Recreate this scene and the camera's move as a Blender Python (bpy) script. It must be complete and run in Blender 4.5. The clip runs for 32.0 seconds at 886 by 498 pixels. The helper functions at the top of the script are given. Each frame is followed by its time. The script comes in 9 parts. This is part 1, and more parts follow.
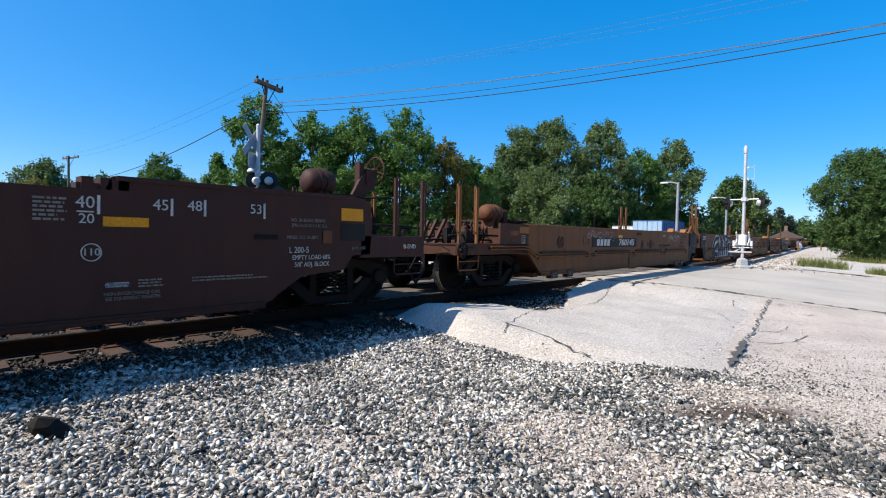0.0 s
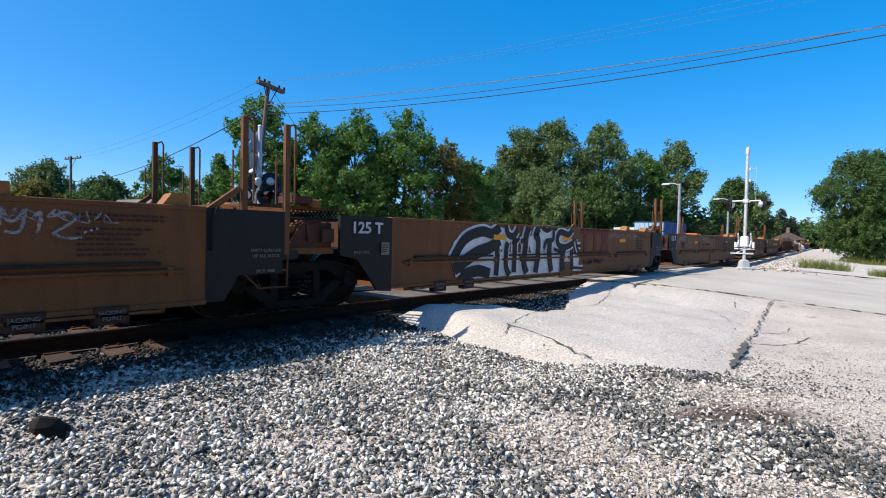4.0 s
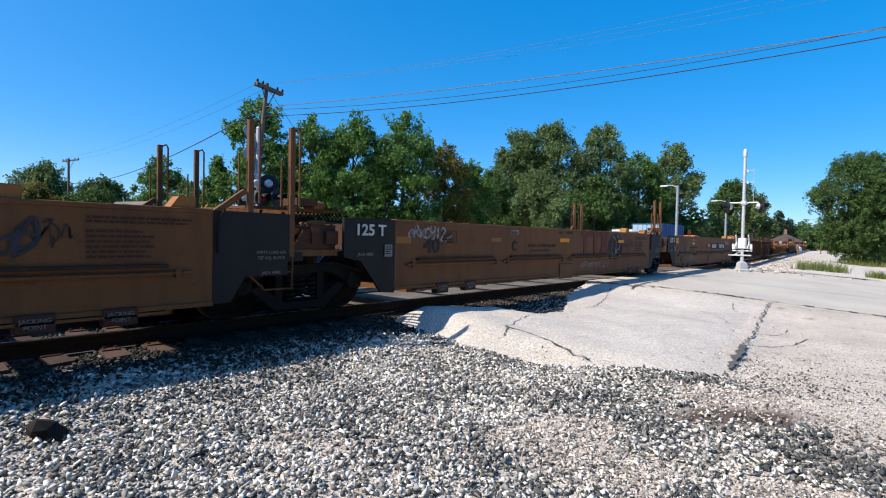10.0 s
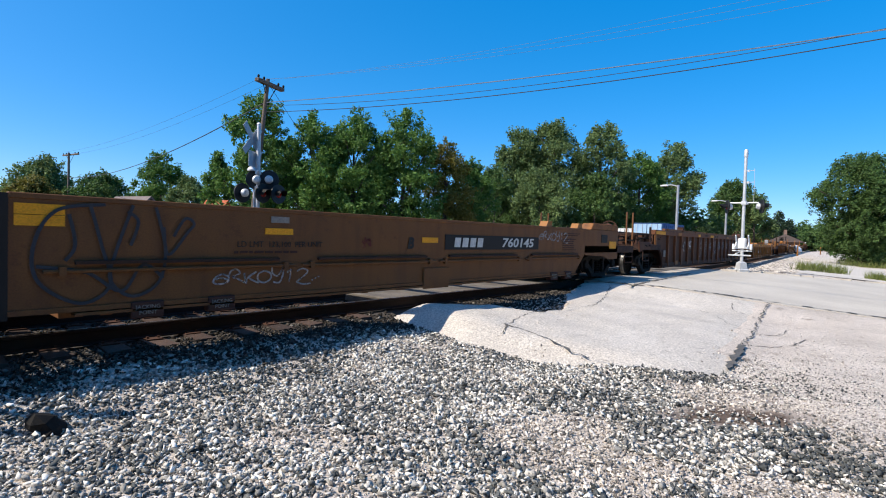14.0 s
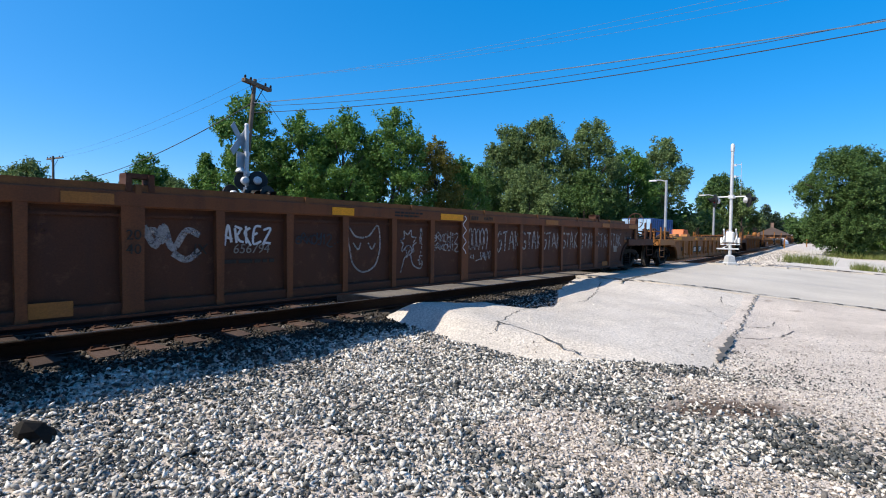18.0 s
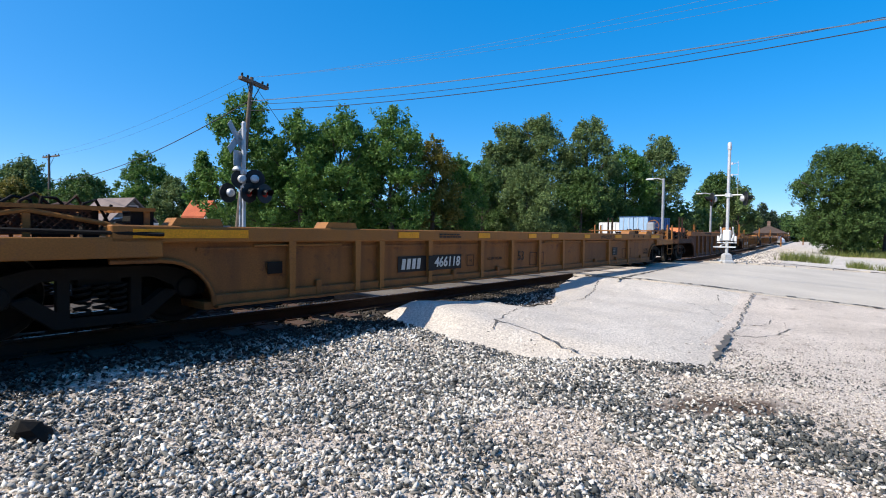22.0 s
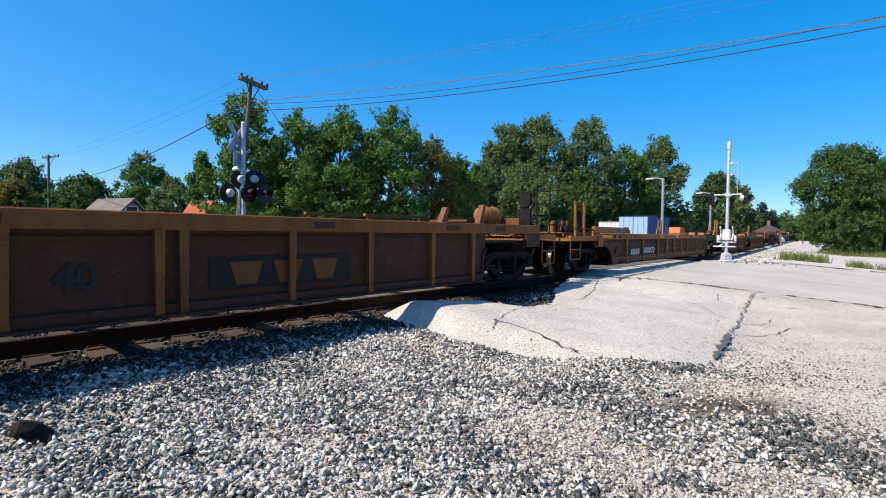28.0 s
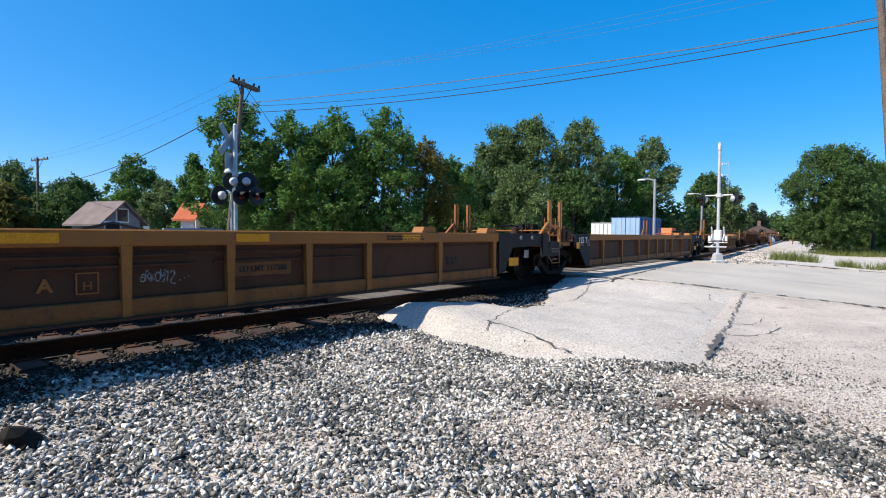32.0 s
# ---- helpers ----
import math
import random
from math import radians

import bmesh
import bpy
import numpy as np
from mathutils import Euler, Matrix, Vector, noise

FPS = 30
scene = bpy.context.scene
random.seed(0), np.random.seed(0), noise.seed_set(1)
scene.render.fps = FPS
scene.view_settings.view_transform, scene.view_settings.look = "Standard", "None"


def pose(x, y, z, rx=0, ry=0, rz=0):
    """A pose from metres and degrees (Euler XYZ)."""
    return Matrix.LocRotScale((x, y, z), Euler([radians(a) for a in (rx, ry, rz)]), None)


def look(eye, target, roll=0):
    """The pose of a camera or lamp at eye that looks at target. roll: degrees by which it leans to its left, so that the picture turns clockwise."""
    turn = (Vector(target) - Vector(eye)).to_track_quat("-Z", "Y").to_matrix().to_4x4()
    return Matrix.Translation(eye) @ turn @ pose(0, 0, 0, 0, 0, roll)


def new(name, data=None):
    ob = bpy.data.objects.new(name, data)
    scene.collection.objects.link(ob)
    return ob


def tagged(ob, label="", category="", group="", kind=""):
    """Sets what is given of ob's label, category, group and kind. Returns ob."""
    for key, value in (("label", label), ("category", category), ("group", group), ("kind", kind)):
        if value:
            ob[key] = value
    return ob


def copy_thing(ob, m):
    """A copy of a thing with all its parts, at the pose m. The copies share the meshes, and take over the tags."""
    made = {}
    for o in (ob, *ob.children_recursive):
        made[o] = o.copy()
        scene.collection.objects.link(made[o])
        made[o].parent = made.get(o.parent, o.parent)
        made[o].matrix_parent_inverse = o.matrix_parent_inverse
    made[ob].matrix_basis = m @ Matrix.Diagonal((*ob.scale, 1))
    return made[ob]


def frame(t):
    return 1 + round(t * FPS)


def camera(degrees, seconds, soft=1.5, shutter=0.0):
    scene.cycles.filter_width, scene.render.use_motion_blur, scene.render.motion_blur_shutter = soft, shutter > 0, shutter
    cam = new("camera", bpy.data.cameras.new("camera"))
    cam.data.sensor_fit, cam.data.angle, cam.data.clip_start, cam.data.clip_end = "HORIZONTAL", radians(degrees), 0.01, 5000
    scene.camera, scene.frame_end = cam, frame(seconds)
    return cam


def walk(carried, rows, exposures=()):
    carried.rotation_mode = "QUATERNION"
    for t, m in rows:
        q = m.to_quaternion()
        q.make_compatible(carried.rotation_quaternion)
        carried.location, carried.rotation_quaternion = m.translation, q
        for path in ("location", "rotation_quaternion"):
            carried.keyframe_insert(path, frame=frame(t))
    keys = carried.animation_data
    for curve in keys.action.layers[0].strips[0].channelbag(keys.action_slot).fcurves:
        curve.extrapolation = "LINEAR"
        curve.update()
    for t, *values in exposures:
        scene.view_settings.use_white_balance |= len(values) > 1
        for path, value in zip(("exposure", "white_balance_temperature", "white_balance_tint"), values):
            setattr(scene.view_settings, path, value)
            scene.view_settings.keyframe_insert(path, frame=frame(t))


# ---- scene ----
# Plan: x runs along the track (away), y across it, z = 0 at the rail head. The eye stands at x = y = 0.
CLIP = 32.0
SPEED = 4.8          # train, metres a second towards -x
TRACK_Y = 7.45       # centre line of the near track
TRACK2_Y = 12.0      # centre line of the far track
EYE = (0.0, 0.0, 1.15)

cam = camera(82.12, CLIP, soft=1.0, shutter=0.06)
TURNS = [
    (0, 88.429, -1.125, -48.647), (0.5, 88.493, -1.145, -48.558), (1, 88.451, -1.050, -48.780), (1.5, 88.381, -1.107, -48.718), (2, 88.530, -1.223, -48.414),
    (2.5, 88.599, -1.384, -48.255), (3, 88.627, -1.364, -48.394), (3.5, 88.587, -1.287, -48.456), (5.5, 88.446, -1.129, -48.544), (6, 88.561, -1.171, -48.564),
    (6.5, 88.622, -1.217, -48.609), (7, 88.728, -1.308, -48.556), (7.5, 88.793, -1.434, -48.521), (8, 88.804, -1.447, -48.454), (8.5, 88.757, -1.346, -48.620),
    (9, 88.683, -1.282, -48.435), (9.5, 88.652, -1.173, -48.437), (10, 88.763, -1.191, -48.673), (10.5, 88.710, -1.166, -48.825), (11, 88.494, -0.941, -49.164),
    (11.5, 88.444, -0.908, -48.993), (12, 88.427, -0.920, -48.806), (12.5, 88.606, -1.120, -48.702), (13, 88.760, -1.367, -48.724), (13.5, 88.676, -1.561, -48.740),
    (14, 88.483, -1.683, -48.682), (14.5, 88.414, -1.516, -48.713), (16.5, 88.347, -0.993, -48.989), (17, 88.318, -0.911, -49.250), (17.5, 88.415, -0.774, -49.678),
    (18, 88.332, -0.746, -49.716), (18.5, 88.488, -0.928, -49.699), (19, 88.525, -0.956, -49.838), (19.5, 88.373, -0.993, -50.012), (20, 88.290, -0.869, -49.923),
    (20.5, 88.170, -0.944, -49.658), (21, 88.134, -0.881, -49.725), (21.5, 88.142, -0.794, -49.840), (22, 88.154, -0.722, -49.989), (22.5, 88.155, -0.745, -50.057),
    (23, 88.266, -0.665, -50.210), (23.5, 88.364, -0.695, -50.271), (24, 88.336, -0.748, -50.275), (24.5, 88.341, -0.909, -50.044), (25, 88.338, -1.032, -49.941),
    (25.5, 88.350, -1.049, -49.942), (27.5, 88.111, -0.621, -50.061), (28, 88.142, -0.633, -50.015), (28.5, 88.225, -0.520, -50.316), (29, 88.218, -0.516, -50.362),
    (29.5, 88.113, -0.392, -50.476), (30, 88.096, -0.253, -50.767), (30.5, 88.119, -0.254, -50.710), (31, 88.308, -0.295, -50.770), (31.5, 88.345, -0.480, -50.697),
    (32, 88.334, -0.374, -50.778)]
walk(cam, [(t, pose(*EYE, rx, ry, rz)) for t, rx, ry, rz in TURNS])

# ---- light ----
SUN_EL, SUN_AZ = 47.0, 154.0     # azimuth from +x towards +y
world = bpy.data.worlds.new("world")
scene.world = world
world.use_nodes = True
wn = world.node_tree.nodes
wl = world.node_tree.links
sky = wn.new("ShaderNodeTexSky")
sky.sky_type = "NISHITA"
sky.sun_disc = False
sky.sun_elevation = radians(SUN_EL)
sky.sun_rotation = radians(90 - SUN_AZ)
sky.altitude = 180
sky.air_density, sky.dust_density, sky.ozone_density = 0.6, 0.8, 6.0
wn["Background"].inputs["Strength"].default_value = 0.395
deep = wn.new("ShaderNodeHueSaturation")
deep.inputs["Saturation"].default_value = 1.93
deep.inputs["Hue"].default_value = 0.503
even = wn.new("ShaderNodeGamma")
even.inputs["Gamma"].default_value = 0.5
wl.new(sky.outputs["Color"], even.inputs["Color"])
wl.new(even.outputs["Color"], deep.inputs["Color"])
wl.new(deep.outputs["Color"], wn["Background"].inputs["Color"])
sun_data = bpy.data.lights.new("sun", "SUN")
sun_data.energy, sun_data.angle, sun_data.color = 5.0, radians(0.55), (1.0, 0.92, 0.79)
sun = new("sun", sun_data)
_e, _a = radians(SUN_EL), radians(SUN_AZ)
sun.matrix_world = look((0, 0, 30), (-math.cos(_e) * math.cos(_a), -math.cos(_e) * math.sin(_a), 30 - math.sin(_e)))
scene.view_settings.exposure = 0.3


# ---- the track's line and the lie of the ground ----
def bend(x):
    """Sideways shift of the track at x: straight to 14 m, a wide curve to 36 m, straight beyond."""
    if x < 14:
        return 0.0
    if x < 36:
        return (x - 14) ** 2 * 0.0745 / 44
    return 0.8195 + (x - 36) * 0.0745


def smooth(a, b, v):
    t = min(1.0, max(0.0, (v - a) / (b - a)))
    return t * t * (3 - 2 * t)


def road_near(y):
    return 13.9 + 0.25 * max(0.0, 3.0 - y)


def road_far(y):
    return 25.0 + 0.95 * max(0.0, 5.0 - y)


def road_z(x, y):
    yr = y - bend(x)
    if yr > 5.6:
        return -0.012 if yr < 14 else -0.012 - 0.35 * smooth(14, 20, yr)
    return -0.44 + 0.43 * smooth(-1.5, 5.9, yr) ** 0.85


# outline in plan of the broken asphalt apron beside the crossing
APRON = [(6.35, 6.60), (5.97, 6.48), (5.83, 5.77), (5.86, 5.40), (5.80, 5.05), (5.74, 4.63), (5.88, 4.28), (5.96, 3.78), (6.12, 3.10), (6.28, 2.58), (6.57, 2.09), (6.97, 1.65), (7.35, 1.46), (8.2, 1.55), (10.0, 1.72), (12.4, 1.95), (14.35, 2.1),
         (14.2, 3.8), (13.98, 6.56), (12.9, 6.30), (12.0, 6.02), (11.2, 5.78), (10.45, 5.42), (9.8, 4.98), (9.0, 4.74), (8.24, 4.90), (7.95, 5.6), (7.25, 6.2), (6.8, 6.58)]


def to_outline(x, y, poly):
    """Distance to an outline, negative inside it."""
    best, c = 99.0, False
    for i in range(len(poly)):
        (x1, y1), (x2, y2) = poly[i], poly[i - 1]
        dx, dy = x2 - x1, y2 - y1
        t = max(0.0, min(1.0, ((x - x1) * dx + (y - y1) * dy) / (dx * dx + dy * dy + 1e-9)))
        best = min(best, math.hypot(x - x1 - t * dx, y - y1 - t * dy))
        if (y1 > y) != (y2 > y) and x < (x2 - x1) * (y - y1) / (y2 - y1) + x1:
            c = not c
    return -best if c else best


def apron_z(x, y):
    z = -0.44 + 0.37 * min(1.0, max(0.0, (y - 1.2) / 5.2))
    z += 0.06 * smooth(3.6, 5.0, y) * smooth(8.6, 7.0, x) - 0.05 * smooth(1.9, 1.4, y)
    z -= 0.03 * math.exp(-((x - 6.75 - 0.5 * (y - 4.2)) / 0.30) ** 2) * smooth(3.2, 4.2, y)
    if x < 7.6:     # broken flank falling to the ballast
        z -= (0.05 + 0.19 * smooth(2.2, 3.6, y)) * smooth(-0.55, 0.02, to_outline(x, y, APRON)) * smooth(7.6, 6.9, x)
    return z + (road_z(x, y) + 0.003 - z) * smooth(11.8, 14.0, x)


def ground_z(x, y):
    yr = y - bend(x)
    z = -0.215
    if yr < 6.0:
        z = -0.215 - 0.255 * smooth(6.0, 4.5, yr)
    elif yr > 14.0:
        z = -0.21 - 0.35 * smooth(14.0, 16.5, yr)
    z += 0.025 * noise.noise(Vector((x * 0.9, y * 0.9, 0))) * (1 if yr < 5.6 else 0.3)
    if yr < 5.6:
        z += (road_z(x, y) - 0.012 - z) * smooth(11.8, road_near(y) + 0.1, x) * smooth(5.6, 4.6, yr)
    if 3.9 < x < 15.5 and 0.4 < y < 7.5:
        d = to_outline(x, y, APRON)
        if d < 0:
            return apron_z(x, y) - 0.02 - 0.10 * smooth(*((-0.25, -0.5) if x > 7.7 and y < 3 else (0.0, -0.2)), d)
        if y < 4.6 or (x < 6.2 and y < 6.3):
            z = z + (apron_z(x, y) - 0.025 - z) * smooth(1.0, 0.0, d)
    if road_near(y) + 0.15 < x < road_far(y) + 0.2:
        z = min(z, road_z(x, y) - 0.12)
    return z


# ---- materials ----
def shade(name, c1, c2, rough=0.85, metal=0.0, scale=3.0, fine=60.0, bump=0.25, streak=None, spots=None, island=0.0, spec=0.4, per_object=0.0, fine_amount=0.35):
    """Two colours mixed by a broad noise, a fine grain over them, optional downward streaks and spots of wear."""
    m = bpy.data.materials.new(name)
    m.use_nodes = True
    n, l = m.node_tree.nodes, m.node_tree.links
    b = n["Principled BSDF"]
    b.inputs["Metallic"].default_value = metal
    b.inputs["Specular IOR Level"].default_value = spec
    tc = n.new("ShaderNodeTexCoord")
    big = n.new("ShaderNodeTexNoise")
    big.inputs["Scale"].default_value, big.inputs["Detail"].default_value, big.inputs["Roughness"].default_value = scale, 6, 0.6
    l.new(tc.outputs["Object"], big.inputs["Vector"])
    ramp = n.new("ShaderNodeValToRGB")
    ramp.color_ramp.elements[0].position, ramp.color_ramp.elements[1].position = 0.32, 0.68
    ramp.color_ramp.elements[0].color, ramp.color_ramp.elements[1].color = (*c1, 1), (*c2, 1)
    l.new(big.outputs["Fac"], ramp.inputs["Fac"])
    col = ramp.outputs["Color"]

    def mix(kind, fac, a, bcol):
        x = n.new("ShaderNodeMix")
        x.data_type, x.blend_type = "RGBA", kind
        if isinstance(fac, float):
            x.inputs["Factor"].default_value = fac
        else:
            l.new(fac, x.inputs["Factor"])
        l.new(a, x.inputs["A"])
        if isinstance(bcol, tuple):
            x.inputs["B"].default_value = (*bcol, 1)
        else:
            l.new(bcol, x.inputs["B"])
        return x.outputs["Result"]

    if streak:
        mp = n.new("ShaderNodeMapping")
        mp.inputs["Scale"].default_value = (3.2, 3.2, 0.4)
        l.new(tc.outputs["Object"], mp.inputs["Vector"])
        s = n.new("ShaderNodeTexNoise")
        s.inputs["Scale"].default_value, s.inputs["Detail"].default_value = 1.6, 8
        l.new(mp.outputs["Vector"], s.inputs["Vector"])
        sr = n.new("ShaderNodeValToRGB")
        sr.color_ramp.elements[0].position, sr.color_ramp.elements[1].position = 0.46, 0.86
        l.new(s.outputs["Fac"], sr.inputs["Fac"])
        col = mix("MIX", sr.outputs["Color"], col, streak)
    if spots:
        s = n.new("ShaderNodeTexNoise")
        s.inputs["Scale"].default_value, s.inputs["Detail"].default_value, s.inputs["Roughness"].default_value = scale * 3.7, 9, 0.75
        l.new(tc.outputs["Object"], s.inputs["Vector"])
        sr = n.new("ShaderNodeValToRGB")
        sr.color_ramp.elements[0].position, sr.color_ramp.elements[1].position = 0.56, 0.66
        l.new(s.outputs["Fac"], sr.inputs["Fac"])
        col = mix("MIX", sr.outputs["Color"], col, spots)
    f = n.new("ShaderNodeTexNoise")
    f.inputs["Scale"].default_value, f.inputs["Detail"].default_value, f.inputs["Roughness"].default_value = fine, 4, 0.7
    l.new(tc.outputs["Object"], f.inputs["Vector"])
    fr = n.new("ShaderNodeValToRGB")
    fr.color_ramp.elements[0].position, fr.color_ramp.elements[1].position = 0.25, 0.75
    lo, hi = 1 - fine_amount, 1 + fine_amount * 0.6
    fr.color_ramp.elements[0].color, fr.color_ramp.elements[1].color = (lo, lo, lo, 1), (hi, hi, hi, 1)
    l.new(f.outputs["Fac"], fr.inputs["Fac"])
    col = mix("MULTIPLY", 1.0, col, fr.outputs["Color"])
    if island or per_object:
        if island:
            g = n.new("ShaderNodeNewGeometry").outputs["Random Per Island"]
        else:
            g = n.new("ShaderNodeObjectInfo").outputs["Random"]
        amount = island or per_object
        mr = n.new("ShaderNodeMapRange")
        mr.inputs["To Min"].default_value, mr.inputs["To Max"].default_value = 1 - amount, 1 + amount
        l.new(g, mr.inputs["Value"])
        cb = n.new("ShaderNodeCombineColor")
        for k in range(3):
            l.new(mr.outputs["Result"], cb.inputs[k])
        col = mix("MULTIPLY", 1.0, col, cb.outputs["Color"])
    l.new(col, b.inputs["Base Color"])
    rr = n.new("ShaderNodeMapRange")
    rr.inputs["To Min"].default_value, rr.inputs["To Max"].default_value = max(0.05, rough - 0.12), min(1.0, rough + 0.12)
    l.new(big.outputs["Fac"], rr.inputs["Value"])
    l.new(rr.outputs["Result"], b.inputs["Roughness"])
    if bump:
        bp = n.new("ShaderNodeBump")
        bp.inputs["Strength"].default_value, bp.inputs["Distance"].default_value = bump, 0.02
        l.new(f.outputs["Fac"], bp.inputs["Height"])
        l.new(bp.outputs["Normal"], b.inputs["Normal"])
    return m


def stone_shade(name, stops, scale):
    """Stones: one of several greys for each stone, with grain."""
    m = shade(name, (0.5, 0.5, 0.5), (0.62, 0.6, 0.58), 0.92, fine=scale, bump=0.3, spec=0.25)
    n, l = m.node_tree.nodes, m.node_tree.links
    g = n.new("ShaderNodeNewGeometry")
    r = n.new("ShaderNodeValToRGB")
    r.color_ramp.interpolation = "LINEAR"
    e = r.color_ramp.elements
    e[0].position, e[0].color = stops[0][0], (*stops[0][1], 1)
    e[1].position, e[1].color = stops[-1][0], (*stops[-1][1], 1)
    for p, c in stops[1:-1]:
        k = e.new(p)
        k.color = (*c, 1)
    l.new(g.outputs["Random Per Island"], r.inputs["Fac"])
    b = n["Principled BSDF"]
    old = b.inputs["Base Color"].links[0].from_socket
    x = n.new("ShaderNodeMix")
    x.data_type, x.blend_type = "RGBA", "MULTIPLY"
    x.inputs["Factor"].default_value = 1.0
    l.new(old, x.inputs["A"])
    l.new(r.outputs["Color"], x.inputs["B"])
    l.new(x.outputs["Result"], b.inputs["Base Color"])
    return m


def leaf_shade(name, c1, c2):
    m = bpy.data.materials.new(name)
    m.use_nodes = True
    n, l = m.node_tree.nodes, m.node_tree.links
    b = n["Principled BSDF"]
    b.inputs["Roughness"].default_value = 0.55
    b.inputs["Specular IOR Level"].default_value = 0.3
    g = n.new("ShaderNodeNewGeometry")
    r = n.new("ShaderNodeValToRGB")
    r.color_ramp.elements[0].color, r.color_ramp.elements[1].color = (*c1, 1), (*c2, 1)
    l.new(g.outputs["Random Per Island"], r.inputs["Fac"])
    tc = n.new("ShaderNodeTexCoord")
    t = n.new("ShaderNodeTexNoise")
    t.inputs["Scale"].default_value = 0.35
    l.new(tc.outputs["Object"], t.inputs["Vector"])
    h = n.new("ShaderNodeHueSaturation")
    mr = n.new("ShaderNodeMapRange")
    mr.inputs["To Min"].default_value, mr.inputs["To Max"].default_value = 0.55, 1.45
    l.new(t.outputs["Fac"], mr.inputs["Value"])
    l.new(mr.outputs["Result"], h.inputs["Value"])
    l.new(r.outputs["Color"], h.inputs["Color"])
    l.new(h.outputs["Color"], b.inputs["Base Color"])
    tr = n.new("ShaderNodeBsdfTranslucent")
    l.new(h.outputs["Color"], tr.inputs["Color"])
    mx = n.new("ShaderNodeMixShader")
    mx.inputs["Fac"].default_value = 0.33
    l.new(b.outputs["BSDF"], mx.inputs[1])
    l.new(tr.outputs["BSDF"], mx.inputs[2])
    l.new(mx.outputs["Shader"], n["Material Output"].inputs["Surface"])
    return m


def sprayed(name, c1, c2, cover=0.8):
    """Thin spray paint: the mist leaves gaps where the ground coat shows through."""
    m = shade(name, c1, c2, 0.75, scale=6, bump=0.0)
    n, l = m.node_tree.nodes, m.node_tree.links
    tc = n.new("ShaderNodeTexCoord")
    t = n.new("ShaderNodeTexNoise")
    t.inputs["Scale"].default_value, t.inputs["Detail"].default_value, t.inputs["Roughness"].default_value = 9.0, 8, 0.8
    l.new(tc.outputs["Object"], t.inputs["Vector"])
    r = n.new("ShaderNodeMapRange")
    r.inputs["From Min"].default_value, r.inputs["From Max"].default_value = 0.36, 0.62
    r.inputs["To Min"].default_value, r.inputs["To Max"].default_value = cover * 0.35, cover
    l.new(t.outputs["Fac"], r.inputs["Value"])
    l.new(r.outputs["Result"], n["Principled BSDF"].inputs["Alpha"])
    return m


STAIN = (5.39, 1.02)      # middle of a brown dirt stain on the gravel
MAT = {}
MAT["ground"] = shade("ground gravel", (0.5426, 0.4649, 0.3992), (0.7364, 0.6424, 0.56), 0.95, scale=0.8, fine=55, bump=0.9, spots=(0.3876, 0.3242, 0.274), fine_amount=0.85)
n_, l_ = MAT["ground"].node_tree.nodes, MAT["ground"].node_tree.links
tc_ = n_.new("ShaderNodeTexCoord")
mp_ = n_.new("ShaderNodeMapping")
mp_.vector_type = "TEXTURE"
mp_.inputs["Location"].default_value = (STAIN[0], STAIN[1], -0.46)
mp_.inputs["Rotation"].default_value = (0, 0, radians(-50))
mp_.inputs["Scale"].default_value = (0.95, 0.42, 1.0)
l_.new(tc_.outputs["Object"], mp_.inputs["Vector"])
wob_ = n_.new("ShaderNodeTexNoise")
wob_.inputs["Scale"].default_value, wob_.inputs["Detail"].default_value = 5.0, 6
l_.new(tc_.outputs["Object"], wob_.inputs["Vector"])
gr_ = n_.new("ShaderNodeTexGradient")
gr_.gradient_type = "SPHERICAL"
l_.new(mp_.outputs["Vector"], gr_.inputs["Vector"])
mu_ = n_.new("ShaderNodeMath")
mu_.operation = "MULTIPLY"
l_.new(gr_.outputs["Fac"], mu_.inputs[0])
l_.new(wob_.outputs["Fac"], mu_.inputs[1])
mx_ = n_.new("ShaderNodeMix")
mx_.data_type = "RGBA"
rp_ = n_.new("ShaderNodeMapRange")
rp_.inputs["From Min"].default_value, rp_.inputs["From Max"].default_value = 0.05, 0.28
l_.new(mu_.outputs["Value"], rp_.inputs["Value"])
l_.new(rp_.outputs["Result"], mx_.inputs["Factor"])
b_ = n_["Principled BSDF"]
l_.new(b_.inputs["Base Color"].links[0].from_socket, mx_.inputs["A"])
mx_.inputs["B"].default_value = (0.12, 0.082, 0.06, 1)
l_.new(mx_.outputs["Result"], b_.inputs["Base Color"])
# Dark band along the track: oil-fouled ballast, deepened to carry the train's shade.
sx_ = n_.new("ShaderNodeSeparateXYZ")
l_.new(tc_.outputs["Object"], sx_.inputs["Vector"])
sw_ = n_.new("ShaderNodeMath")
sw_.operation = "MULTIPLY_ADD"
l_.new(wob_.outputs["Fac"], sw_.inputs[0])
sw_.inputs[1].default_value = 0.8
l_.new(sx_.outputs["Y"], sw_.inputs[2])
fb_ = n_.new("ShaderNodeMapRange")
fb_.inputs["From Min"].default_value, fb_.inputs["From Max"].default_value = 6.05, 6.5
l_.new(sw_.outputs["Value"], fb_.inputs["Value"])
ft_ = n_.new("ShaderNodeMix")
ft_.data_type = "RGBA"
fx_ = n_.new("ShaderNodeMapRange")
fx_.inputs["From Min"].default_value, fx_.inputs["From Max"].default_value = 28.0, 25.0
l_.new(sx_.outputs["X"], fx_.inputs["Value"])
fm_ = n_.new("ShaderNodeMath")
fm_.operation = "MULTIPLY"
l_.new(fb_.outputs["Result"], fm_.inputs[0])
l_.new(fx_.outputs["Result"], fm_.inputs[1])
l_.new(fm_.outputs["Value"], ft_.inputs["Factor"])
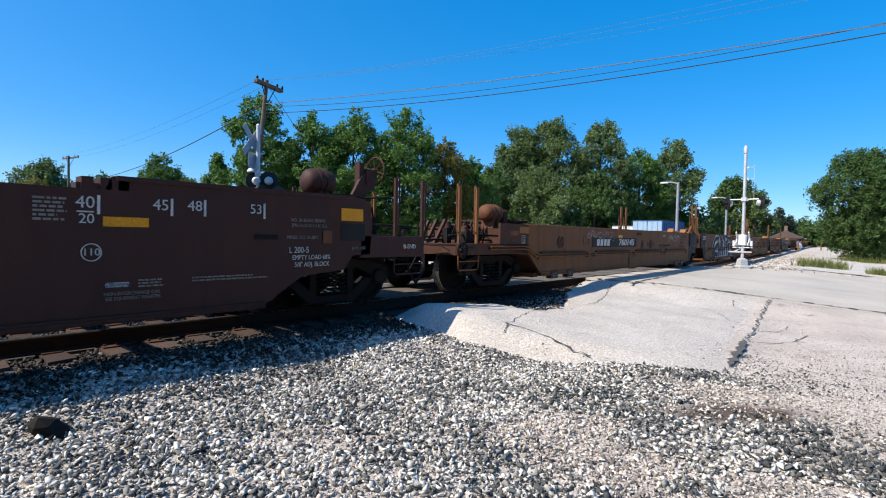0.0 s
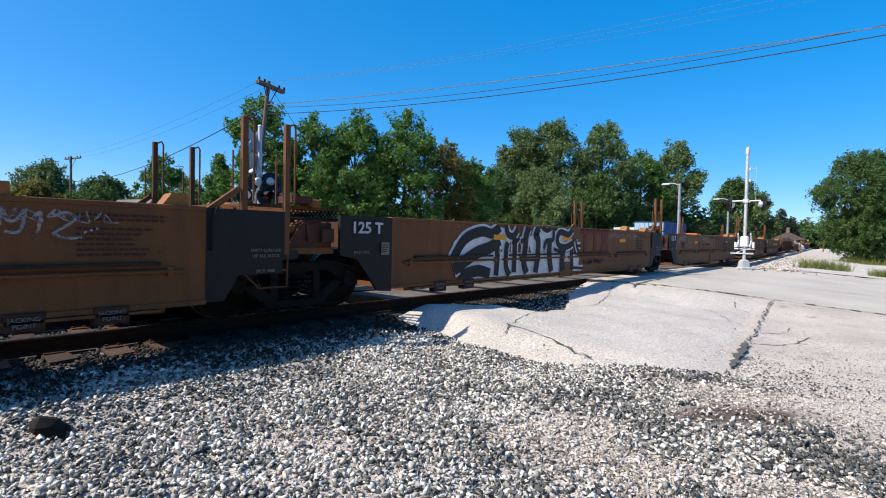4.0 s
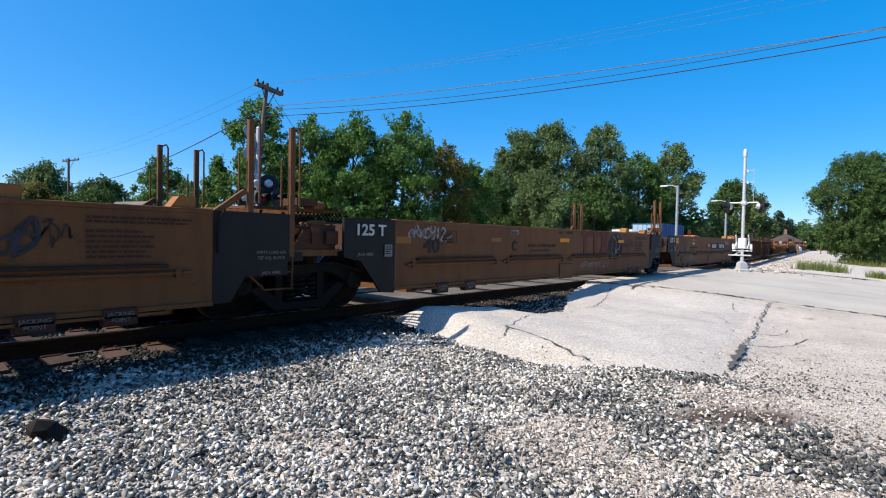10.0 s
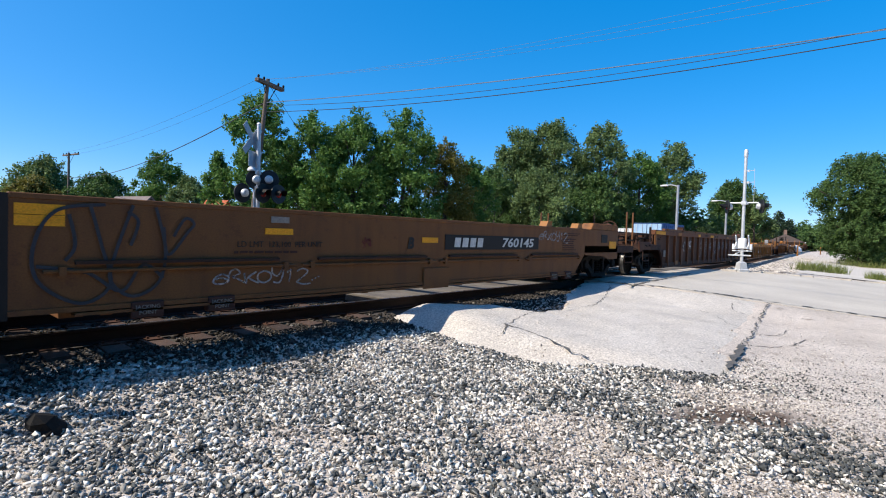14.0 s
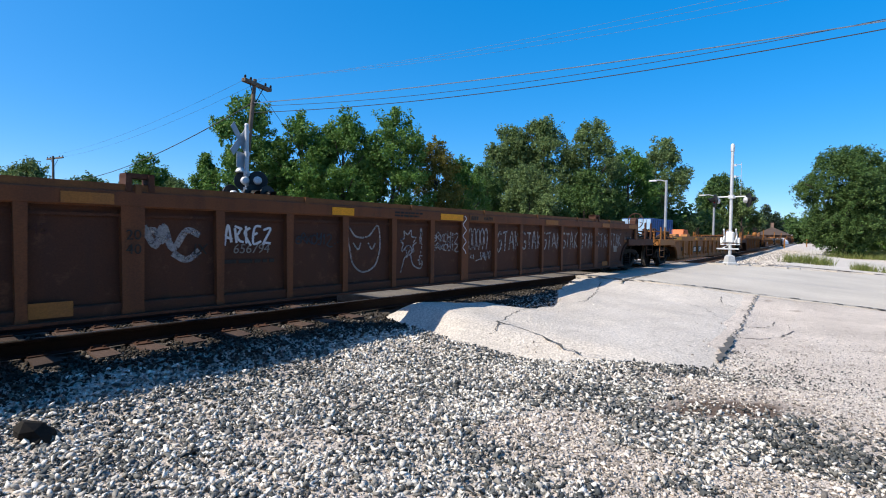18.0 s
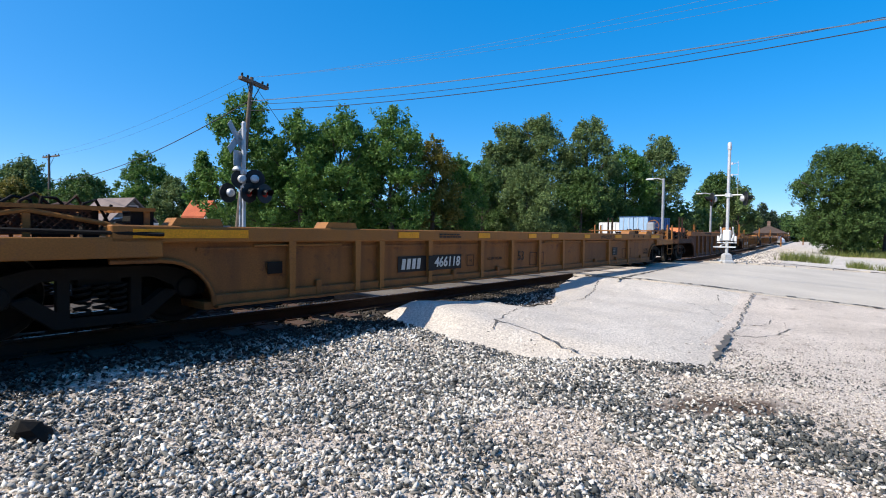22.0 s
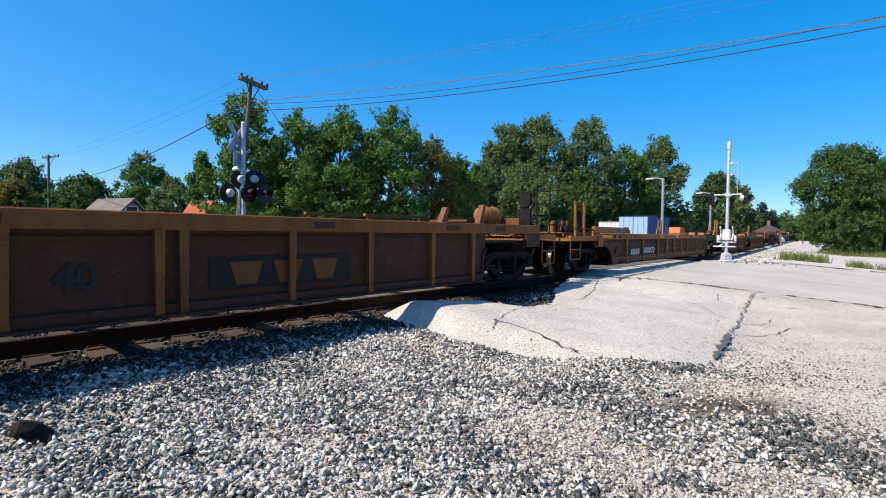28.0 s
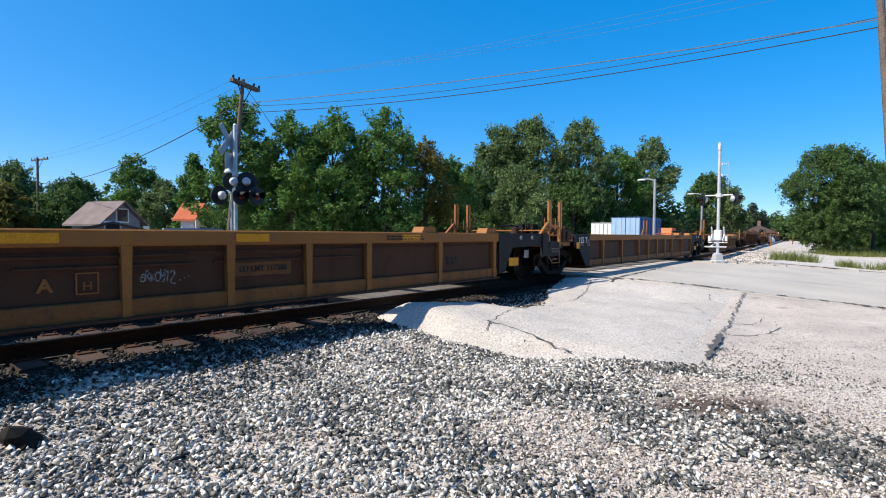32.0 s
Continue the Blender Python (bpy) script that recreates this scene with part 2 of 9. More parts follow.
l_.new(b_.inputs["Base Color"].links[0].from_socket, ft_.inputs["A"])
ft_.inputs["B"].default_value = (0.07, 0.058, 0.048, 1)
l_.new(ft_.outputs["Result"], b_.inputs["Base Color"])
MAT["ballast"] = stone_shade("pale ballast stone", [(0.0, (0.30, 0.29, 0.275)), (0.25, (0.62, 0.60, 0.56)), (0.5, (1.15, 1.10, 1.02)), (1.0, (1.6, 1.55, 1.44))], 90)
MAT["slate"] = stone_shade("dark slaty ballast stone", [(0.0, (0.085, 0.093, 0.096)), (0.5, (0.185, 0.200, 0.202)), (0.8, (0.295, 0.304, 0.298)), (1.0, (0.4515, 0.4316, 0.3839))], 90)
# Fouled stones, their colour lowered to hold the shadow beside the train.
MAT["fouled"] = stone_shade("oil-fouled ballast stone darkened for shade", [(0.0, (0.024, 0.0208, 0.0176)), (0.5, (0.08, 0.068, 0.056)), (0.85, (0.16, 0.136, 0.112)), (1.0, (0.4, 0.368, 0.328))], 90)
MAT["grit"] = stone_shade("fine gravel", [(0.0, (0.2288, 0.2142, 0.2009)), (0.3, (0.6448, 0.5814, 0.5224)), (0.6, (1.144, 1.04, 0.9444)), (1.0, (1.56, 1.448, 1.316))], 120)
MAT["asphalt"] = shade("worn pale asphalt", (0.5542, 0.4975, 0.4386), (0.6761, 0.614, 0.547), 0.92, scale=0.9, fine=34, bump=1.0, spots=(0.4655, 0.4181, 0.3665), fine_amount=0.6)
MAT["concrete"] = shade("grey road concrete", (0.4454, 0.4006, 0.3469), (0.5509, 0.4994, 0.4324), 0.9, scale=0.5, fine=40, bump=0.4, fine_amount=0.3)
# Crossing concrete coloured dark to stand for the shade under the train.
MAT["shaded_concrete"] = shade("crossing concrete with shade in its colour", (0.11, 0.095, 0.08), (0.19, 0.165, 0.135), 0.9, scale=1.6, fine=40, bump=0.5, spots=(0.07, 0.06, 0.05), fine_amount=0.4)
MAT["crack"] = shade("dark crack and seam colour", (0.075, 0.072, 0.0675), (0.135, 0.1275, 0.12), 0.95, scale=6)
# Rust and wood tones below are lowered to hold the shadow under the cars.
MAT["rail"] = shade("rusty rail steel", (0.0192, 0.01216, 0.0096), (0.0352, 0.0192, 0.01344), 0.8, 0.2, scale=8, fine=90)
MAT["rail_top"] = shade("polished rail head", (0.42, 0.41, 0.40), (0.55, 0.54, 0.53), 0.28, 0.95, scale=10, bump=0.05)
MAT["tie"] = shade("weathered tie wood", (0.05148, 0.0297, 0.02178), (0.08712, 0.05346, 0.0396), 0.95, scale=5, fine=45, bump=0.7, per_object=0.35)
MAT["plate"] = shade("rusty tie plate", (0.0616, 0.02695, 0.0154), (0.09625, 0.04235, 0.0231), 0.85, 0.2, scale=9)
# Car paints: base colours set low, so the near side's shade sits in them.
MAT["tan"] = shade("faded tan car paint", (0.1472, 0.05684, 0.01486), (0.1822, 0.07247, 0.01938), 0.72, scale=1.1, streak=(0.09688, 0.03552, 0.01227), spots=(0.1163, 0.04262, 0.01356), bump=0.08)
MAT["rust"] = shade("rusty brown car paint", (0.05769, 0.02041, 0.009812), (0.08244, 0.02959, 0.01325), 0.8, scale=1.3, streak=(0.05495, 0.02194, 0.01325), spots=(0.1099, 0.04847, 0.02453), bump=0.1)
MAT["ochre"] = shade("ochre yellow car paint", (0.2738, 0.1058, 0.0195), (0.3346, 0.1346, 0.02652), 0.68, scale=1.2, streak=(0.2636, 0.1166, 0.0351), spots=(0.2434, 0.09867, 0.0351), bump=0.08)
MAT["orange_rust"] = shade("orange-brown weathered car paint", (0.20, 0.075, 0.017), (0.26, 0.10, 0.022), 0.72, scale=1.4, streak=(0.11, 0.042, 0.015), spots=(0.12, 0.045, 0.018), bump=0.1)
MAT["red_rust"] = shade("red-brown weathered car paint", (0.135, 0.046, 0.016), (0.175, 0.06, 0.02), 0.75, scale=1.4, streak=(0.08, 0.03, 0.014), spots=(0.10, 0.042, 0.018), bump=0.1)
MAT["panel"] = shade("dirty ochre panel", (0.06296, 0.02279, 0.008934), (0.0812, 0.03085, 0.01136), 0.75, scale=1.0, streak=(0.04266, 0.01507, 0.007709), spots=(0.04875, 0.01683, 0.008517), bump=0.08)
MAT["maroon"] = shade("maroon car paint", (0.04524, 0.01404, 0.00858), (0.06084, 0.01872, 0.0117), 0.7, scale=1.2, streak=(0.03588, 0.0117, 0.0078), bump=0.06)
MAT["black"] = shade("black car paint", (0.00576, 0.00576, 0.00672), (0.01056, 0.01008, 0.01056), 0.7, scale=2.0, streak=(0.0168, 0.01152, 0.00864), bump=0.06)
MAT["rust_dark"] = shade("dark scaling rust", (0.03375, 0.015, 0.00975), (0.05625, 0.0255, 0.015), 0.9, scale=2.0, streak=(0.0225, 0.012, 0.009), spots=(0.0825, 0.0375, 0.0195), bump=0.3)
# Grimy iron taken near black: the shade under the cars is in its colour.
MAT["iron"] = shade("grimy cast iron darkened for shade", (0.003822, 0.003003, 0.002593), (0.009282, 0.006552, 0.004914), 0.85, 0.1, scale=5, bump=0.3)
MAT["wheel_rim"] = shade("polished wheel tread", (0.13, 0.12, 0.11), (0.22, 0.21, 0.20), 0.45, 0.8, scale=6)
MAT["yellow"] = shade("yellow reflective strip", (0.72, 0.288, 0.006), (0.85, 0.36, 0.008), 0.6, scale=4, bump=0.03)
MAT["white_paint"] = shade("white stencil paint", (0.5, 0.49, 0.46), (0.68, 0.67, 0.64), 0.8, scale=9, bump=0.0)
MAT["grey_paint"] = shade("faded grey stencil paint", (0.20, 0.18, 0.16), (0.30, 0.27, 0.24), 0.85, scale=9, bump=0.0)
MAT["dark_paint"] = shade("black stencil paint", (0.02, 0.018, 0.017), (0.04, 0.035, 0.03), 0.8, scale=9, bump=0.0)
MAT["red_paint"] = shade("faded red paint", (0.115, 0.024, 0.016), (0.15, 0.034, 0.022), 0.8, scale=3, bump=0.0, spots=(0.17, 0.075, 0.03))
MAT["spray_pale"] = sprayed("pale spray paint", (0.36, 0.35, 0.35), (0.5, 0.49, 0.49), 0.72)
MAT["spray_blue"] = shade("blue-grey spray paint", (0.022, 0.026, 0.034), (0.036, 0.04, 0.052), 0.7, scale=6, bump=0.0)
MAT["dark_spray"] = shade("black spray paint", (0.008, 0.009, 0.012), (0.018, 0.019, 0.024), 0.7, scale=6, bump=0.0)
MAT["spray_white"] = shade("white spray paint", (0.55, 0.56, 0.58), (0.7, 0.71, 0.73), 0.7, scale=5, bump=0.0)
MAT["galv"] = shade("galvanised steel", (0.55, 0.56, 0.57), (0.7, 0.71, 0.72), 0.5, 0.35, scale=6, bump=0.05)
MAT["white"] = shade("white enamel", (0.7, 0.7, 0.69), (0.8, 0.8, 0.79), 0.5, scale=4, bump=0.03)
MAT["sign_back"] = shade("bare sign back", (0.32, 0.34, 0.37), (0.42, 0.44, 0.47), 0.5, 0.4, scale=3, bump=0.03)
MAT["hood"] = shade("black signal hood", (0.012, 0.012, 0.013), (0.025, 0.025, 0.026), 0.5, scale=5, bump=0.03)
MAT["lens"] = shade("red signal lens", (0.30, 0.012, 0.012), (0.42, 0.02, 0.018), 0.2, scale=5, bump=0.0)
MAT["pole"] = shade("weathered pole wood", (0.12, 0.088, 0.066), (0.21, 0.165, 0.13), 0.95, scale=2.5, fine=35, streak=(0.08, 0.06, 0.05), bump=0.6)
MAT["wire"] = shade("cable sheath", (0.03, 0.03, 0.032), (0.06, 0.06, 0.062), 0.6, scale=8, bump=0.0)
MAT["cable_metal"] = shade("bright messenger wire", (0.17, 0.20, 0.25), (0.28, 0.32, 0.38), 0.5, 0.5, scale=8, bump=0.0)
MAT["bark"] = shade("tree bark", (0.055, 0.042, 0.032), (0.11, 0.088, 0.07), 0.95, scale=4, fine=30, bump=0.8)
MAT["leaf_mid"] = leaf_shade("maple leaves", (0.05718, 0.1393, 0.02652), (0.1508, 0.2585, 0.05493))
MAT["leaf_dark"] = leaf_shade("dark green leaves", (0.0472, 0.1003, 0.02736), (0.1258, 0.2057, 0.05472))
MAT["leaf_grey"] = leaf_shade("grey-green leaves", (0.07928, 0.13, 0.04432), (0.1983, 0.2708, 0.0936))
MAT["leaf_warm"] = leaf_shade("olive leaves", (0.1133, 0.1174, 0.02052), (0.2266, 0.1896, 0.04104))
MAT["needle"] = leaf_shade("spruce needles", (0.018, 0.038, 0.02), (0.045, 0.075, 0.038))
MAT["grass"] = leaf_shade("grass blades", (0.10, 0.14, 0.03), (0.22, 0.23, 0.07))
MAT["blue_box"] = shade("blue container paint", (0.045, 0.12, 0.30), (0.06, 0.15, 0.36), 0.6, scale=1.5, bump=0.05)
MAT["sky_box"] = shade("pale blue container doors", (0.27, 0.42, 0.60), (0.33, 0.49, 0.67), 0.6, scale=1.5, bump=0.05)
MAT["siding"] = shade("grey house siding", (0.22, 0.235, 0.26), (0.28, 0.295, 0.32), 0.8, scale=1.5, bump=0.05)
MAT["shingle"] = shade("grey-brown roof shingles", (0.16, 0.125, 0.115), (0.23, 0.18, 0.165), 0.95, scale=1.2, fine=14, bump=0.5)
MAT["shingle_dark"] = shade("dark brown roof shingles", (0.06, 0.042, 0.033), (0.095, 0.066, 0.052), 0.95, scale=1.2, fine=14, bump=0.5)
MAT["shingle_red"] = shade("orange-red roof shingles", (0.42, 0.10, 0.045), (0.52, 0.14, 0.065), 0.95, scale=1.2, fine=14, bump=0.5)
MAT["brick"] = shade("brown brick", (0.17, 0.11, 0.085), (0.24, 0.16, 0.125), 0.9, scale=2, bump=0.3)
MAT["glass"] = shade("dark window glass", (0.02, 0.024, 0.03), (0.035, 0.04, 0.05), 0.12, scale=1, bump=0.0)
MAT["orange"] = shade("orange machine paint", (0.55, 0.12, 0.03), (0.65, 0.16, 0.04), 0.6, scale=2, bump=0.05)
MAT["mesh_fence"] = shade("grey fence wire", (0.17, 0.18, 0.18), (0.26, 0.27, 0.27), 0.6, 0.4, scale=8, bump=0.0)


# ---- mesh helpers ----
def box(bm, x0, x1, y0, y1, z0, z1):
    v = [bm.verts.new((x, y, z)) for x in (x0, x1) for y in (y0, y1) for z in (z0, z1)]
    for a, b, c, d in ((0, 1, 3, 2), (4, 6, 7, 5), (0, 4, 5, 1), (2, 3, 7, 6), (0, 2, 6, 4), (1, 5, 7, 3)):
        bm.faces.new((v[a], v[b], v[c], v[d]))


def prism(bm, outline, y0, y1):
    """A polygon in x and z, given thickness from y0 to y1."""
    a = [bm.verts.new((x, y0, z)) for x, z in outline]
    b = [bm.verts.new((x, y1, z)) for x, z in outline]
    k = len(outline)
    bm.faces.new(a)
    bm.faces.new(b[::-1])
    for i in range(k):
        bm.faces.new((a[i], b[i], b[(i + 1) % k], a[(i + 1) % k]))


def rod(bm, p, q, r, sides=8, r2=None):
    p, q = Vector(p), Vector(q)
    d = (q - p).normalized()
    u = d.orthogonal().normalized()
    w = d.cross(u)
    r2 = r if r2 is None else r2
    a, b = [], []
    for i in range(sides):
        t = 2 * math.pi * i / sides
        o = u * math.cos(t) + w * math.sin(t)
        a.append(bm.verts.new(p + o * r))
        b.append(bm.verts.new(q + o * r2))
    bm.faces.new(a[::-1])
    bm.faces.new(b)
    for i in range(sides):
        j = (i + 1) % sides
        bm.faces.new((a[i], a[j], b[j], b[i]))


def tube(bm, points, r, sides=6):
    """A bent bar through the points, one skin from end to end."""
    pts = [Vector(p) for p in points]
    rings, u = [], None
    for i, p in enumerate(pts):
        d = (pts[min(i + 1, len(pts) - 1)] - pts[max(i - 1, 0)]).normalized()
        u = d.orthogonal().normalized() if u is None else (u - d * u.dot(d)).normalized()
        w = d.cross(u)
        rings.append([bm.verts.new(p + (u * math.cos(2 * math.pi * k / sides) + w * math.sin(2 * math.pi * k / sides)) * r) for k in range(sides)])
    for a, b in zip(rings, rings[1:]):
        for k in range(sides):
            j = (k + 1) % sides
            bm.faces.new((a[k], a[j], b[j], b[k]))
    bm.faces.new(rings[0][::-1])
    bm.faces.new(rings[-1])


def lathe(bm, profile, centre, axis="y", sides=24):
    """Rings of (radius, offset) about an axis through centre."""
    c = Vector(centre)
    rings = []
    for r, o in profile:
        ring = []
        for k in range(sides):
            t = 2 * math.pi * k / sides
            a, b = r * math.cos(t), r * math.sin(t)
            p = {"y": (a, o, b), "x": (o, a, b), "z": (a, b, o)}[axis]
            ring.append(bm.verts.new(c + Vector(p)))
        rings.append(ring)
    for a, b in zip(rings, rings[1:]):
        for k in range(sides):
            j = (k + 1) % sides
            bm.faces.new((a[k], a[j], b[j], b[k]))
    for ring in (rings[0][::-1], rings[-1]):
        bm.faces.new(ring)


def bevelled(bm, width):
    bmesh.ops.bevel(bm, geom=list(bm.edges), offset=width, segments=1, affect="EDGES", profile=0.5)
    return bm


def finish(name, bm, material, smooth_angle=None):
    bmesh.ops.recalc_face_normals(bm, faces=bm.faces)
    me = bpy.data.meshes.new(name)
    bm.to_mesh(me)
    bm.free()
    me.materials.append(MAT[material] if isinstance(material, str) else material)
    if smooth_angle:
        me.shade_smooth()
        me.set_sharp_from_angle(angle=radians(smooth_angle))
    return me


def part(name, bm, material, parent=None, label="", at=None, smooth_angle=None):
    """One mesh object under a thing or a part. bm: a bmesh, or a mesh that others share."""
    me = bm if isinstance(bm, bpy.types.Mesh) else finish(name, bm, material, smooth_angle)
    ob = new(name, me)
    if parent is not None:
        ob.parent = parent
    if at is not None:
        ob.matrix_basis = at
    if label:
        ob["label"] = label
    return ob


def base(name, m=None, **tags):
    ob = new(name)
    ob.empty_display_size = 0.2
    if m is not None:
        ob.matrix_basis = m
    return tagged(ob, **tags)


def soup(name, verts, faces, material):
    """A mesh from arrays of vertices and equal-sided faces."""
    me = bpy.data.meshes.new(name)
    nf, k = faces.shape
    me.vertices.add(len(verts))
    me.vertices.foreach_set("co", np.ascontiguousarray(verts, dtype=np.float32).ravel())
    me.loops.add(nf * k)
    me.loops.foreach_set("vertex_index", np.ascontiguousarray(faces, dtype=np.int32).ravel())
    me.polygons.add(nf)
    me.polygons.foreach_set("loop_start", np.arange(0, nf * k, k, dtype=np.int32))
    me.update(calc_edges=True)
    me.materials.append(MAT[material])
    return me


def lettering(name, words, size, material, parent, at, label="", slant=0.0, width=1.0, bold=0.0):
    """Words in the built-in font as a thin mesh, read from the near side (facing -y)."""
    cu = bpy.data.curves.new(name, "FONT")
    cu.body, cu.size, cu.extrude, cu.shear, cu.offset = words, size, 0.002, slant, bold
    cu.resolution_u = 3
    cu.align_x = "CENTER"
    cu.align_y = "CENTER"
    tmp = bpy.data.objects.new(name, cu)
    me = bpy.data.meshes.new_from_object(tmp)
    bpy.data.objects.remove(tmp)
    bpy.data.curves.remove(cu)
    me.transform(Matrix.Diagonal((width, 1, 1, 1)))
    me.transform(Matrix.Rotation(radians(90), 4, "X"))
    me.materials.clear()
    me.materials.append(MAT[material])
    return part(name, me, material, parent, label, Matrix.Translation(at))


# ---- ground: one sheet to the horizon, finer where the eye stands ----
def spread(a, b, step):
    k = max(1, round((b - a) / step))
    return [a + (b - a) * i / k for i in range(k)]


gx = spread(-3000, -300, 450) + spread(-300, -30, 45) + spread(-30, -3, 4.5) + spread(-3, 16, 0.22) + spread(16, 40, 0.8) + spread(40, 140, 5) + spread(140, 3000, 400) + [3000]
gy = spread(-3000, -300, 450) + spread(-300, -20, 40) + spread(-20, -3, 3) + spread(-3, 15, 0.22) + spread(15, 40, 2.5) + spread(40, 300, 26) + spread(300, 3000, 450) + [3000]
gv = np.array([(x, y, ground_z(x, y)) for x in gx for y in gy])
ny = len(gy)
gf = np.array([(i * ny + j, (i + 1) * ny + j, (i + 1) * ny + j + 1, i * ny + j + 1) for i in range(len(gx) - 1) for j in range(ny - 1)])
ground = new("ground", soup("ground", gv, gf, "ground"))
ground.data.shade_smooth()
tagged(ground, "pale grey gravel ground beside the railway track", "ground", kind="structure")


# ---- rails, ties and crossing ----
def along(x0, x1):
    return spread(x0, min(x1, 14), 20) + spread(14, 38, 2.0) + spread(38, x1, 30) + [x1]


RAIL_SHAPE = [(-0.07, -0.18), (0.07, -0.18), (0.07, -0.168), (0.012, -0.15), (0.010, -0.048), (0.034, -0.036), (0.036, -0.010), (0.027, 0.0),
              (-0.027, 0.0), (-0.036, -0.010), (-0.034, -0.036), (-0.010, -0.048), (-0.012, -0.15), (-0.07, -0.168)]


def rail(name, y, parent):
    bm = bmesh.new()
    rings = []
    for x in along(-60, 420):
        rings.append([bm.verts.new((x, y + bend(x) + a, z)) for a, z in RAIL_SHAPE])
    for a, b in zip(rings, rings[1:]):
        for k in range(len(a)):
            j = (k + 1) % len(a)
            f = bm.faces.new((a[k], a[j], b[j], b[k]))
            f.material_index = 1 if k == 7 else 0
    me = finish(name, bm, "rail")
    me.materials.append(MAT["rail_top"])
    return part(name, me, "rail", parent, "rusty steel rail with a polished head")


def tie_mesh(seed):
    r = random.Random(seed)
    bm = bmesh.new()
    box(bm, -0.115, 0.115, -1.3, 1.3, -0.36, -0.178)
    bmesh.ops.subdivide_edges(bm, edges=[e for e in bm.edges if abs(e.verts[0].co.y - e.verts[1].co.y) > 1], cuts=5)
    for v in bm.verts:
        v.co += Vector((r.uniform(-0.012, 0.012), r.uniform(-0.02, 0.02), r.uniform(-0.010, 0.003)))
    return finish("tie", bm, "tie")


TIES = [tie_mesh(k) for k in range(5)]
bm = bmesh.new()
for s in (-0.753, 0.753):
    box(bm, -0.09, 0.09, s - 0.18, s + 0.18, -0.180, -0.166)
    for a, b in ((-0.06, -0.1), (0.06, -0.1), (-0.06, 0.1), (0.06, 0.1)):
        box(bm, a - 0.012, a + 0.012, s + b - 0.012, s + b + 0.012, -0.168, -0.145)
PLATE = finish("tie_plate", bm, "plate")


def on_track(x, y):
    return x, y + bend(x)


track_near = tagged(new("track_1"), "rusty railway track on wooden ties in pale ballast", "railway track", kind="structure")
track_far = tagged(new("track_2"), "second rusty railway track beyond the train", "railway track", kind="structure")
for holder, y in ((track_near, TRACK_Y), (track_far, TRACK2_Y)):
    for s in (-0.753, 0.753):
        rail("rail", y + s, holder)
rnd = random.Random(5)
for k in range(46):
    x = -3.2 + 0.5 * k + rnd.uniform(-0.05, 0.05)
    if x > 5.6:
        break
    m = pose(x, TRACK_Y + rnd.uniform(-0.06, 0.06), rnd.uniform(-0.008, 0.006), 0, 0, rnd.uniform(-1.5, 1.5))
    t = part("tie", TIES[k % 5], "tie", track_near, at=m)
    part("tie_plate", PLATE, "plate", t)
for holder, y, x0, x1 in ((track_near, TRACK_Y, 26.5, 75), (track_far, TRACK2_Y, -6, 13), (track_far, TRACK2_Y, 27, 50)):
    bm = bmesh.new()
    x = x0
    while x < x1:
        a, b = on_track(x, y)
        box(bm, a - 0.115, a + 0.115, b - 1.3, b + 1.3, -0.36, -0.178)
        x += 0.52
    tagged(part("tie_row", bm, "tie", holder), kind="stuff")

# crossing panels between and beside the rails
crossing = tagged(new("road_crossing"), "worn concrete panels of a level crossing between the rails", "level crossing", kind="structure")
rnd = random.Random(9)
for y0, y1 in ((TRACK_Y - 0.64, TRACK_Y + 0.64), (TRACK_Y + 0.87, TRACK_Y + 1.6), (TRACK2_Y - 0.64, TRACK2_Y + 0.64), (TRACK2_Y - 1.6, TRACK2_Y - 0.87), (TRACK2_Y + 0.87, TRACK2_Y + 1.7)):
    x = 6.3
    while x < 24.5:
        w = 1.78 + rnd.uniform(-0.05, 0.05)
        bm = bmesh.new()
        b0 = bend(x + w / 2)
        box(bm, x, x + w - 0.09, y0 + b0, y1 + b0, -0.20, -0.016 + rnd.uniform(-0.01, 0.008))
        bevelled(bm, 0.02)
        part("crossing_panel", bm, "shaded_concrete", crossing)
        x += w


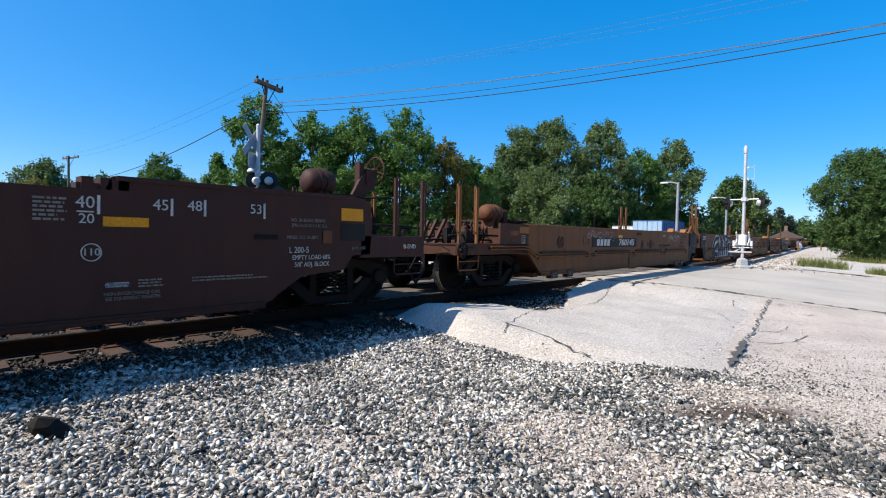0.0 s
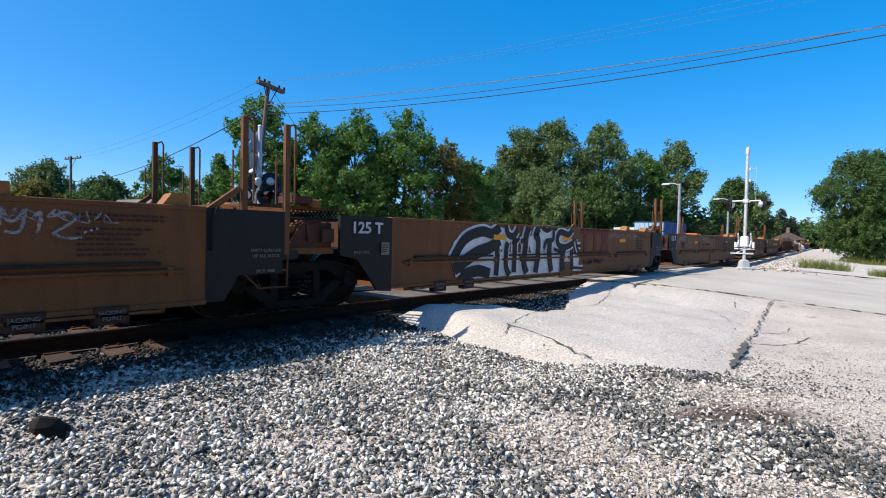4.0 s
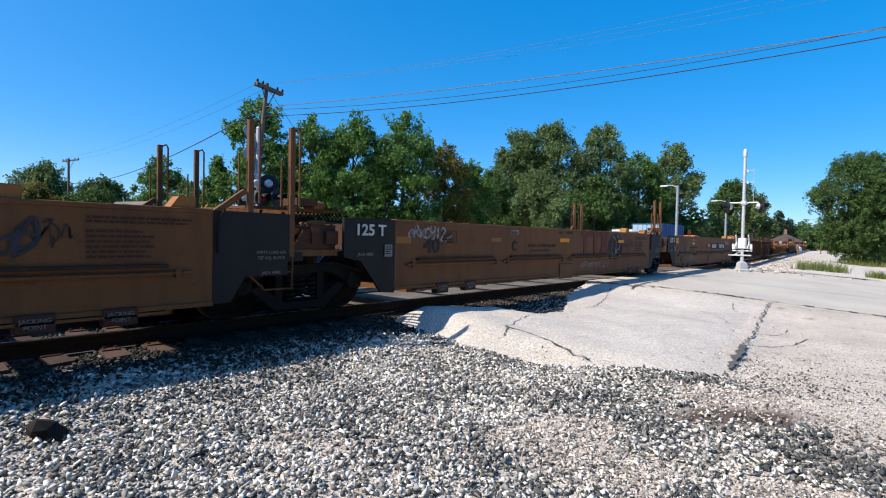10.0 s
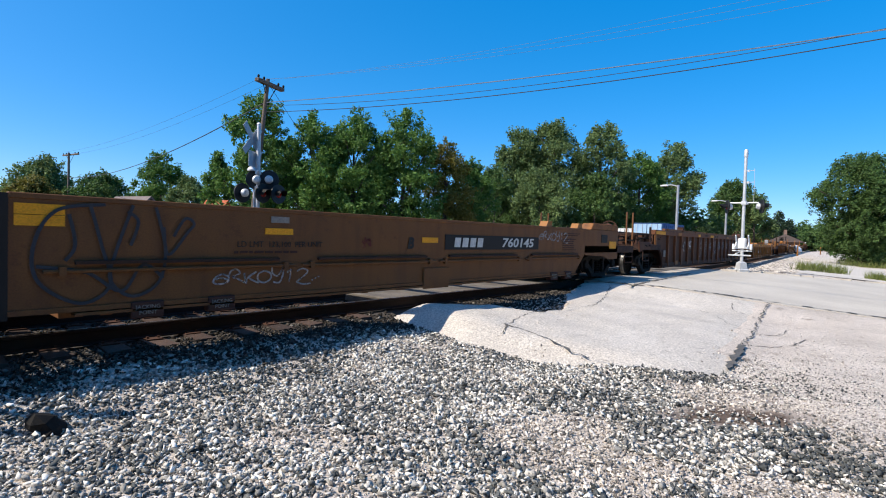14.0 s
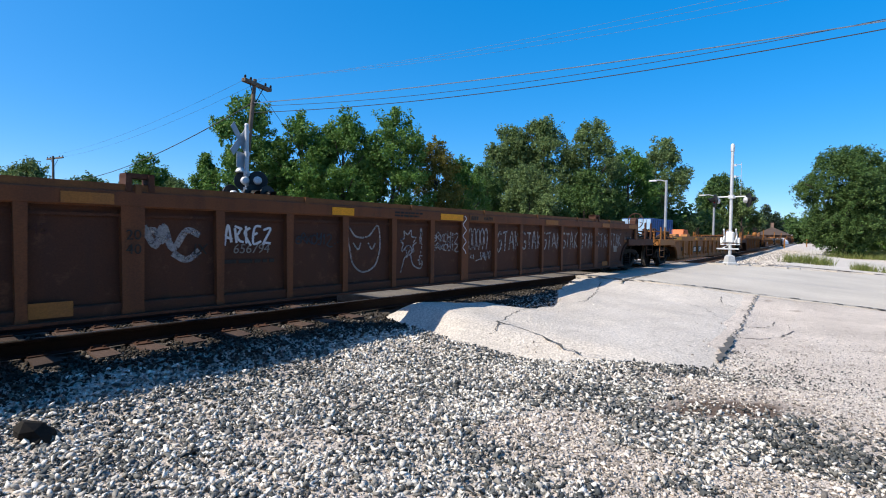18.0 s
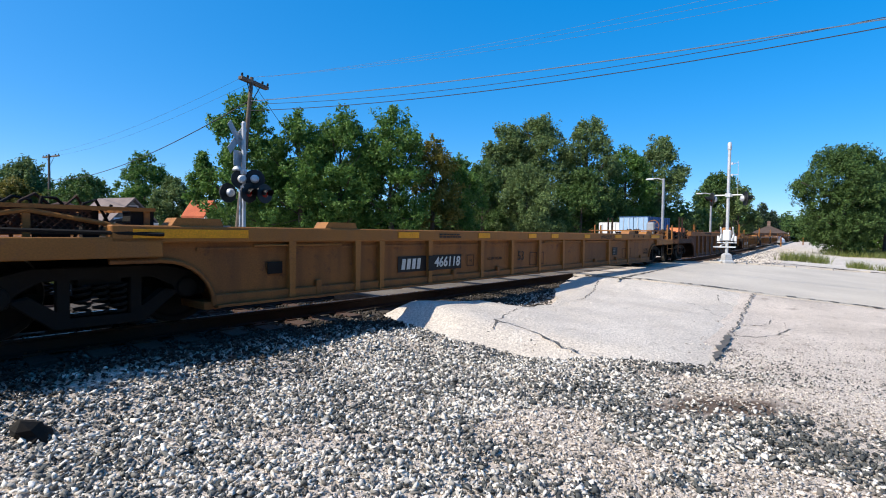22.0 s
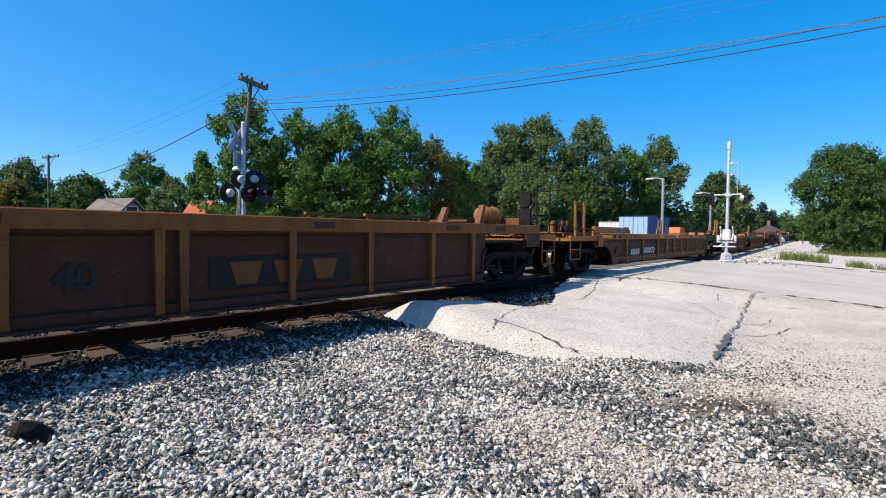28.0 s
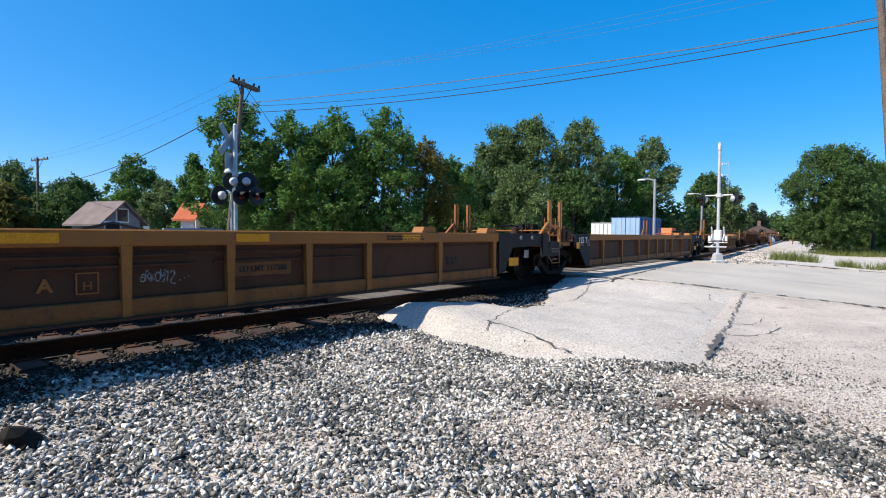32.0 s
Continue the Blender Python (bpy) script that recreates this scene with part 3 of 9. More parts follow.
# ---- asphalt aprons: broken edges, real thickness ----
def slab(name, outline, zfun, material, thick, step, label, category, ripple=0.012, shoulder=0.0):
    """A paved patch over an outline in plan, following zfun, its edge turned down."""
    xs, ys = [p[0] for p in outline], [p[1] for p in outline]
    k = len(outline)
    dense = []
    rr = random.Random(len(name) * 7)
    for i in range(k):
        (ax, ay), (bx, by) = outline[i], outline[(i + 1) % k]
        n = max(1, int(math.hypot(bx - ax, by - ay) / step))
        for j in range(n):
            t = j / n
            q = 0.35 * step if 0 < j else 0.0
            dense.append((ax + (bx - ax) * t + rr.uniform(-q, q), ay + (by - ay) * t + rr.uniform(-q, q)))

    def inside(x, y):
        c = False
        for i in range(len(dense)):
            (x1, y1), (x2, y2) = dense[i], dense[i - 1]
            if (y1 > y) != (y2 > y) and x < (x2 - x1) * (y - y1) / (y2 - y1) + x1:
                c = not c
        return c

    def gap(x, y):
        best = 9.0
        for i in range(len(dense)):
            (x1, y1), (x2, y2) = dense[i], dense[i - 1]
            dx, dy = x2 - x1, y2 - y1
            t = max(0, min(1, ((x - x1) * dx + (y - y1) * dy) / (dx * dx + dy * dy + 1e-9)))
            best = min(best, math.hypot(x - x1 - t * dx, y - y1 - t * dy))
        return best

    from_edge = []
    pts = list(dense)
    from_edge += [0.0] * len(dense)
    x = min(xs)
    while x < max(xs):
        y = min(ys)
        while y < max(ys):
            px, py = x + rr.uniform(-0.2, 0.2) * step, y + rr.uniform(-0.2, 0.2) * step
            if inside(px, py):
                g = gap(px, py)
                if g > 0.45 * step:
                    pts.append((px, py))
                    from_edge.append(g)
            y += step
        x += step
    from mathutils.geometry import delaunay_2d_cdt
    e = [(i, (i + 1) % len(dense)) for i in range(len(dense))]
    vs, _, fs, ov, _, _ = delaunay_2d_cdt([Vector(p) for p in pts], e, [list(range(len(dense)))], 1, 1e-5)
    bm = bmesh.new()
    top = []
    for i, p in enumerate(vs):
        g = from_edge[ov[i][0]] if ov[i] else 0.0
        z = zfun(p.x, p.y) + ripple * noise.noise(Vector((p.x * 1.7, p.y * 1.7, 3))) - shoulder * (1 - smooth(0, 0.6, g))
        top.append(bm.verts.new((p.x, p.y, z)))
    for f in fs:
        bm.faces.new([top[i] for i in f])
    rim = [ed for ed in bm.edges if ed.is_boundary]
    ext = bmesh.ops.extrude_edge_only(bm, edges=rim)
    for v in ext["geom"]:
        if isinstance(v, bmesh.types.BMVert):
            v.co.z -= thick
    me = finish(name, bm, material, 40)
    return tagged(part(name, me, material), label, category, kind="structure")


slab("pavement_apron", APRON, apron_z, "asphalt", 0.4, 0.16, "heaved and cracked pale asphalt apron beside the rails", "pavement", 0.03, 0.045)

# the road across the track
bm = bmesh.new()
cols = []
for y in spread(-40, -4, 4) + spread(-4, 6.68, 0.5) + [6.675]:
    x0, x1 = road_near(y), road_far(y)
    cols.append([bm.verts.new((x0 + (x1 - x0) * i / 14, y + bend(x0 + (x1 - x0) * i / 14) * smooth(3, 6, y), road_z(x0 + (x1 - x0) * i / 14, y))) for i in range(15)])
for a, b in zip(cols, cols[1:]):
    for i in range(14):
        bm.faces.new((a[i], a[i + 1], b[i + 1], b[i]))
for ed in bmesh.ops.extrude_edge_only(bm, edges=[e for e in bm.edges if e.is_boundary])["geom"]:
    if isinstance(ed, bmesh.types.BMVert):
        ed.co.z -= 0.2
road = part("road", bm, "concrete", smooth_angle=30)
tagged(road, "pale grey concrete road with tar seams leading over the crossing", "road", kind="structure")
bm = bmesh.new()
cols = []
for y in [13.75] + spread(14, 20, 1) + spread(20, 120, 10):
    cols.append([bm.verts.new((14 + 11 * i / 6, y, road_z(18, y))) for i in range(7)])
for a, b in zip(cols, cols[1:]):
    for i in range(6):
        bm.faces.new((a[i], a[i + 1], b[i + 1], b[i]))
tagged(part("road_beyond", bm, "concrete"), "grey road going on beyond the tracks", "road", kind="structure")
# tar seams and cracks: thin raised dark strips
seams = tagged(new("road_seam"), "dark tar seams and cracks across the pale road and apron", "road seam", kind="structure")


def apron_top(x, y):
    return apron_z(x, y) + 0.03 * noise.noise(Vector((x * 1.7, y * 1.7, 3))) + 0.004


def seam(points, zfun, w, jag=0.035):
    bm = bmesh.new()
    rr = random.Random(len(points) * 13 + int(points[0][0] * 10))
    line = []
    for (ax, ay), (bx, by) in zip(points, points[1:]):
        n = max(2, int(math.hypot(bx - ax, by - ay) / 0.09))
        line += [(ax + (bx - ax) * i / n + rr.uniform(-jag, jag), ay + (by - ay) * i / n + rr.uniform(-jag, jag)) for i in range(n)]
    pa = pb = None
    for i, (x, y) in enumerate(line):
        x2, y2 = line[min(i + 1, len(line) - 1)]
        x1, y1 = line[max(i - 1, 0)]
        d = Vector((x2 - x1, y2 - y1)).normalized() if (x1, y1) != (x2, y2) else Vector((1, 0))
        h = w * (0.15 + 1.1 * rr.random() ** 1.6)
        a = bm.verts.new((x - d.y * h, y + d.x * h, zfun(x, y) + 0.003))
        b = bm.verts.new((x + d.y * h, y - d.x * h, zfun(x, y) + 0.003))
        if pa:
            bm.faces.new((pa, pb, b, a))
        pa, pb = a, b
    part("tar_seam", bm, "crack", seams)


seam([(14.6, -6), (14.75, 0.2), (14.35, 2.05), (14.1, 3.8), (13.85, 5.3), (13.8, 6.4)], lambda x, y: max(road_z(x, y), apron_z(x, y) if y > 2 else -9) + 0.012, 0.08)
seam([(13.1, 5.0), (13.9, 5.14), (16.5, 5.3), (19.0, 5.5), (20.8, 5.65)], lambda x, y: max(road_z(x, y), apron_z(x, y)) + 0.008, 0.06)
seam([(9.1, 4.85), (8.5, 4.85), (8.0, 4.76), (6.9, 4.5), (6.5, 4.38)], apron_top, 0.014)
seam([(6.5, 4.4), (6.62, 4.2), (6.5, 3.7), (6.38, 3.2), (6.34, 2.9), (6.4, 2.6)], apron_top, 0.026)
seam([(6.52, 4.4), (6.3, 4.25), (6.12, 4.3)], apron_top, 0.02)
seam([(9.0, 4.7), (9.9, 4.55), (10.8, 4.75), (11.6, 5.0), (12.7, 5.4), (13.9, 5.9)], apron_top, 0.014, 0.03)
# Wide dark strip painted in for the shaded gap at the broken edge.
seam([(7.45, 1.52), (7.9, 1.56), (8.5, 1.61), (9.2, 1.68)], apron_top, 0.075, 0.015)
seam([(9.2, 1.68), (10.2, 1.76), (11.2, 1.85), (12.3, 1.97), (13.4, 2.05), (14.3, 2.1)], apron_top, 0.02, 0.04)
seam([(9.3, 1.7), (9.6, 1.35), (10.2, 1.1), (10.9, 1.05)], lambda x, y: ground_z(x, y) + 0.006, 0.015, 0.04)
seam([(10.4, 1.75), (10.9, 1.45), (11.8, 1.4)], lambda x, y: ground_z(x, y) + 0.006, 0.015, 0.04)
seam([(10.6, 1.8), (10.9, 2.3), (11.6, 2.6), (12.0, 3.1)], apron_top, 0.010, 0.03)
seam([(12.2, 1.95), (12.5, 2.5), (13.3, 2.7)], apron_top, 0.010, 0.03)


# ---- ballast: real stones ----
def in_poly(x, y, poly):
    c = np.zeros(len(x), bool)
    for i in range(len(poly)):
        (x1, y1), (x2, y2) = poly[i], poly[i - 1]
        c ^= ((y1 > y) != (y2 > y)) & (x < (x2 - x1) * (y - y1) / ((y2 - y1) + 1e-12) + x1)
    return c


CHIP_V = np.array([(-1, -1, -1), (1, -1, -1), (1, 1, -1), (-1, 1, -1), (-0.75, -0.8, 1), (0.8, -0.7, 1), (0.7, 0.8, 1), (-0.8, 0.7, 1)]) * 0.68
CHIP_F = np.array([(0, 2, 1), (0, 3, 2), (4, 5, 6), (4, 6, 7), (0, 1, 5), (0, 5, 4), (1, 2, 6), (1, 6, 5), (2, 3, 7), (2, 7, 6), (3, 0, 4), (3, 4, 7)])


def stones(name, xy, size, material, label, seed, flat=0.65, lift=0.25, zfun=ground_z, heap=0.0):
    g = np.random.default_rng(seed)
    n = len(xy)
    sc = size[:, None] * np.stack([g.uniform(0.8, 1.75, n), g.uniform(0.5, 1.1, n), g.uniform(0.28, 0.66, n) * flat / 0.65], 1)
    v = CHIP_V[None] * (1 + g.uniform(-0.85, 0.45, (n, 8, 3))) * sc[:, None]
    q = g.normal(size=(n, 4)) * np.array([1, 0.35, 0.35, 1.0])
    q /= np.linalg.norm(q, axis=1)[:, None]
    w, x, y, z = q.T
    R = np.stack([np.stack([1 - 2 * (y * y + z * z), 2 * (x * y - z * w), 2 * (x * z + y * w)], 1),
                  np.stack([2 * (x * y + z * w), 1 - 2 * (x * x + z * z), 2 * (y * z - x * w)], 1),
                  np.stack([2 * (x * z - y * w), 2 * (y * z + x * w), 1 - 2 * (x * x + y * y)], 1)], 1)
    v = np.einsum("nij,nkj->nki", R, v)
    zz = np.array([zfun(a, b) for a, b in xy])
    v += np.column_stack([xy, zz + size * lift + heap * g.random(n) ** 1.5])[:, None]
    f = CHIP_F[None] + (np.arange(n) * 8)[:, None, None]
    ob = new(name, soup(name, v.reshape(-1, 3), f.reshape(-1, 3), material))
    return tagged(ob, label, "gravel", kind="stuff")


def scatter(x0, x1, y0, y1, per_m2, seed):
    g = np.random.default_rng(seed)
    n = int((x1 - x0) * (y1 - y0) * per_m2)
    return np.column_stack([g.uniform(x0, x1, n), g.uniform(y0, y1, n)]), g


def in_stain(xy):
    """Inside the long brown stain, which lies askew on the gravel."""
    a, b = xy[:, 0] - STAIN[0], xy[:, 1] - STAIN[1]
    c, s_ = math.cos(radians(-50)), math.sin(radians(-50))
    return ((a * c + b * s_) / 0.75) ** 2 + ((b * c - a * s_) / 0.3) ** 2 < 1


def patch(xy, scale, seed):
    return np.array([noise.noise(Vector((a * scale, b * scale, seed))) for a, b in xy])


pts, g = scatter(-1.0, 9.5, -0.5, 6.35, 1450, 21)
far = np.hypot(pts[:, 0], pts[:, 1])
edge = pts[:, 0] - 5.1 - 0.85 * pts[:, 1] + 0.9 * patch(pts, 0.5, 4.0)      # thins out towards the gravel lot
keep = ~in_poly(pts[:, 0], pts[:, 1], APRON) & (far < 10.5)
keep &= g.random(len(pts)) < np.clip(1.25 - 0.07 * far, 0.35, 1) * np.clip(1.0 - 0.35 * np.maximum(edge, 0), 0.06, 1)
keep &= ~in_stain(pts) | (g.random(len(pts)) < 0.3)
keep &= pts[:, 0] < 8.9
keep &= ~((pts[:, 1] > 6.1) & (pts[:, 0] < 5.6) & (np.abs((pts[:, 0] + 3.2 + 0.25) % 0.5 - 0.25) < 0.14))
pts, edge = pts[keep], edge[keep]
big = 1.1 * patch(pts, 0.75, 9.0) + 0.5 * patch(pts, 1.9, 2.0) + 0.22 * (pts[:, 1] - 1.5) + 0.05 * pts[:, 0]
coarse = big > 0.0
# Stones near the rail: fouled, with the train's shadow put into their colour.
foul_shade = pts[:, 1] + 0.5 * patch(pts, 0.9, 5.0) + 0.3 * g.random(len(pts)) > 5.6
dark = g.random(len(pts)) < np.where(coarse, 0.37, 0.18) + 0.75 * patch(pts, 0.9, 6.0) + 0.30 * patch(pts, 2.6, 7.0) - 0.28 * np.exp(-((pts[:, 0] - 2.4) ** 2 + (pts[:, 1] - 2.1) ** 2) / 1.1) + 0.30 * np.exp(-((pts[:, 0] - 3.30) ** 2 + (pts[:, 1] - 2.46) ** 2) / 0.55) + 0.35 * np.exp(-((pts[:, 0] - 4.6) ** 2 + (pts[:, 1] - 0.2) ** 2) / 0.4)
size = (0.011 + 0.024 * g.random(len(pts)) ** 1.7) * np.clip(1 - 0.35 * np.maximum(edge, 0), 0.5, 1)
stones("ballast", pts[coarse & ~foul_shade & ~dark], size[coarse & ~foul_shade & ~dark], "ballast", "white crushed limestone ballast", 31, heap=0.026)
stones("ballast", pts[coarse & ~foul_shade & dark], size[coarse & ~foul_shade & dark], "slate", "dark blue-grey crushed ballast stones", 30, heap=0.026)
stones("ballast", pts[foul_shade], size[foul_shade], "fouled", "fouled ballast beside the rail, darkened for the train's shade", 29, heap=0.026)
stones("gravel", pts[~coarse & ~foul_shade & ~dark], size[~coarse & ~foul_shade & ~dark] * 0.78, "grit", "finer pale pinkish-grey gravel", 32, heap=0.012)
stones("gravel", pts[~coarse & ~foul_shade & dark], size[~coarse & ~foul_shade & dark] * 0.75, "slate", "finer dark gravel", 28, heap=0.015)
# the ballast thins out behind the eye and along the track
pts, g = scatter(-3.4, 9.5, -2.0, 6.35, 1250, 51)
fade = np.minimum(np.clip((pts[:, 0] + 3.4) / 2.4, 0, 1), np.clip((pts[:, 1] + 2.0) / 1.5, 0, 1)) * np.clip(1.2 - np.maximum(pts[:, 0], 0) / 6.0, 0.0, 1)
pts = pts[((pts[:, 0] < -1.0) | (pts[:, 1] < -0.5)) & (g.random(len(pts)) < fade ** 1.6 * np.clip(1 + 1.2 * patch(pts, 0.8, 12.0), 0.3, 1))]
size = 0.010 + 0.022 * g.random(len(pts)) ** 1.7
dark = g.random(len(pts)) < 0.3 + 0.75 * patch(pts, 0.9, 6.0)
stones("gravel", pts[~dark], size[~dark], "grit", "pale gravel thinning out beside the track", 52)
stones("gravel", pts[dark], size[dark], "slate", "dark stones thinning out beside the track", 53)
pts, g = scatter(-16.0, -1.0, -0.8, 6.35, 190, 46)
pts = pts[g.random(len(pts)) < np.clip(0.55 + 0.35 * pts[:, 1], 0.15, 1)]
tone = g.random(len(pts)) < 0.5
stones("ballast", pts[tone], 0.018 + 0.026 * g.random(tone.sum()) ** 1.5, "ballast", "white crushed limestone ballast along the track", 47)
stones("ballast", pts[~tone], 0.018 + 0.026 * g.random((~tone).sum()) ** 1.5, "slate", "dark ballast stones along the track", 48)
# crumbs of asphalt and stones lying on the apron's edges
pts, g = scatter(5.0, 10.5, 1.3, 6.4, 900, 41)
d = np.array([to_outline(a, b, APRON) for a, b in pts])
pts = pts[(d < 0.02) & (g.random(len(pts)) < np.where(d > -0.35, 0.55 * np.exp(d / 0.12), 0.015)) & (pts[:, 1] < 4.6)]
stones("gravel", pts, 0.006 + 0.014 * g.random(len(pts)) ** 2, "grit", "loose stones on the broken asphalt edge", 42, zfun=lambda x, y: apron_top(x, y) - 0.012 - 0.04 * smooth(-0.5, 0.0, to_outline(x, y, APRON)))
pts, g = scatter(7.3, 9.6, 1.3, 1.9, 420, 43)
d = np.array([to_outline(a, b, APRON) for a, b in pts])
pts = pts[(np.abs(d + 0.01) < 0.06 + 0.04 * patch(pts, 1.5, 3.0)) & (g.random(len(pts)) < np.clip(1.5 - (pts[:, 0] - 7.0) * 0.35, 0.25, 1))]
stones("gravel", pts, 0.005 + 0.012 * g.random(len(pts)) ** 2, "slate", "dark crumbled asphalt along the broken edge", 44, zfun=lambda x, y: max(ground_z(x, y), apron_z(x, y) - 0.06))
pts, g = scatter(2.0, 12.0, -0.6, 4.0, 1200, 23)
m = ~in_poly(pts[:, 0], pts[:, 1], APRON) & (np.hypot(pts[:, 0], pts[:, 1]) > 2.6) & (g.random(len(pts)) < np.clip(1.3 - pts[:, 0] / 9, 0.1, 1)) & (pts[:, 0] - 0.8 - 0.85 * pts[:, 1] > 0) & (~in_stain(pts) | (g.random(len(pts)) < 0.35))
pts = pts[m]
tone = g.random(len(pts)) < 0.78
stones("gravel", pts[tone], 0.004 + 0.011 * g.random(tone.sum()) ** 2, "grit", "loose small stones on the gravel lot", 33)
stones("gravel", pts[~tone], 0.004 + 0.008 * g.random((~tone).sum()) ** 2, "slate", "loose dark chips on the gravel lot", 37)
pts, g = scatter(-2.0, 6.3, 6.3, 10.3, 260, 24)
off_rail = (np.abs(np.abs(pts[:, 1] - TRACK_Y) - 0.753) > 0.12) & ((np.abs((pts[:, 0] + 3.2 + 0.25) % 0.5 - 0.25) > 0.13) | (g.random(len(pts)) < 0.08))
stones("ballast", pts[off_rail], g.uniform(0.022, 0.045, off_rail.sum()), "fouled", "ballast stones between the ties", 34, lift=0.35)
pts, g = scatter(7.6, 13.8, 4.7, 6.6, 420, 25)
pts = pts[~in_poly(pts[:, 0], pts[:, 1], APRON)]
stones("ballast", pts, g.uniform(0.016, 0.04, len(pts)), "fouled", "ballast stones in the hole beside the rail", 35)
pts, g = scatter(26.3, 62.0, 2.9, 6.2, 110, 26)
pts[:, 1] += np.array([bend(x) for x in pts[:, 0]])
stones("ballast", pts, g.uniform(0.025, 0.06, len(pts)), "grit", "pale ballast shoulder beyond the road", 36)

# a dark lump of slag lying on the gravel
bm = bmesh.new()
bmesh.ops.create_icosphere(bm, subdivisions=2, radius=0.13)
for v in bm.verts:
    v.co *= 1 + 0.75 * noise.noise(v.co * 7 + Vector((3, 1, 5)))
    v.co.z *= 0.7
tagged(part("rock", bm, "iron", None, "", pose(0.93, 4.80, ground_z(0.93, 4.80) + 0.045)), "dark lump of rock lying on the ballast", "rock")


# ---- trees ----
def leaf_cloud(centres, radii, count, size, seed, squash=0.8, inner=0.15, per=16):
    """Leaves gathered in small sprays that point out and up, the sprays gathered in lobes of uneven reach."""
    g = np.random.default_rng(seed)
    centres, radii = np.array(centres), np.array(radii)
    w = radii ** 2.0
    k = max(1, count // per)
    pick = g.choice(len(radii), k, p=w / w.sum())
    d = g.normal(size=(k, 3))
    d[:, 2] += 0.25
    d /= np.linalg.norm(d, axis=1)[:, None]
    r = inner + (1.1 - inner) * g.random(k) ** 0.6
    r *= 1 + 0.35 * g.random(k) * (g.random(k) < 0.15)
    c = centres[pick] + d * (radii[pick] * r)[:, None] * np.array([1, 1, squash])
    axis = d + g.normal(size=(k, 3)) * 0.45 + np.array([0, 0, 0.45])
    axis /= np.linalg.norm(axis, axis=1)[:, None]
    reach = size * g.uniform(2.0, 4.2, k)
    n_leaf = k * per
    along_ = np.repeat(g.uniform(0.75, 1.0, k), per) * g.uniform(-0.6, 1.0, n_leaf)
    thick = (1.0 - np.abs(along_)) * 0.55 + 0.18
    p = np.repeat(c, per, 0) + np.repeat(axis * reach[:, None], per, 0) * along_[:, None]
    p += g.normal(size=(n_leaf, 3)) * (np.repeat(reach, per) * thick * 0.55)[:, None]
    n = 0.35 * np.repeat(d, per, 0) + g.normal(size=(n_leaf, 3)) * 0.75 + np.array([0, 0, 0.55])
    n /= np.linalg.norm(n, axis=1)[:, None]
    a = np.cross(n, g.normal(size=(n_leaf, 3)))
    a /= np.linalg.norm(a, axis=1)[:, None]
    b = np.cross(n, a)
    s = (size * g.uniform(0.5, 1.35, n_leaf))[:, None]
    fold = n * s * 0.25
    v = np.stack([p - a * s, p + b * s * 0.55 + fold, p + a * s, p - b * s * 0.55 + fold], 1)
    base_i = np.arange(n_leaf) * 4
    f = np.concatenate([np.stack([base_i, base_i + 1, base_i + 2], 1), np.stack([base_i, base_i + 2, base_i + 3], 1)])
    return v.reshape(-1, 3), f


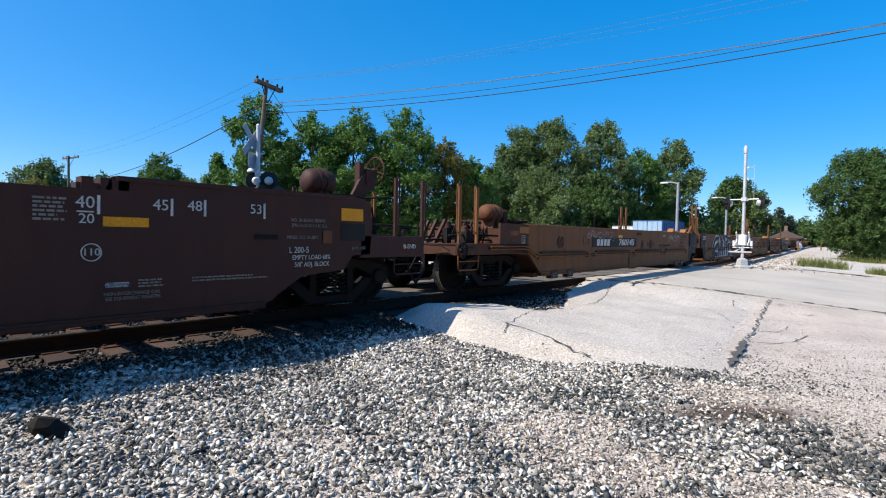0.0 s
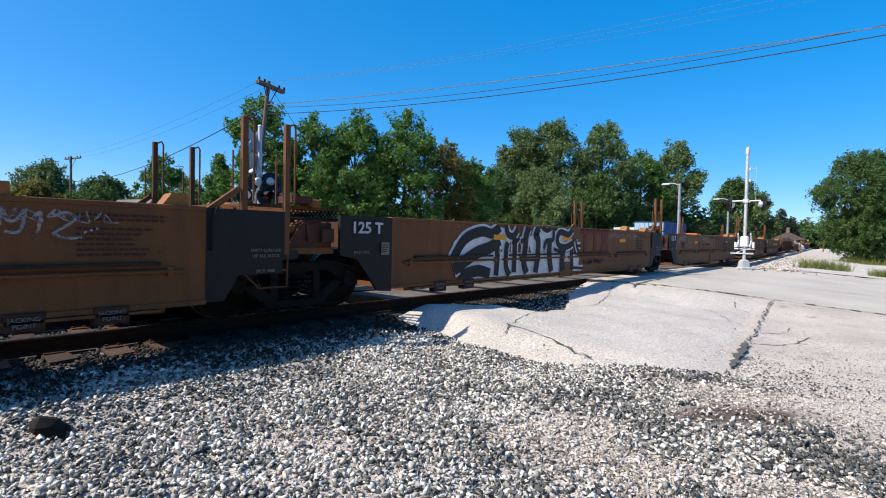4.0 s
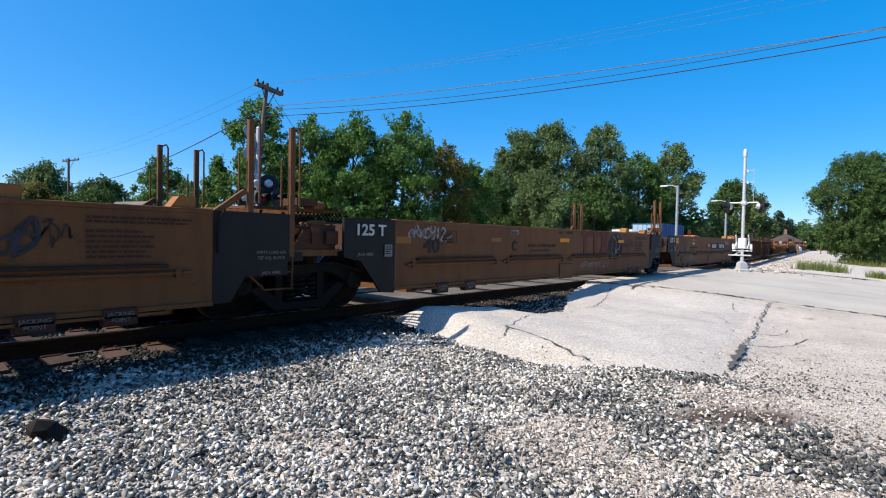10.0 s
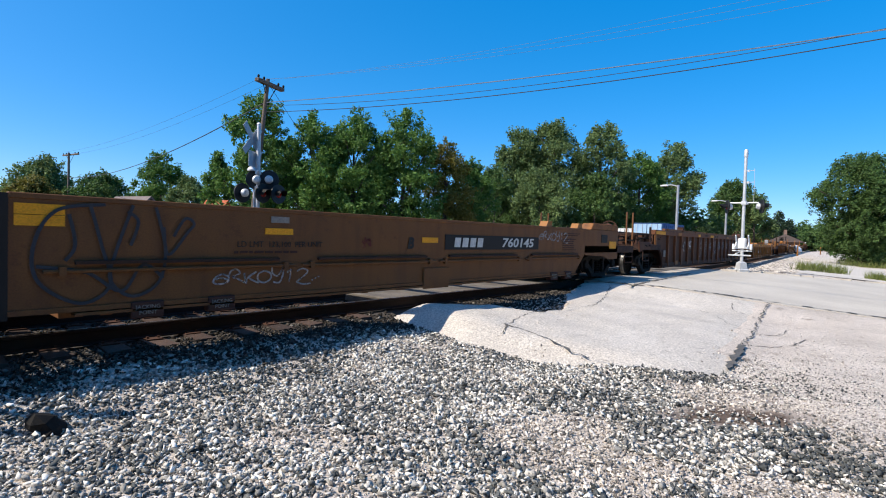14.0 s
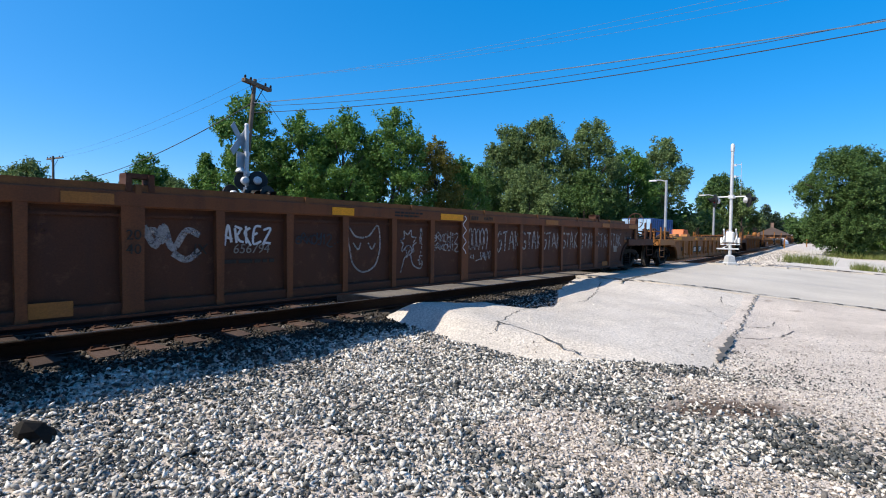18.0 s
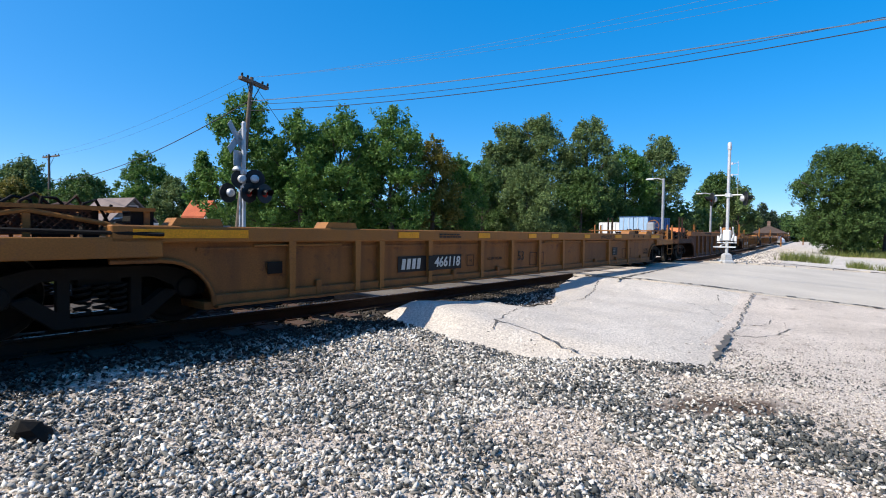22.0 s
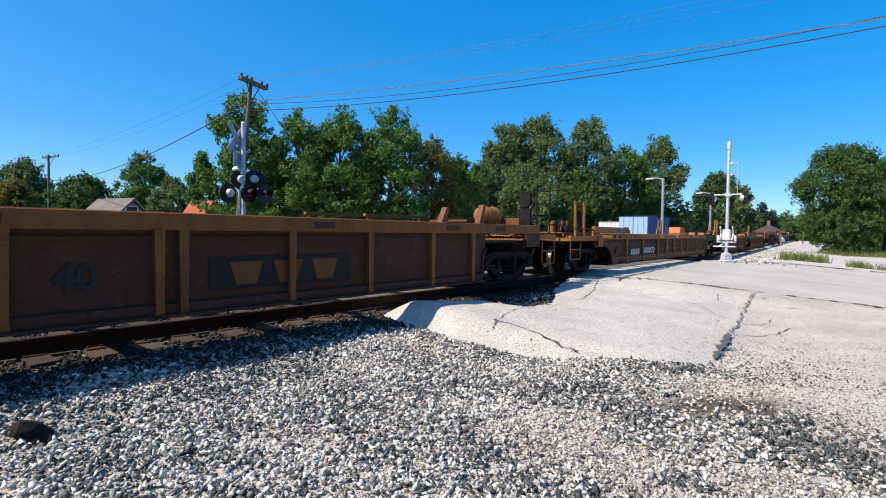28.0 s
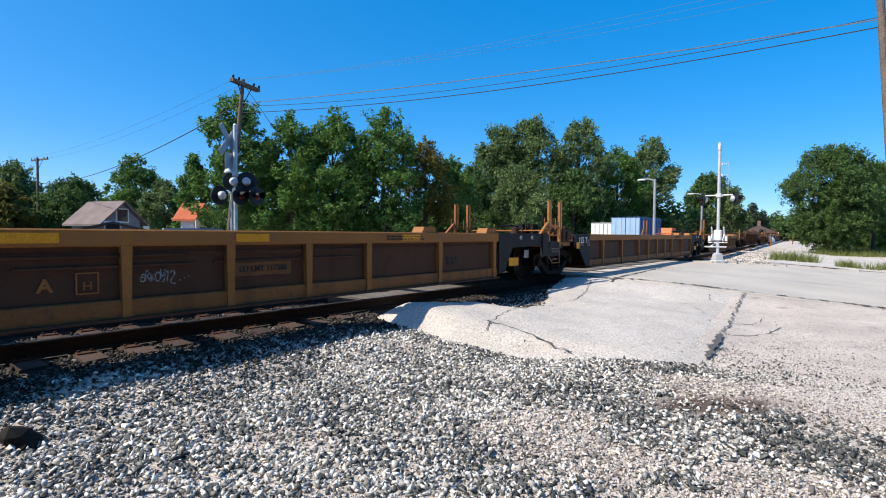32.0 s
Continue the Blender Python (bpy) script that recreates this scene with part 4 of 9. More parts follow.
def tree(x, y, height, spread_, label, leaves="leaf_mid", seed=0, count=9000, size=0.2, crown_low=0.22, lobes=40, trunk=None, airy=0.0, name="tree", squash=1.0, top=0.6, group="trees beyond the track"):
    z0 = ground_z(x, y) - 0.05
    rr = random.Random(seed)
    t = base(name, pose(x, y, z0), label=label, category="tree", group=group)
    trunk = trunk or height * 0.02
    bm = bmesh.new()
    lean = Vector((rr.uniform(-0.03, 0.03), rr.uniform(-0.03, 0.03), 1))
    fork = height * (0.28 + 0.1 * rr.random())
    line = [Vector((0, 0, 0)), lean * fork * 0.5 + Vector((rr.uniform(-0.1, 0.1), 0, 0)), lean * fork, lean * height * 0.62, lean * height * 0.86]
    rads = [trunk * 1.25, trunk, trunk * 0.85, trunk * 0.45, trunk * 0.12]
    for p, q, r1, r2 in zip(line, line[1:], rads, rads[1:]):
        rod(bm, p, q, r1, 9, r2)
    part("trunk", bm, "bark", t)
    cs, rs = [], []
    lo, hi = height * crown_low, height
    # each limb carries a cluster of small lobes
    limbs = max(7, lobes // 4)
    for k in range(limbs):
        f = (k + 0.6) / limbs
        a = k * 2.39996 + rr.uniform(-0.5, 0.5)
        zc = lo + (hi - lo) * (0.06 + 0.84 * f)
        env = math.sin(math.pi * min(0.96, max(0.08, (zc - lo) / (hi - lo))) ** top) ** 0.6
        reach = spread_ * env * rr.uniform(0.45, 0.95)
        c = Vector((reach * math.cos(a), reach * math.sin(a), zc))
        start = lean * max(fork * 0.8, min(zc * 0.72, height * 0.8))
        midp = (start + c) / 2 + Vector((0, 0, -0.04 * height * rr.random()))
        bm = bmesh.new()
        tube(bm, [start, midp, c], trunk * 0.2, 5)
        limb = part("limb", bm, "bark", t)
        for j in range(9):
            lr = spread_ * rr.uniform(0.11, 0.25) * (1 - airy * 0.3)
            o = Vector((rr.gauss(0, 1), rr.gauss(0, 1), rr.gauss(0, 0.8))) * spread_ * 0.26
            e = c + o
            e.z = max(lo, min(e.z, hi - lr * 0.8))
            flat = math.hypot(e.x, e.y)
            lim = rr.uniform(0.78, 1.12) * spread_ * max(0.3, math.sin(math.pi * min(0.97, max(0.06, (e.z - lo) / (hi - lo))) ** top) ** 0.6) - lr * 0.5
            if flat > lim > 0:
                e.x, e.y = e.x * lim / flat, e.y * lim / flat
            cs.append(e)
            rs.append(lr)
    # a few leading shoots give the top an uneven outline
    for k in range(26):
        a = rr.uniform(0, 6.28)
        f = rr.uniform(0.45, 1.0)
        q = spread_ * math.sin(math.pi * min(0.94, f) ** top) ** 0.6 * rr.uniform(0.2, 1.08)
        for j in range(2):
            cs.append(Vector((q * math.cos(a), q * math.sin(a), lo + (hi - lo) * f + spread_ * (0.02 + 0.09 * j))))
            rs.append(spread_ * rr.uniform(0.05, 0.09))
    v, f = leaf_cloud(cs, rs, int(count * 2.5), size * 0.5, seed + 77, squash, 0.25 if airy < 0.5 else 0.1)
    part("crown", soup("crown", v, f, leaves), leaves, t)
    return t


def spruce(x, y, height, spread_, label, seed=0, count=5000, size=0.22):
    z0 = ground_z(x, y) - 0.05
    rr = random.Random(seed)
    t = base("spruce", pose(x, y, z0), label=label, category="tree", group="trees beyond the track")
    bm = bmesh.new()
    rod(bm, (0, 0, 0), (0, 0, height), height * 0.018, 8, 0.02)
    cs, rs = [], []
    for k in range(60):
        f = (k + 0.5) / 60
        a = k * 2.4
        r = spread_ * (1 - f) ** 0.85 * rr.uniform(0.75, 1.1) + 0.15
        z = height * (0.1 + 0.9 * f)
        for q in (0.45, 0.8, 1.0):
            cs.append((r * q * math.cos(a), r * q * math.sin(a), z - 0.12 * r * q))
            rs.append(0.16 + 0.16 * r)
        rod(bm, (0, 0, z), (r * math.cos(a), r * math.sin(a), z - 0.12 * r), 0.03, 4, 0.01)
    part("trunk", bm, "bark", t)
    v, f = leaf_cloud(cs, rs, count, size, seed, 0.5, 0.1)
    part("crown", soup("crown", v, f, "needle"), "needle", t)
    return t


def aim(px_dir, dist):
    """A place at that bearing (degrees from +x towards +y) and distance."""
    return dist * math.cos(radians(px_dir)), dist * math.sin(radians(px_dir))


def tree_at(bearing, dist, height, spread_, label, **kw):
    x, y = aim(bearing, dist)
    return tree(x, y, height, spread_, label, **kw)


# row beyond the track, from the side street towards the bend
tree_at(61.4, 41, 11.9, 3.1, "tall maple with an open feathery crown and dark trunk", seed=1, count=7600, size=0.24, airy=0.8, lobes=48, crown_low=0.10, top=0.75)
tree_at(65.3, 50, 8.2, 1.7, "slim maple with spreading side branches", seed=2, count=5500, size=0.24, airy=0.8, lobes=36, crown_low=0.12)
tree_at(55.6, 40, 10.5, 3.3, "dense green maple with a rounded top", seed=3, count=13000, size=0.21, crown_low=0.05, lobes=52)
tree_at(51.5, 40, 10.7, 3.5, "broad green maple in the row", seed=4, count=14000, size=0.21, crown_low=0.05, lobes=56)
tree_at(45.9, 40, 11.2, 3.5, "green maple with a pointed top", seed=5, count=15000, size=0.21, crown_low=0.04, lobes=56, top=0.85)
tree_at(41.2, 43, 9.6, 2.5, "maple turning olive and brown", leaves="leaf_warm", seed=6, count=8500, size=0.21, crown_low=0.04, lobes=40)
tree_at(38.2, 46, 8.6, 2.5, "young green maple at the row's end", seed=7, count=7500, size=0.21, crown_low=0.04, lobes=40)
tree_at(48.9, 46, 9.0, 3.6, "shaded maple behind the row", leaves="leaf_dark", seed=8, count=9000, size=0.24, crown_low=0.02, lobes=44)
tree_at(58.8, 47, 8.2, 3.6, "low shaded maple in the hedge row", leaves="leaf_dark", seed=9, count=9000, size=0.24, crown_low=0.02, lobes=44)
tree_at(35.6, 54, 9.4, 2.8, "dark green lime tree", leaves="leaf_dark", seed=10, count=8000, size=0.24, crown_low=0.04, lobes=40)
tree_at(33.0, 60, 14.0, 4.8, "large grey-green locust tree with a domed crown", leaves="leaf_grey", seed=11, count=19000, size=0.25, crown_low=0.14, lobes=64, airy=0.2, top=0.5)
tree_at(29.2, 60, 14.9, 5.0, "tall grey-green locust tree with fine foliage", leaves="leaf_grey", seed=12, count=18000, size=0.25, crown_low=0.18, lobes=60, airy=0.3, top=0.5)
tree_at(24.2, 60, 14.3, 4.3, "open locust tree with bare limbs showing", leaves="leaf_grey", seed=13, count=9500, size=0.24, crown_low=0.34, lobes=48, airy=0.9, top=0.45)
tree_at(30.6, 52, 8.4, 3.8, "low pale grey-green willow", leaves="leaf_grey", seed=14, count=12000, size=0.23, crown_low=0.02, lobes=50)
tree_at(25.0, 56, 8.4, 3.8, "dark undergrowth tree behind the train", leaves="leaf_dark", seed=15, count=10000, size=0.25, crown_low=0.01, lobes=46)
tree_at(20.4, 66, 12.2, 4.2, "bright green maple behind the yard", leaves="leaf_mid", seed=16, count=13000, size=0.26, crown_low=0.03, lobes=52)
tree_at(17.0, 72, 14.2, 4.4, "tall pale green poplar", leaves="leaf_grey", seed=17, count=14000, size=0.27, crown_low=0.06, lobes=56)
tree_at(22.2, 62, 7.4, 3.6, "dark shrub tree behind the containers", leaves="leaf_dark", seed=18, count=8000, size=0.26, crown_low=0.01, lobes=40)
tree_at(11.4, 88, 10.8, 4.4, "dark round maple by the street lamps", leaves="leaf_dark", seed=19, count=12000, size=0.31, crown_low=0.05, lobes=50)
tree_at(9.9, 84, 8.0, 2.6, "thin bare-tipped tree by the yard", leaves="leaf_grey", seed=20, count=4000, size=0.3, crown_low=0.2, lobes=30, airy=0.9)
# far side street
tree_at(79.6, 64, 7.9, 3.6, "round maple behind the side street", leaves="leaf_grey", seed=21, count=9000, size=0.28, crown_low=0.1, lobes=44)
tree_at(80.4, 58, 5.6, 2.8, "olive bush tree beside a utility pole", leaves="leaf_warm", seed=22, count=7000, size=0.26, crown_low=0.02, lobes=36)
tree_at(75.2, 60, 6.5, 3.6, "dark dense round tree", leaves="leaf_dark", seed=23, count=10000, size=0.25, crown_low=0.02, lobes=44)
tree_at(70.4, 64, 9.6, 2.9, "bright green maple with upright branches", seed=24, count=10000, size=0.25, crown_low=0.03, lobes=44, top=0.7)
tree_at(67.9, 60, 6.8, 2.6, "shaded grey-green tree beside a red roof", leaves="leaf_grey", seed=25, count=7000, size=0.25, crown_low=0.02, lobes=36)
tree_at(84.5, 78, 6.4, 4.0, "dark tree at the end of the street", leaves="leaf_dark", seed=26, count=7000, size=0.3, crown_low=0.02, lobes=36)
# near side, beyond the road
tree_at(1.9, 56, 9.2, 4.1, "large dense green tree beside the gravel lane", leaves="leaf_dark", seed=31, count=32000, size=0.18, crown_low=0.07, lobes=80, group="trees beside the lane", top=0.95)
tree_at(-1.0, 62, 8.4, 3.9, "dense tree behind the lane", leaves="leaf_dark", seed=32, count=18000, size=0.20, crown_low=0.28, lobes=56, group="trees beside the lane")
tree_at(-3.0, 70, 8.6, 4.0, "green roadside tree by a wire fence", leaves="leaf_mid", seed=33, count=12000, size=0.2, crown_low=0.04, lobes=48, group="trees beside the lane")
spruce(*aim(7.9, 135), 9.0, 2.9, "dark pointed spruce behind a building", seed=41)
spruce(*aim(7.2, 140), 7.2, 2.2, "small dark spruce behind a building", seed=42)


def woods(name, b0, b1, dist, low, high, count, size, leaves, seed, label):
    g = random.Random(seed)
    cs, rs = [], []
    for k in range(60):
        b = b0 + (b1 - b0) * (k + 0.5) / 60
        x, y = aim(b, dist * g.uniform(0.94, 1.06))
        h = g.uniform(low, high)
        for q in range(3):
            cs.append((x + g.uniform(-2, 2), y + g.uniform(-2, 2), ground_z(x, y) + h * (0.2 + 0.3 * q)))
            rs.append(h * g.uniform(0.28, 0.42))
    v, f = leaf_cloud(cs, rs, count, size, seed)
    ob = new(name, soup(name, v, f, leaves))
    return tagged(ob, label, "woods", kind="stuff")


woods("far_woods", 2.0, 14.5, 170, 5.0, 8.0, 30000, 0.38, "leaf_dark", 51, "far green woods at the end of the line")
woods("far_woods", 58, 90, 100, 4.0, 6.5, 16000, 0.5, "leaf_dark", 52, "dark far woods behind the houses")
woods("far_woods", 14, 58, 76, 3.0, 5.5, 20000, 0.45, "leaf_dark", 53, "dark hedge behind the row of trees")
woods("far_woods", -22, 2.0, 76, 4.0, 6.5, 24000, 0.28, "leaf_dark", 54, "dark woods behind the gravel lane")
# Added unseen trees behind the eye: they keep sky light off the train.
woods("far_woods", 176, 338, 26, 6.5, 9.5, 22000, 0.6, "leaf_dark", 55, "added trees behind the eye, out of view, blocking low sky light")


# ---- grass and weeds ----
def blades(name, spots_, per, height, spread_, seed, label):
    g = np.random.default_rng(seed)
    c = np.repeat(np.array(spots_, float), per, axis=0)
    n = len(c)
    xy = c[:, :2] + g.normal(size=(n, 2)) * spread_
    z = np.array([ground_z(a, b) for a, b in xy])
    h = height * g.uniform(0.4, 1.2, n)
    lean_ = g.normal(size=(n, 2)) * 0.35 * h[:, None]
    t = g.uniform(0, 2 * math.pi, n)
    w = 0.012 + 0.012 * g.random(n)
    side = np.stack([np.cos(t) * w, np.sin(t) * w], 1)
    v = np.empty((n, 3, 3))
    v[:, 0] = np.column_stack([xy - side, z - 0.02])
    v[:, 1] = np.column_stack([xy + side, z - 0.02])
    v[:, 2] = np.column_stack([xy + lean_, z + h])
    ob = new(name, soup(name, v.reshape(-1, 3), np.arange(n * 3).reshape(-1, 3), "grass"))
    return tagged(ob, label, "grass", kind="stuff")


rr = random.Random(3)
blades("weeds", [(rr.uniform(33.0, 37.0), rr.uniform(1.9, 3.9)) for _ in range(15)], 70, 0.5, 0.18, 61, "weeds growing in the gravel beside the lane")
blades("weeds", [(rr.uniform(31.2, 33.0), rr.uniform(-2.2, 0.6)) for _ in range(13)], 70, 0.42, 0.18, 62, "rough weeds at the roadside")
blades("grass", [(rr.uniform(53, 76), rr.uniform(-11, 2.6)) for _ in range(420)], 60, 0.55, 0.6, 63, "tall green grass below the trees")
blades("grass", [(rr.uniform(-6, 12.5), rr.uniform(15.5, 24)) for _ in range(320)], 55, 0.4, 0.4, 64, "green verge beyond the far track")
blades("grass", [(rr.uniform(27, 60), rr.uniform(17.5, 26)) for _ in range(300)], 50, 0.4, 0.6, 65, "green verge beyond the far track")

# lane of pale gravel running beside the track
bm = bmesh.new()
rows_ = []
for x in spread(30, 140, 5) + [140]:
    c = 4.0 - 0.03 * (x - 30) + bend(x) * 0.9
    rows_.append([bm.verts.new((x, c + w, ground_z(x, c + w) + 0.02)) for w in (-7.0 if x < 48 else -3.4, -2.0, 0.0)])
for a, b in zip(rows_, rows_[1:]):
    for i in range(2):
        bm.faces.new((a[i], a[i + 1], b[i + 1], b[i]))
tagged(part("pavement_lane", bm, "asphalt"), "pale gravel lane beside the railway", "lane", kind="structure")
# low broken kerb along the far edge of the road
bm = bmesh.new()
for k in range(24):
    y = 5.6 - 0.42 * k
    x = road_far(y) + 0.16
    z = road_z(x, y)
    h = 0.035 + 0.025 * math.sin(k * 2.1)
    box(bm, x - 0.14, x + 0.12 + 0.15 * math.sin(k * 1.3), y - 0.20, y + 0.218, z - 0.25, z + h)
tagged(part("pavement_kerb", bm, "concrete"), "low broken concrete kerb along the road", "kerb", kind="structure")


# ---- crossing signals ----
def lamp_head(parent, x, y, z, heading, lens=True):
    """A round black target with hood and lens; heading: degrees its lens faces."""
    m = pose(x, y, z, 0, 0, heading)
    bm = bmesh.new()
    lathe(bm, [(0.02, -0.10), (0.11, -0.10), (0.13, -0.02), (0.30, -0.02), (0.305, 0.0), (0.30, 0.02), (0.12, 0.02)], (0, 0, 0), "x", 28)
    head = part("target", bm, "hood", parent, "round black target plate", m, 35)
    bm = bmesh.new()
    n = 12
    a = [bm.verts.new((0.02, 0.14 * math.cos(radians(-20 + 220 * k / n)), 0.14 * math.sin(radians(-20 + 220 * k / n)))) for k in range(n + 1)]
    b = [bm.verts.new((0.02 + 0.30 * (0.5 + 0.5 * math.sin(math.pi * k / n)), 0.14 * math.cos(radians(-20 + 220 * k / n)), 0.14 * math.sin(radians(-20 + 220 * k / n)) - 0.02)) for k in range(n + 1)]
    for k in range(n):
        bm.faces.new((a[k], a[k + 1], b[k + 1], b[k]))
    bmesh.ops.solidify(bm, geom=bm.faces[:], thickness=0.008)
    part("hood", bm, "hood", head)
    bm = bmesh.new()
    lathe(bm, [(0.12, 0.022), (0.10, 0.045), (0.05, 0.06), (0.01, 0.063)], (0, 0, 0), "x", 20)
    part("lens", bm, "lens", head, "unlit red lens", smooth_angle=40)
    bm = bmesh.new()
    lathe(bm, [(0.13, -0.09), (0.125, -0.16), (0.09, -0.20), (0.02, -0.21)], (0, 0, 0), "x", 20)
    part("lamp_housing", bm, "galv", head, "bare metal lamp housing", smooth_angle=40)
    return head


def far_signal():
    x, y = aim(61.40, 17.0)
    z0 = ground_z(x, y)
    s = base("crossing_signal", pose(x, y, z0), label="silver railway crossing signal mast with crossbuck, seen from behind", category="crossing signal", group="crossing signals")
    top = 4.45 - z0
    bm = bmesh.new()
    rod(bm, (0, 0, 0), (0, 0, top), 0.062, 14)
    lathe(bm, [(0.07, top), (0.05, top + 0.04), (0.01, top + 0.06)], (0, 0, 0), "z", 12)
    part("mast", bm, "galv", s, "aluminium tube mast", smooth_angle=40)
    bm = bmesh.new()
    box(bm, -0.22, 0.22, -0.22, 0.22, -0.1, 0.14)
    bevelled(bm, 0.02)
    part("foundation", bm, "concrete", s)
    face = pose(0, 0, 0, 0, 0, 118)
    for ang in (45, -45):
        bm = bmesh.new()
        box(bm, 0.085, 0.095, -0.60, 0.60, -0.115, 0.115)
        part("crossbuck_board", bm, "sign_back", s, "bare back of a crossbuck board", face @ pose(0.008 if ang > 0 else 0.02, 0.16, 3.95 - z0, ang, 0, 0))
    bm = bmesh.new()
    box(bm, 0.085, 0.095, -0.02, 0.36, -0.24, 0.24)
    part("sign_plate", bm, "sign_back", s, "bare back of a small sign", face @ pose(0, 0.02, 3.35 - z0))
    bm = bmesh.new()
    for z in (2.95, 2.45):
        rod(bm, (0, -0.5, z - z0), (0, 0.55, z - z0), 0.025, 8)
        box(bm, -0.09, 0.09, -0.1, 0.1, z - z0 - 0.07, z - z0 + 0.07)
    part("cross_arm", bm, "galv", s, "lamp arms clamped to the mast", pose(0, 0, 0, 0, 0, -30))
    bm = bmesh.new()
    rod(bm, (-0.10, 0.05, 0.2), (-0.10, 0.05, 2.4 - z0), 0.03, 8)
    part("conduit", bm, "galv", s)
    for dx, dy, z, hd in ((-0.06, 0.02, 2.72, 70), (0.28, -0.16, 2.74, 60)):
        lamp_head(s, dx, dy, z - z0, hd)
    lamp_head(s, -0.33, 0.34, 2.30 - z0, 100)
    lamp_head(s, 0.06, -0.20, 2.30 - z0, -78)
    lamp_head(s, 0.50, -0.36, 2.30 - z0, -78)
    bm = bmesh.new()
    lathe(bm, [(0.14, 2.98), (0.15, 3.02), (0.10, 3.10), (0.02, 3.13)], (0, 0, -z0), "z", 16)
    part("bell", bm, "galv", s, "crossing bell", pose(-0.16, 0.08, 0), 40)
    # instrument cabinet beside it
    c = base("signal_cabinet", pose(x - 0.9, y + 0.9, ground_z(x - 0.9, y + 0.9), 0, 0, -18), label="blue-grey steel signal cabinet beside the track", category="cabinet")
    bm = bmesh.new()
    box(bm, -0.75, 0.75, -0.3, 0.3, 0.0, 1.72)
    bevelled(bm, 0.02)
    part("body", bm, "siding", c)
    bm = bmesh.new()
    box(bm, -0.80, 0.80, -0.35, 0.35, 1.723, 1.78)
    part("lid", bm, "sign_back", c)
    return s


far_signal()


def gate_signal():
    x, y = 25.35, 4.85
    z0 = road_z(x, y) - 0.02
    s = base("crossing_gate", pose(x, y, z0), label="white crossing gate machine on a silver mast, gate arm upright", category="crossing signal", group="crossing signals")
    bm = bmesh.new()
    rod(bm, (0, 0, 0.15), (0, 0, 5.0), 0.065, 14)
    lathe(bm, [(0.065, 5.0), (0.085, 5.02), (0.085, 5.28), (0.06, 5.34), (0.01, 5.36)], (0, 0, 0), "z", 14)
    part("mast", bm, "galv", s, "galvanised tube mast", smooth_angle=40)
    bm = bmesh.new()
    lathe(bm, [(0.32, -0.1), (0.32, 0.10), (0.24, 0.14), (0.2, 0.40), (0.10, 0.46)], (0, 0, 0), "z", 4)
    part("foundation", bm, "galv", s, "four-cornered cast base")
    bm = bmesh.new()
    box(bm, -0.15, 0.15, -0.15, 0.15, 1.0, 1.48)
    bevelled(bm, 0.04)
    part("gate_machine", bm, "white", s, "white gate mechanism case")
    bm = bmesh.new()
    for sy in (-0.24, 0.24):
        prism(bm, [(-0.30, 1.0), (0.4, 1.0), (0.45, 1.18), (0.2, 1.24), (0.12, 1.36), (-0.08, 1.62), (-0.18, 1.56), (0.0, 1.3), (-0.1, 1.14), (-0.3, 1.1)], sy - 0.02, sy + 0.02)
    for yy in (-0.34, 0.34):
        box(bm, -0.08, 0.08, yy - 0.04, yy + 0.04, 0.98, 1.22)
    box(bm, -0.06, 0.06, -0.38, 0.38, 0.90, 0.95)
    bevelled(bm, 0.008)
    part("counterweight", bm, "white", s, "white counterweight arms")
    for z in (3.0, 3.9, 4.4):
        bm = bmesh.new()
        tube(bm, [(0.0, -0.06, z), (0.0, -0.34, z + 0.01), (0.0, -0.36, z + 0.04)], 0.012, 6)
        box(bm, -0.04, 0.04, -0.16, -0.09, z - 0.05, z + 0.05)
        part("arm_light", bm, "galv", s, "small lamp bracket of the gate arm")
    bm = bmesh.new()
    tube(bm, [(0.0, -0.36, 3.0), (0.0, -0.36, 3.9), (0.0, -0.35, 4.5)], 0.008, 5)
    part("whip_rod", bm, "galv", s)
    bm = bmesh.new()
    rod(bm, (0, -0.55, 3.02), (0, 0.55, 3.02), 0.028, 8)
    box(bm, -0.1, 0.1, -0.1, 0.1, 2.94, 3.1)
    part("cross_arm", bm, "galv", s)
    lamp_head(s, 0.05, 0.66, 2.86, 118)
    lamp_head(s, 0.05, -0.66, 2.86, -62)
    bm = bmesh.new()
    box(bm, -0.1, -0.04, -0.36, 0.52, 0.70, 0.76)
    rod(bm, (-0.07, 0.3, 0.73), (0.0, 0.05, 0.9), 0.025, 6)
    part("side_bracket", bm, "galv", s)
    return s


gate_signal()


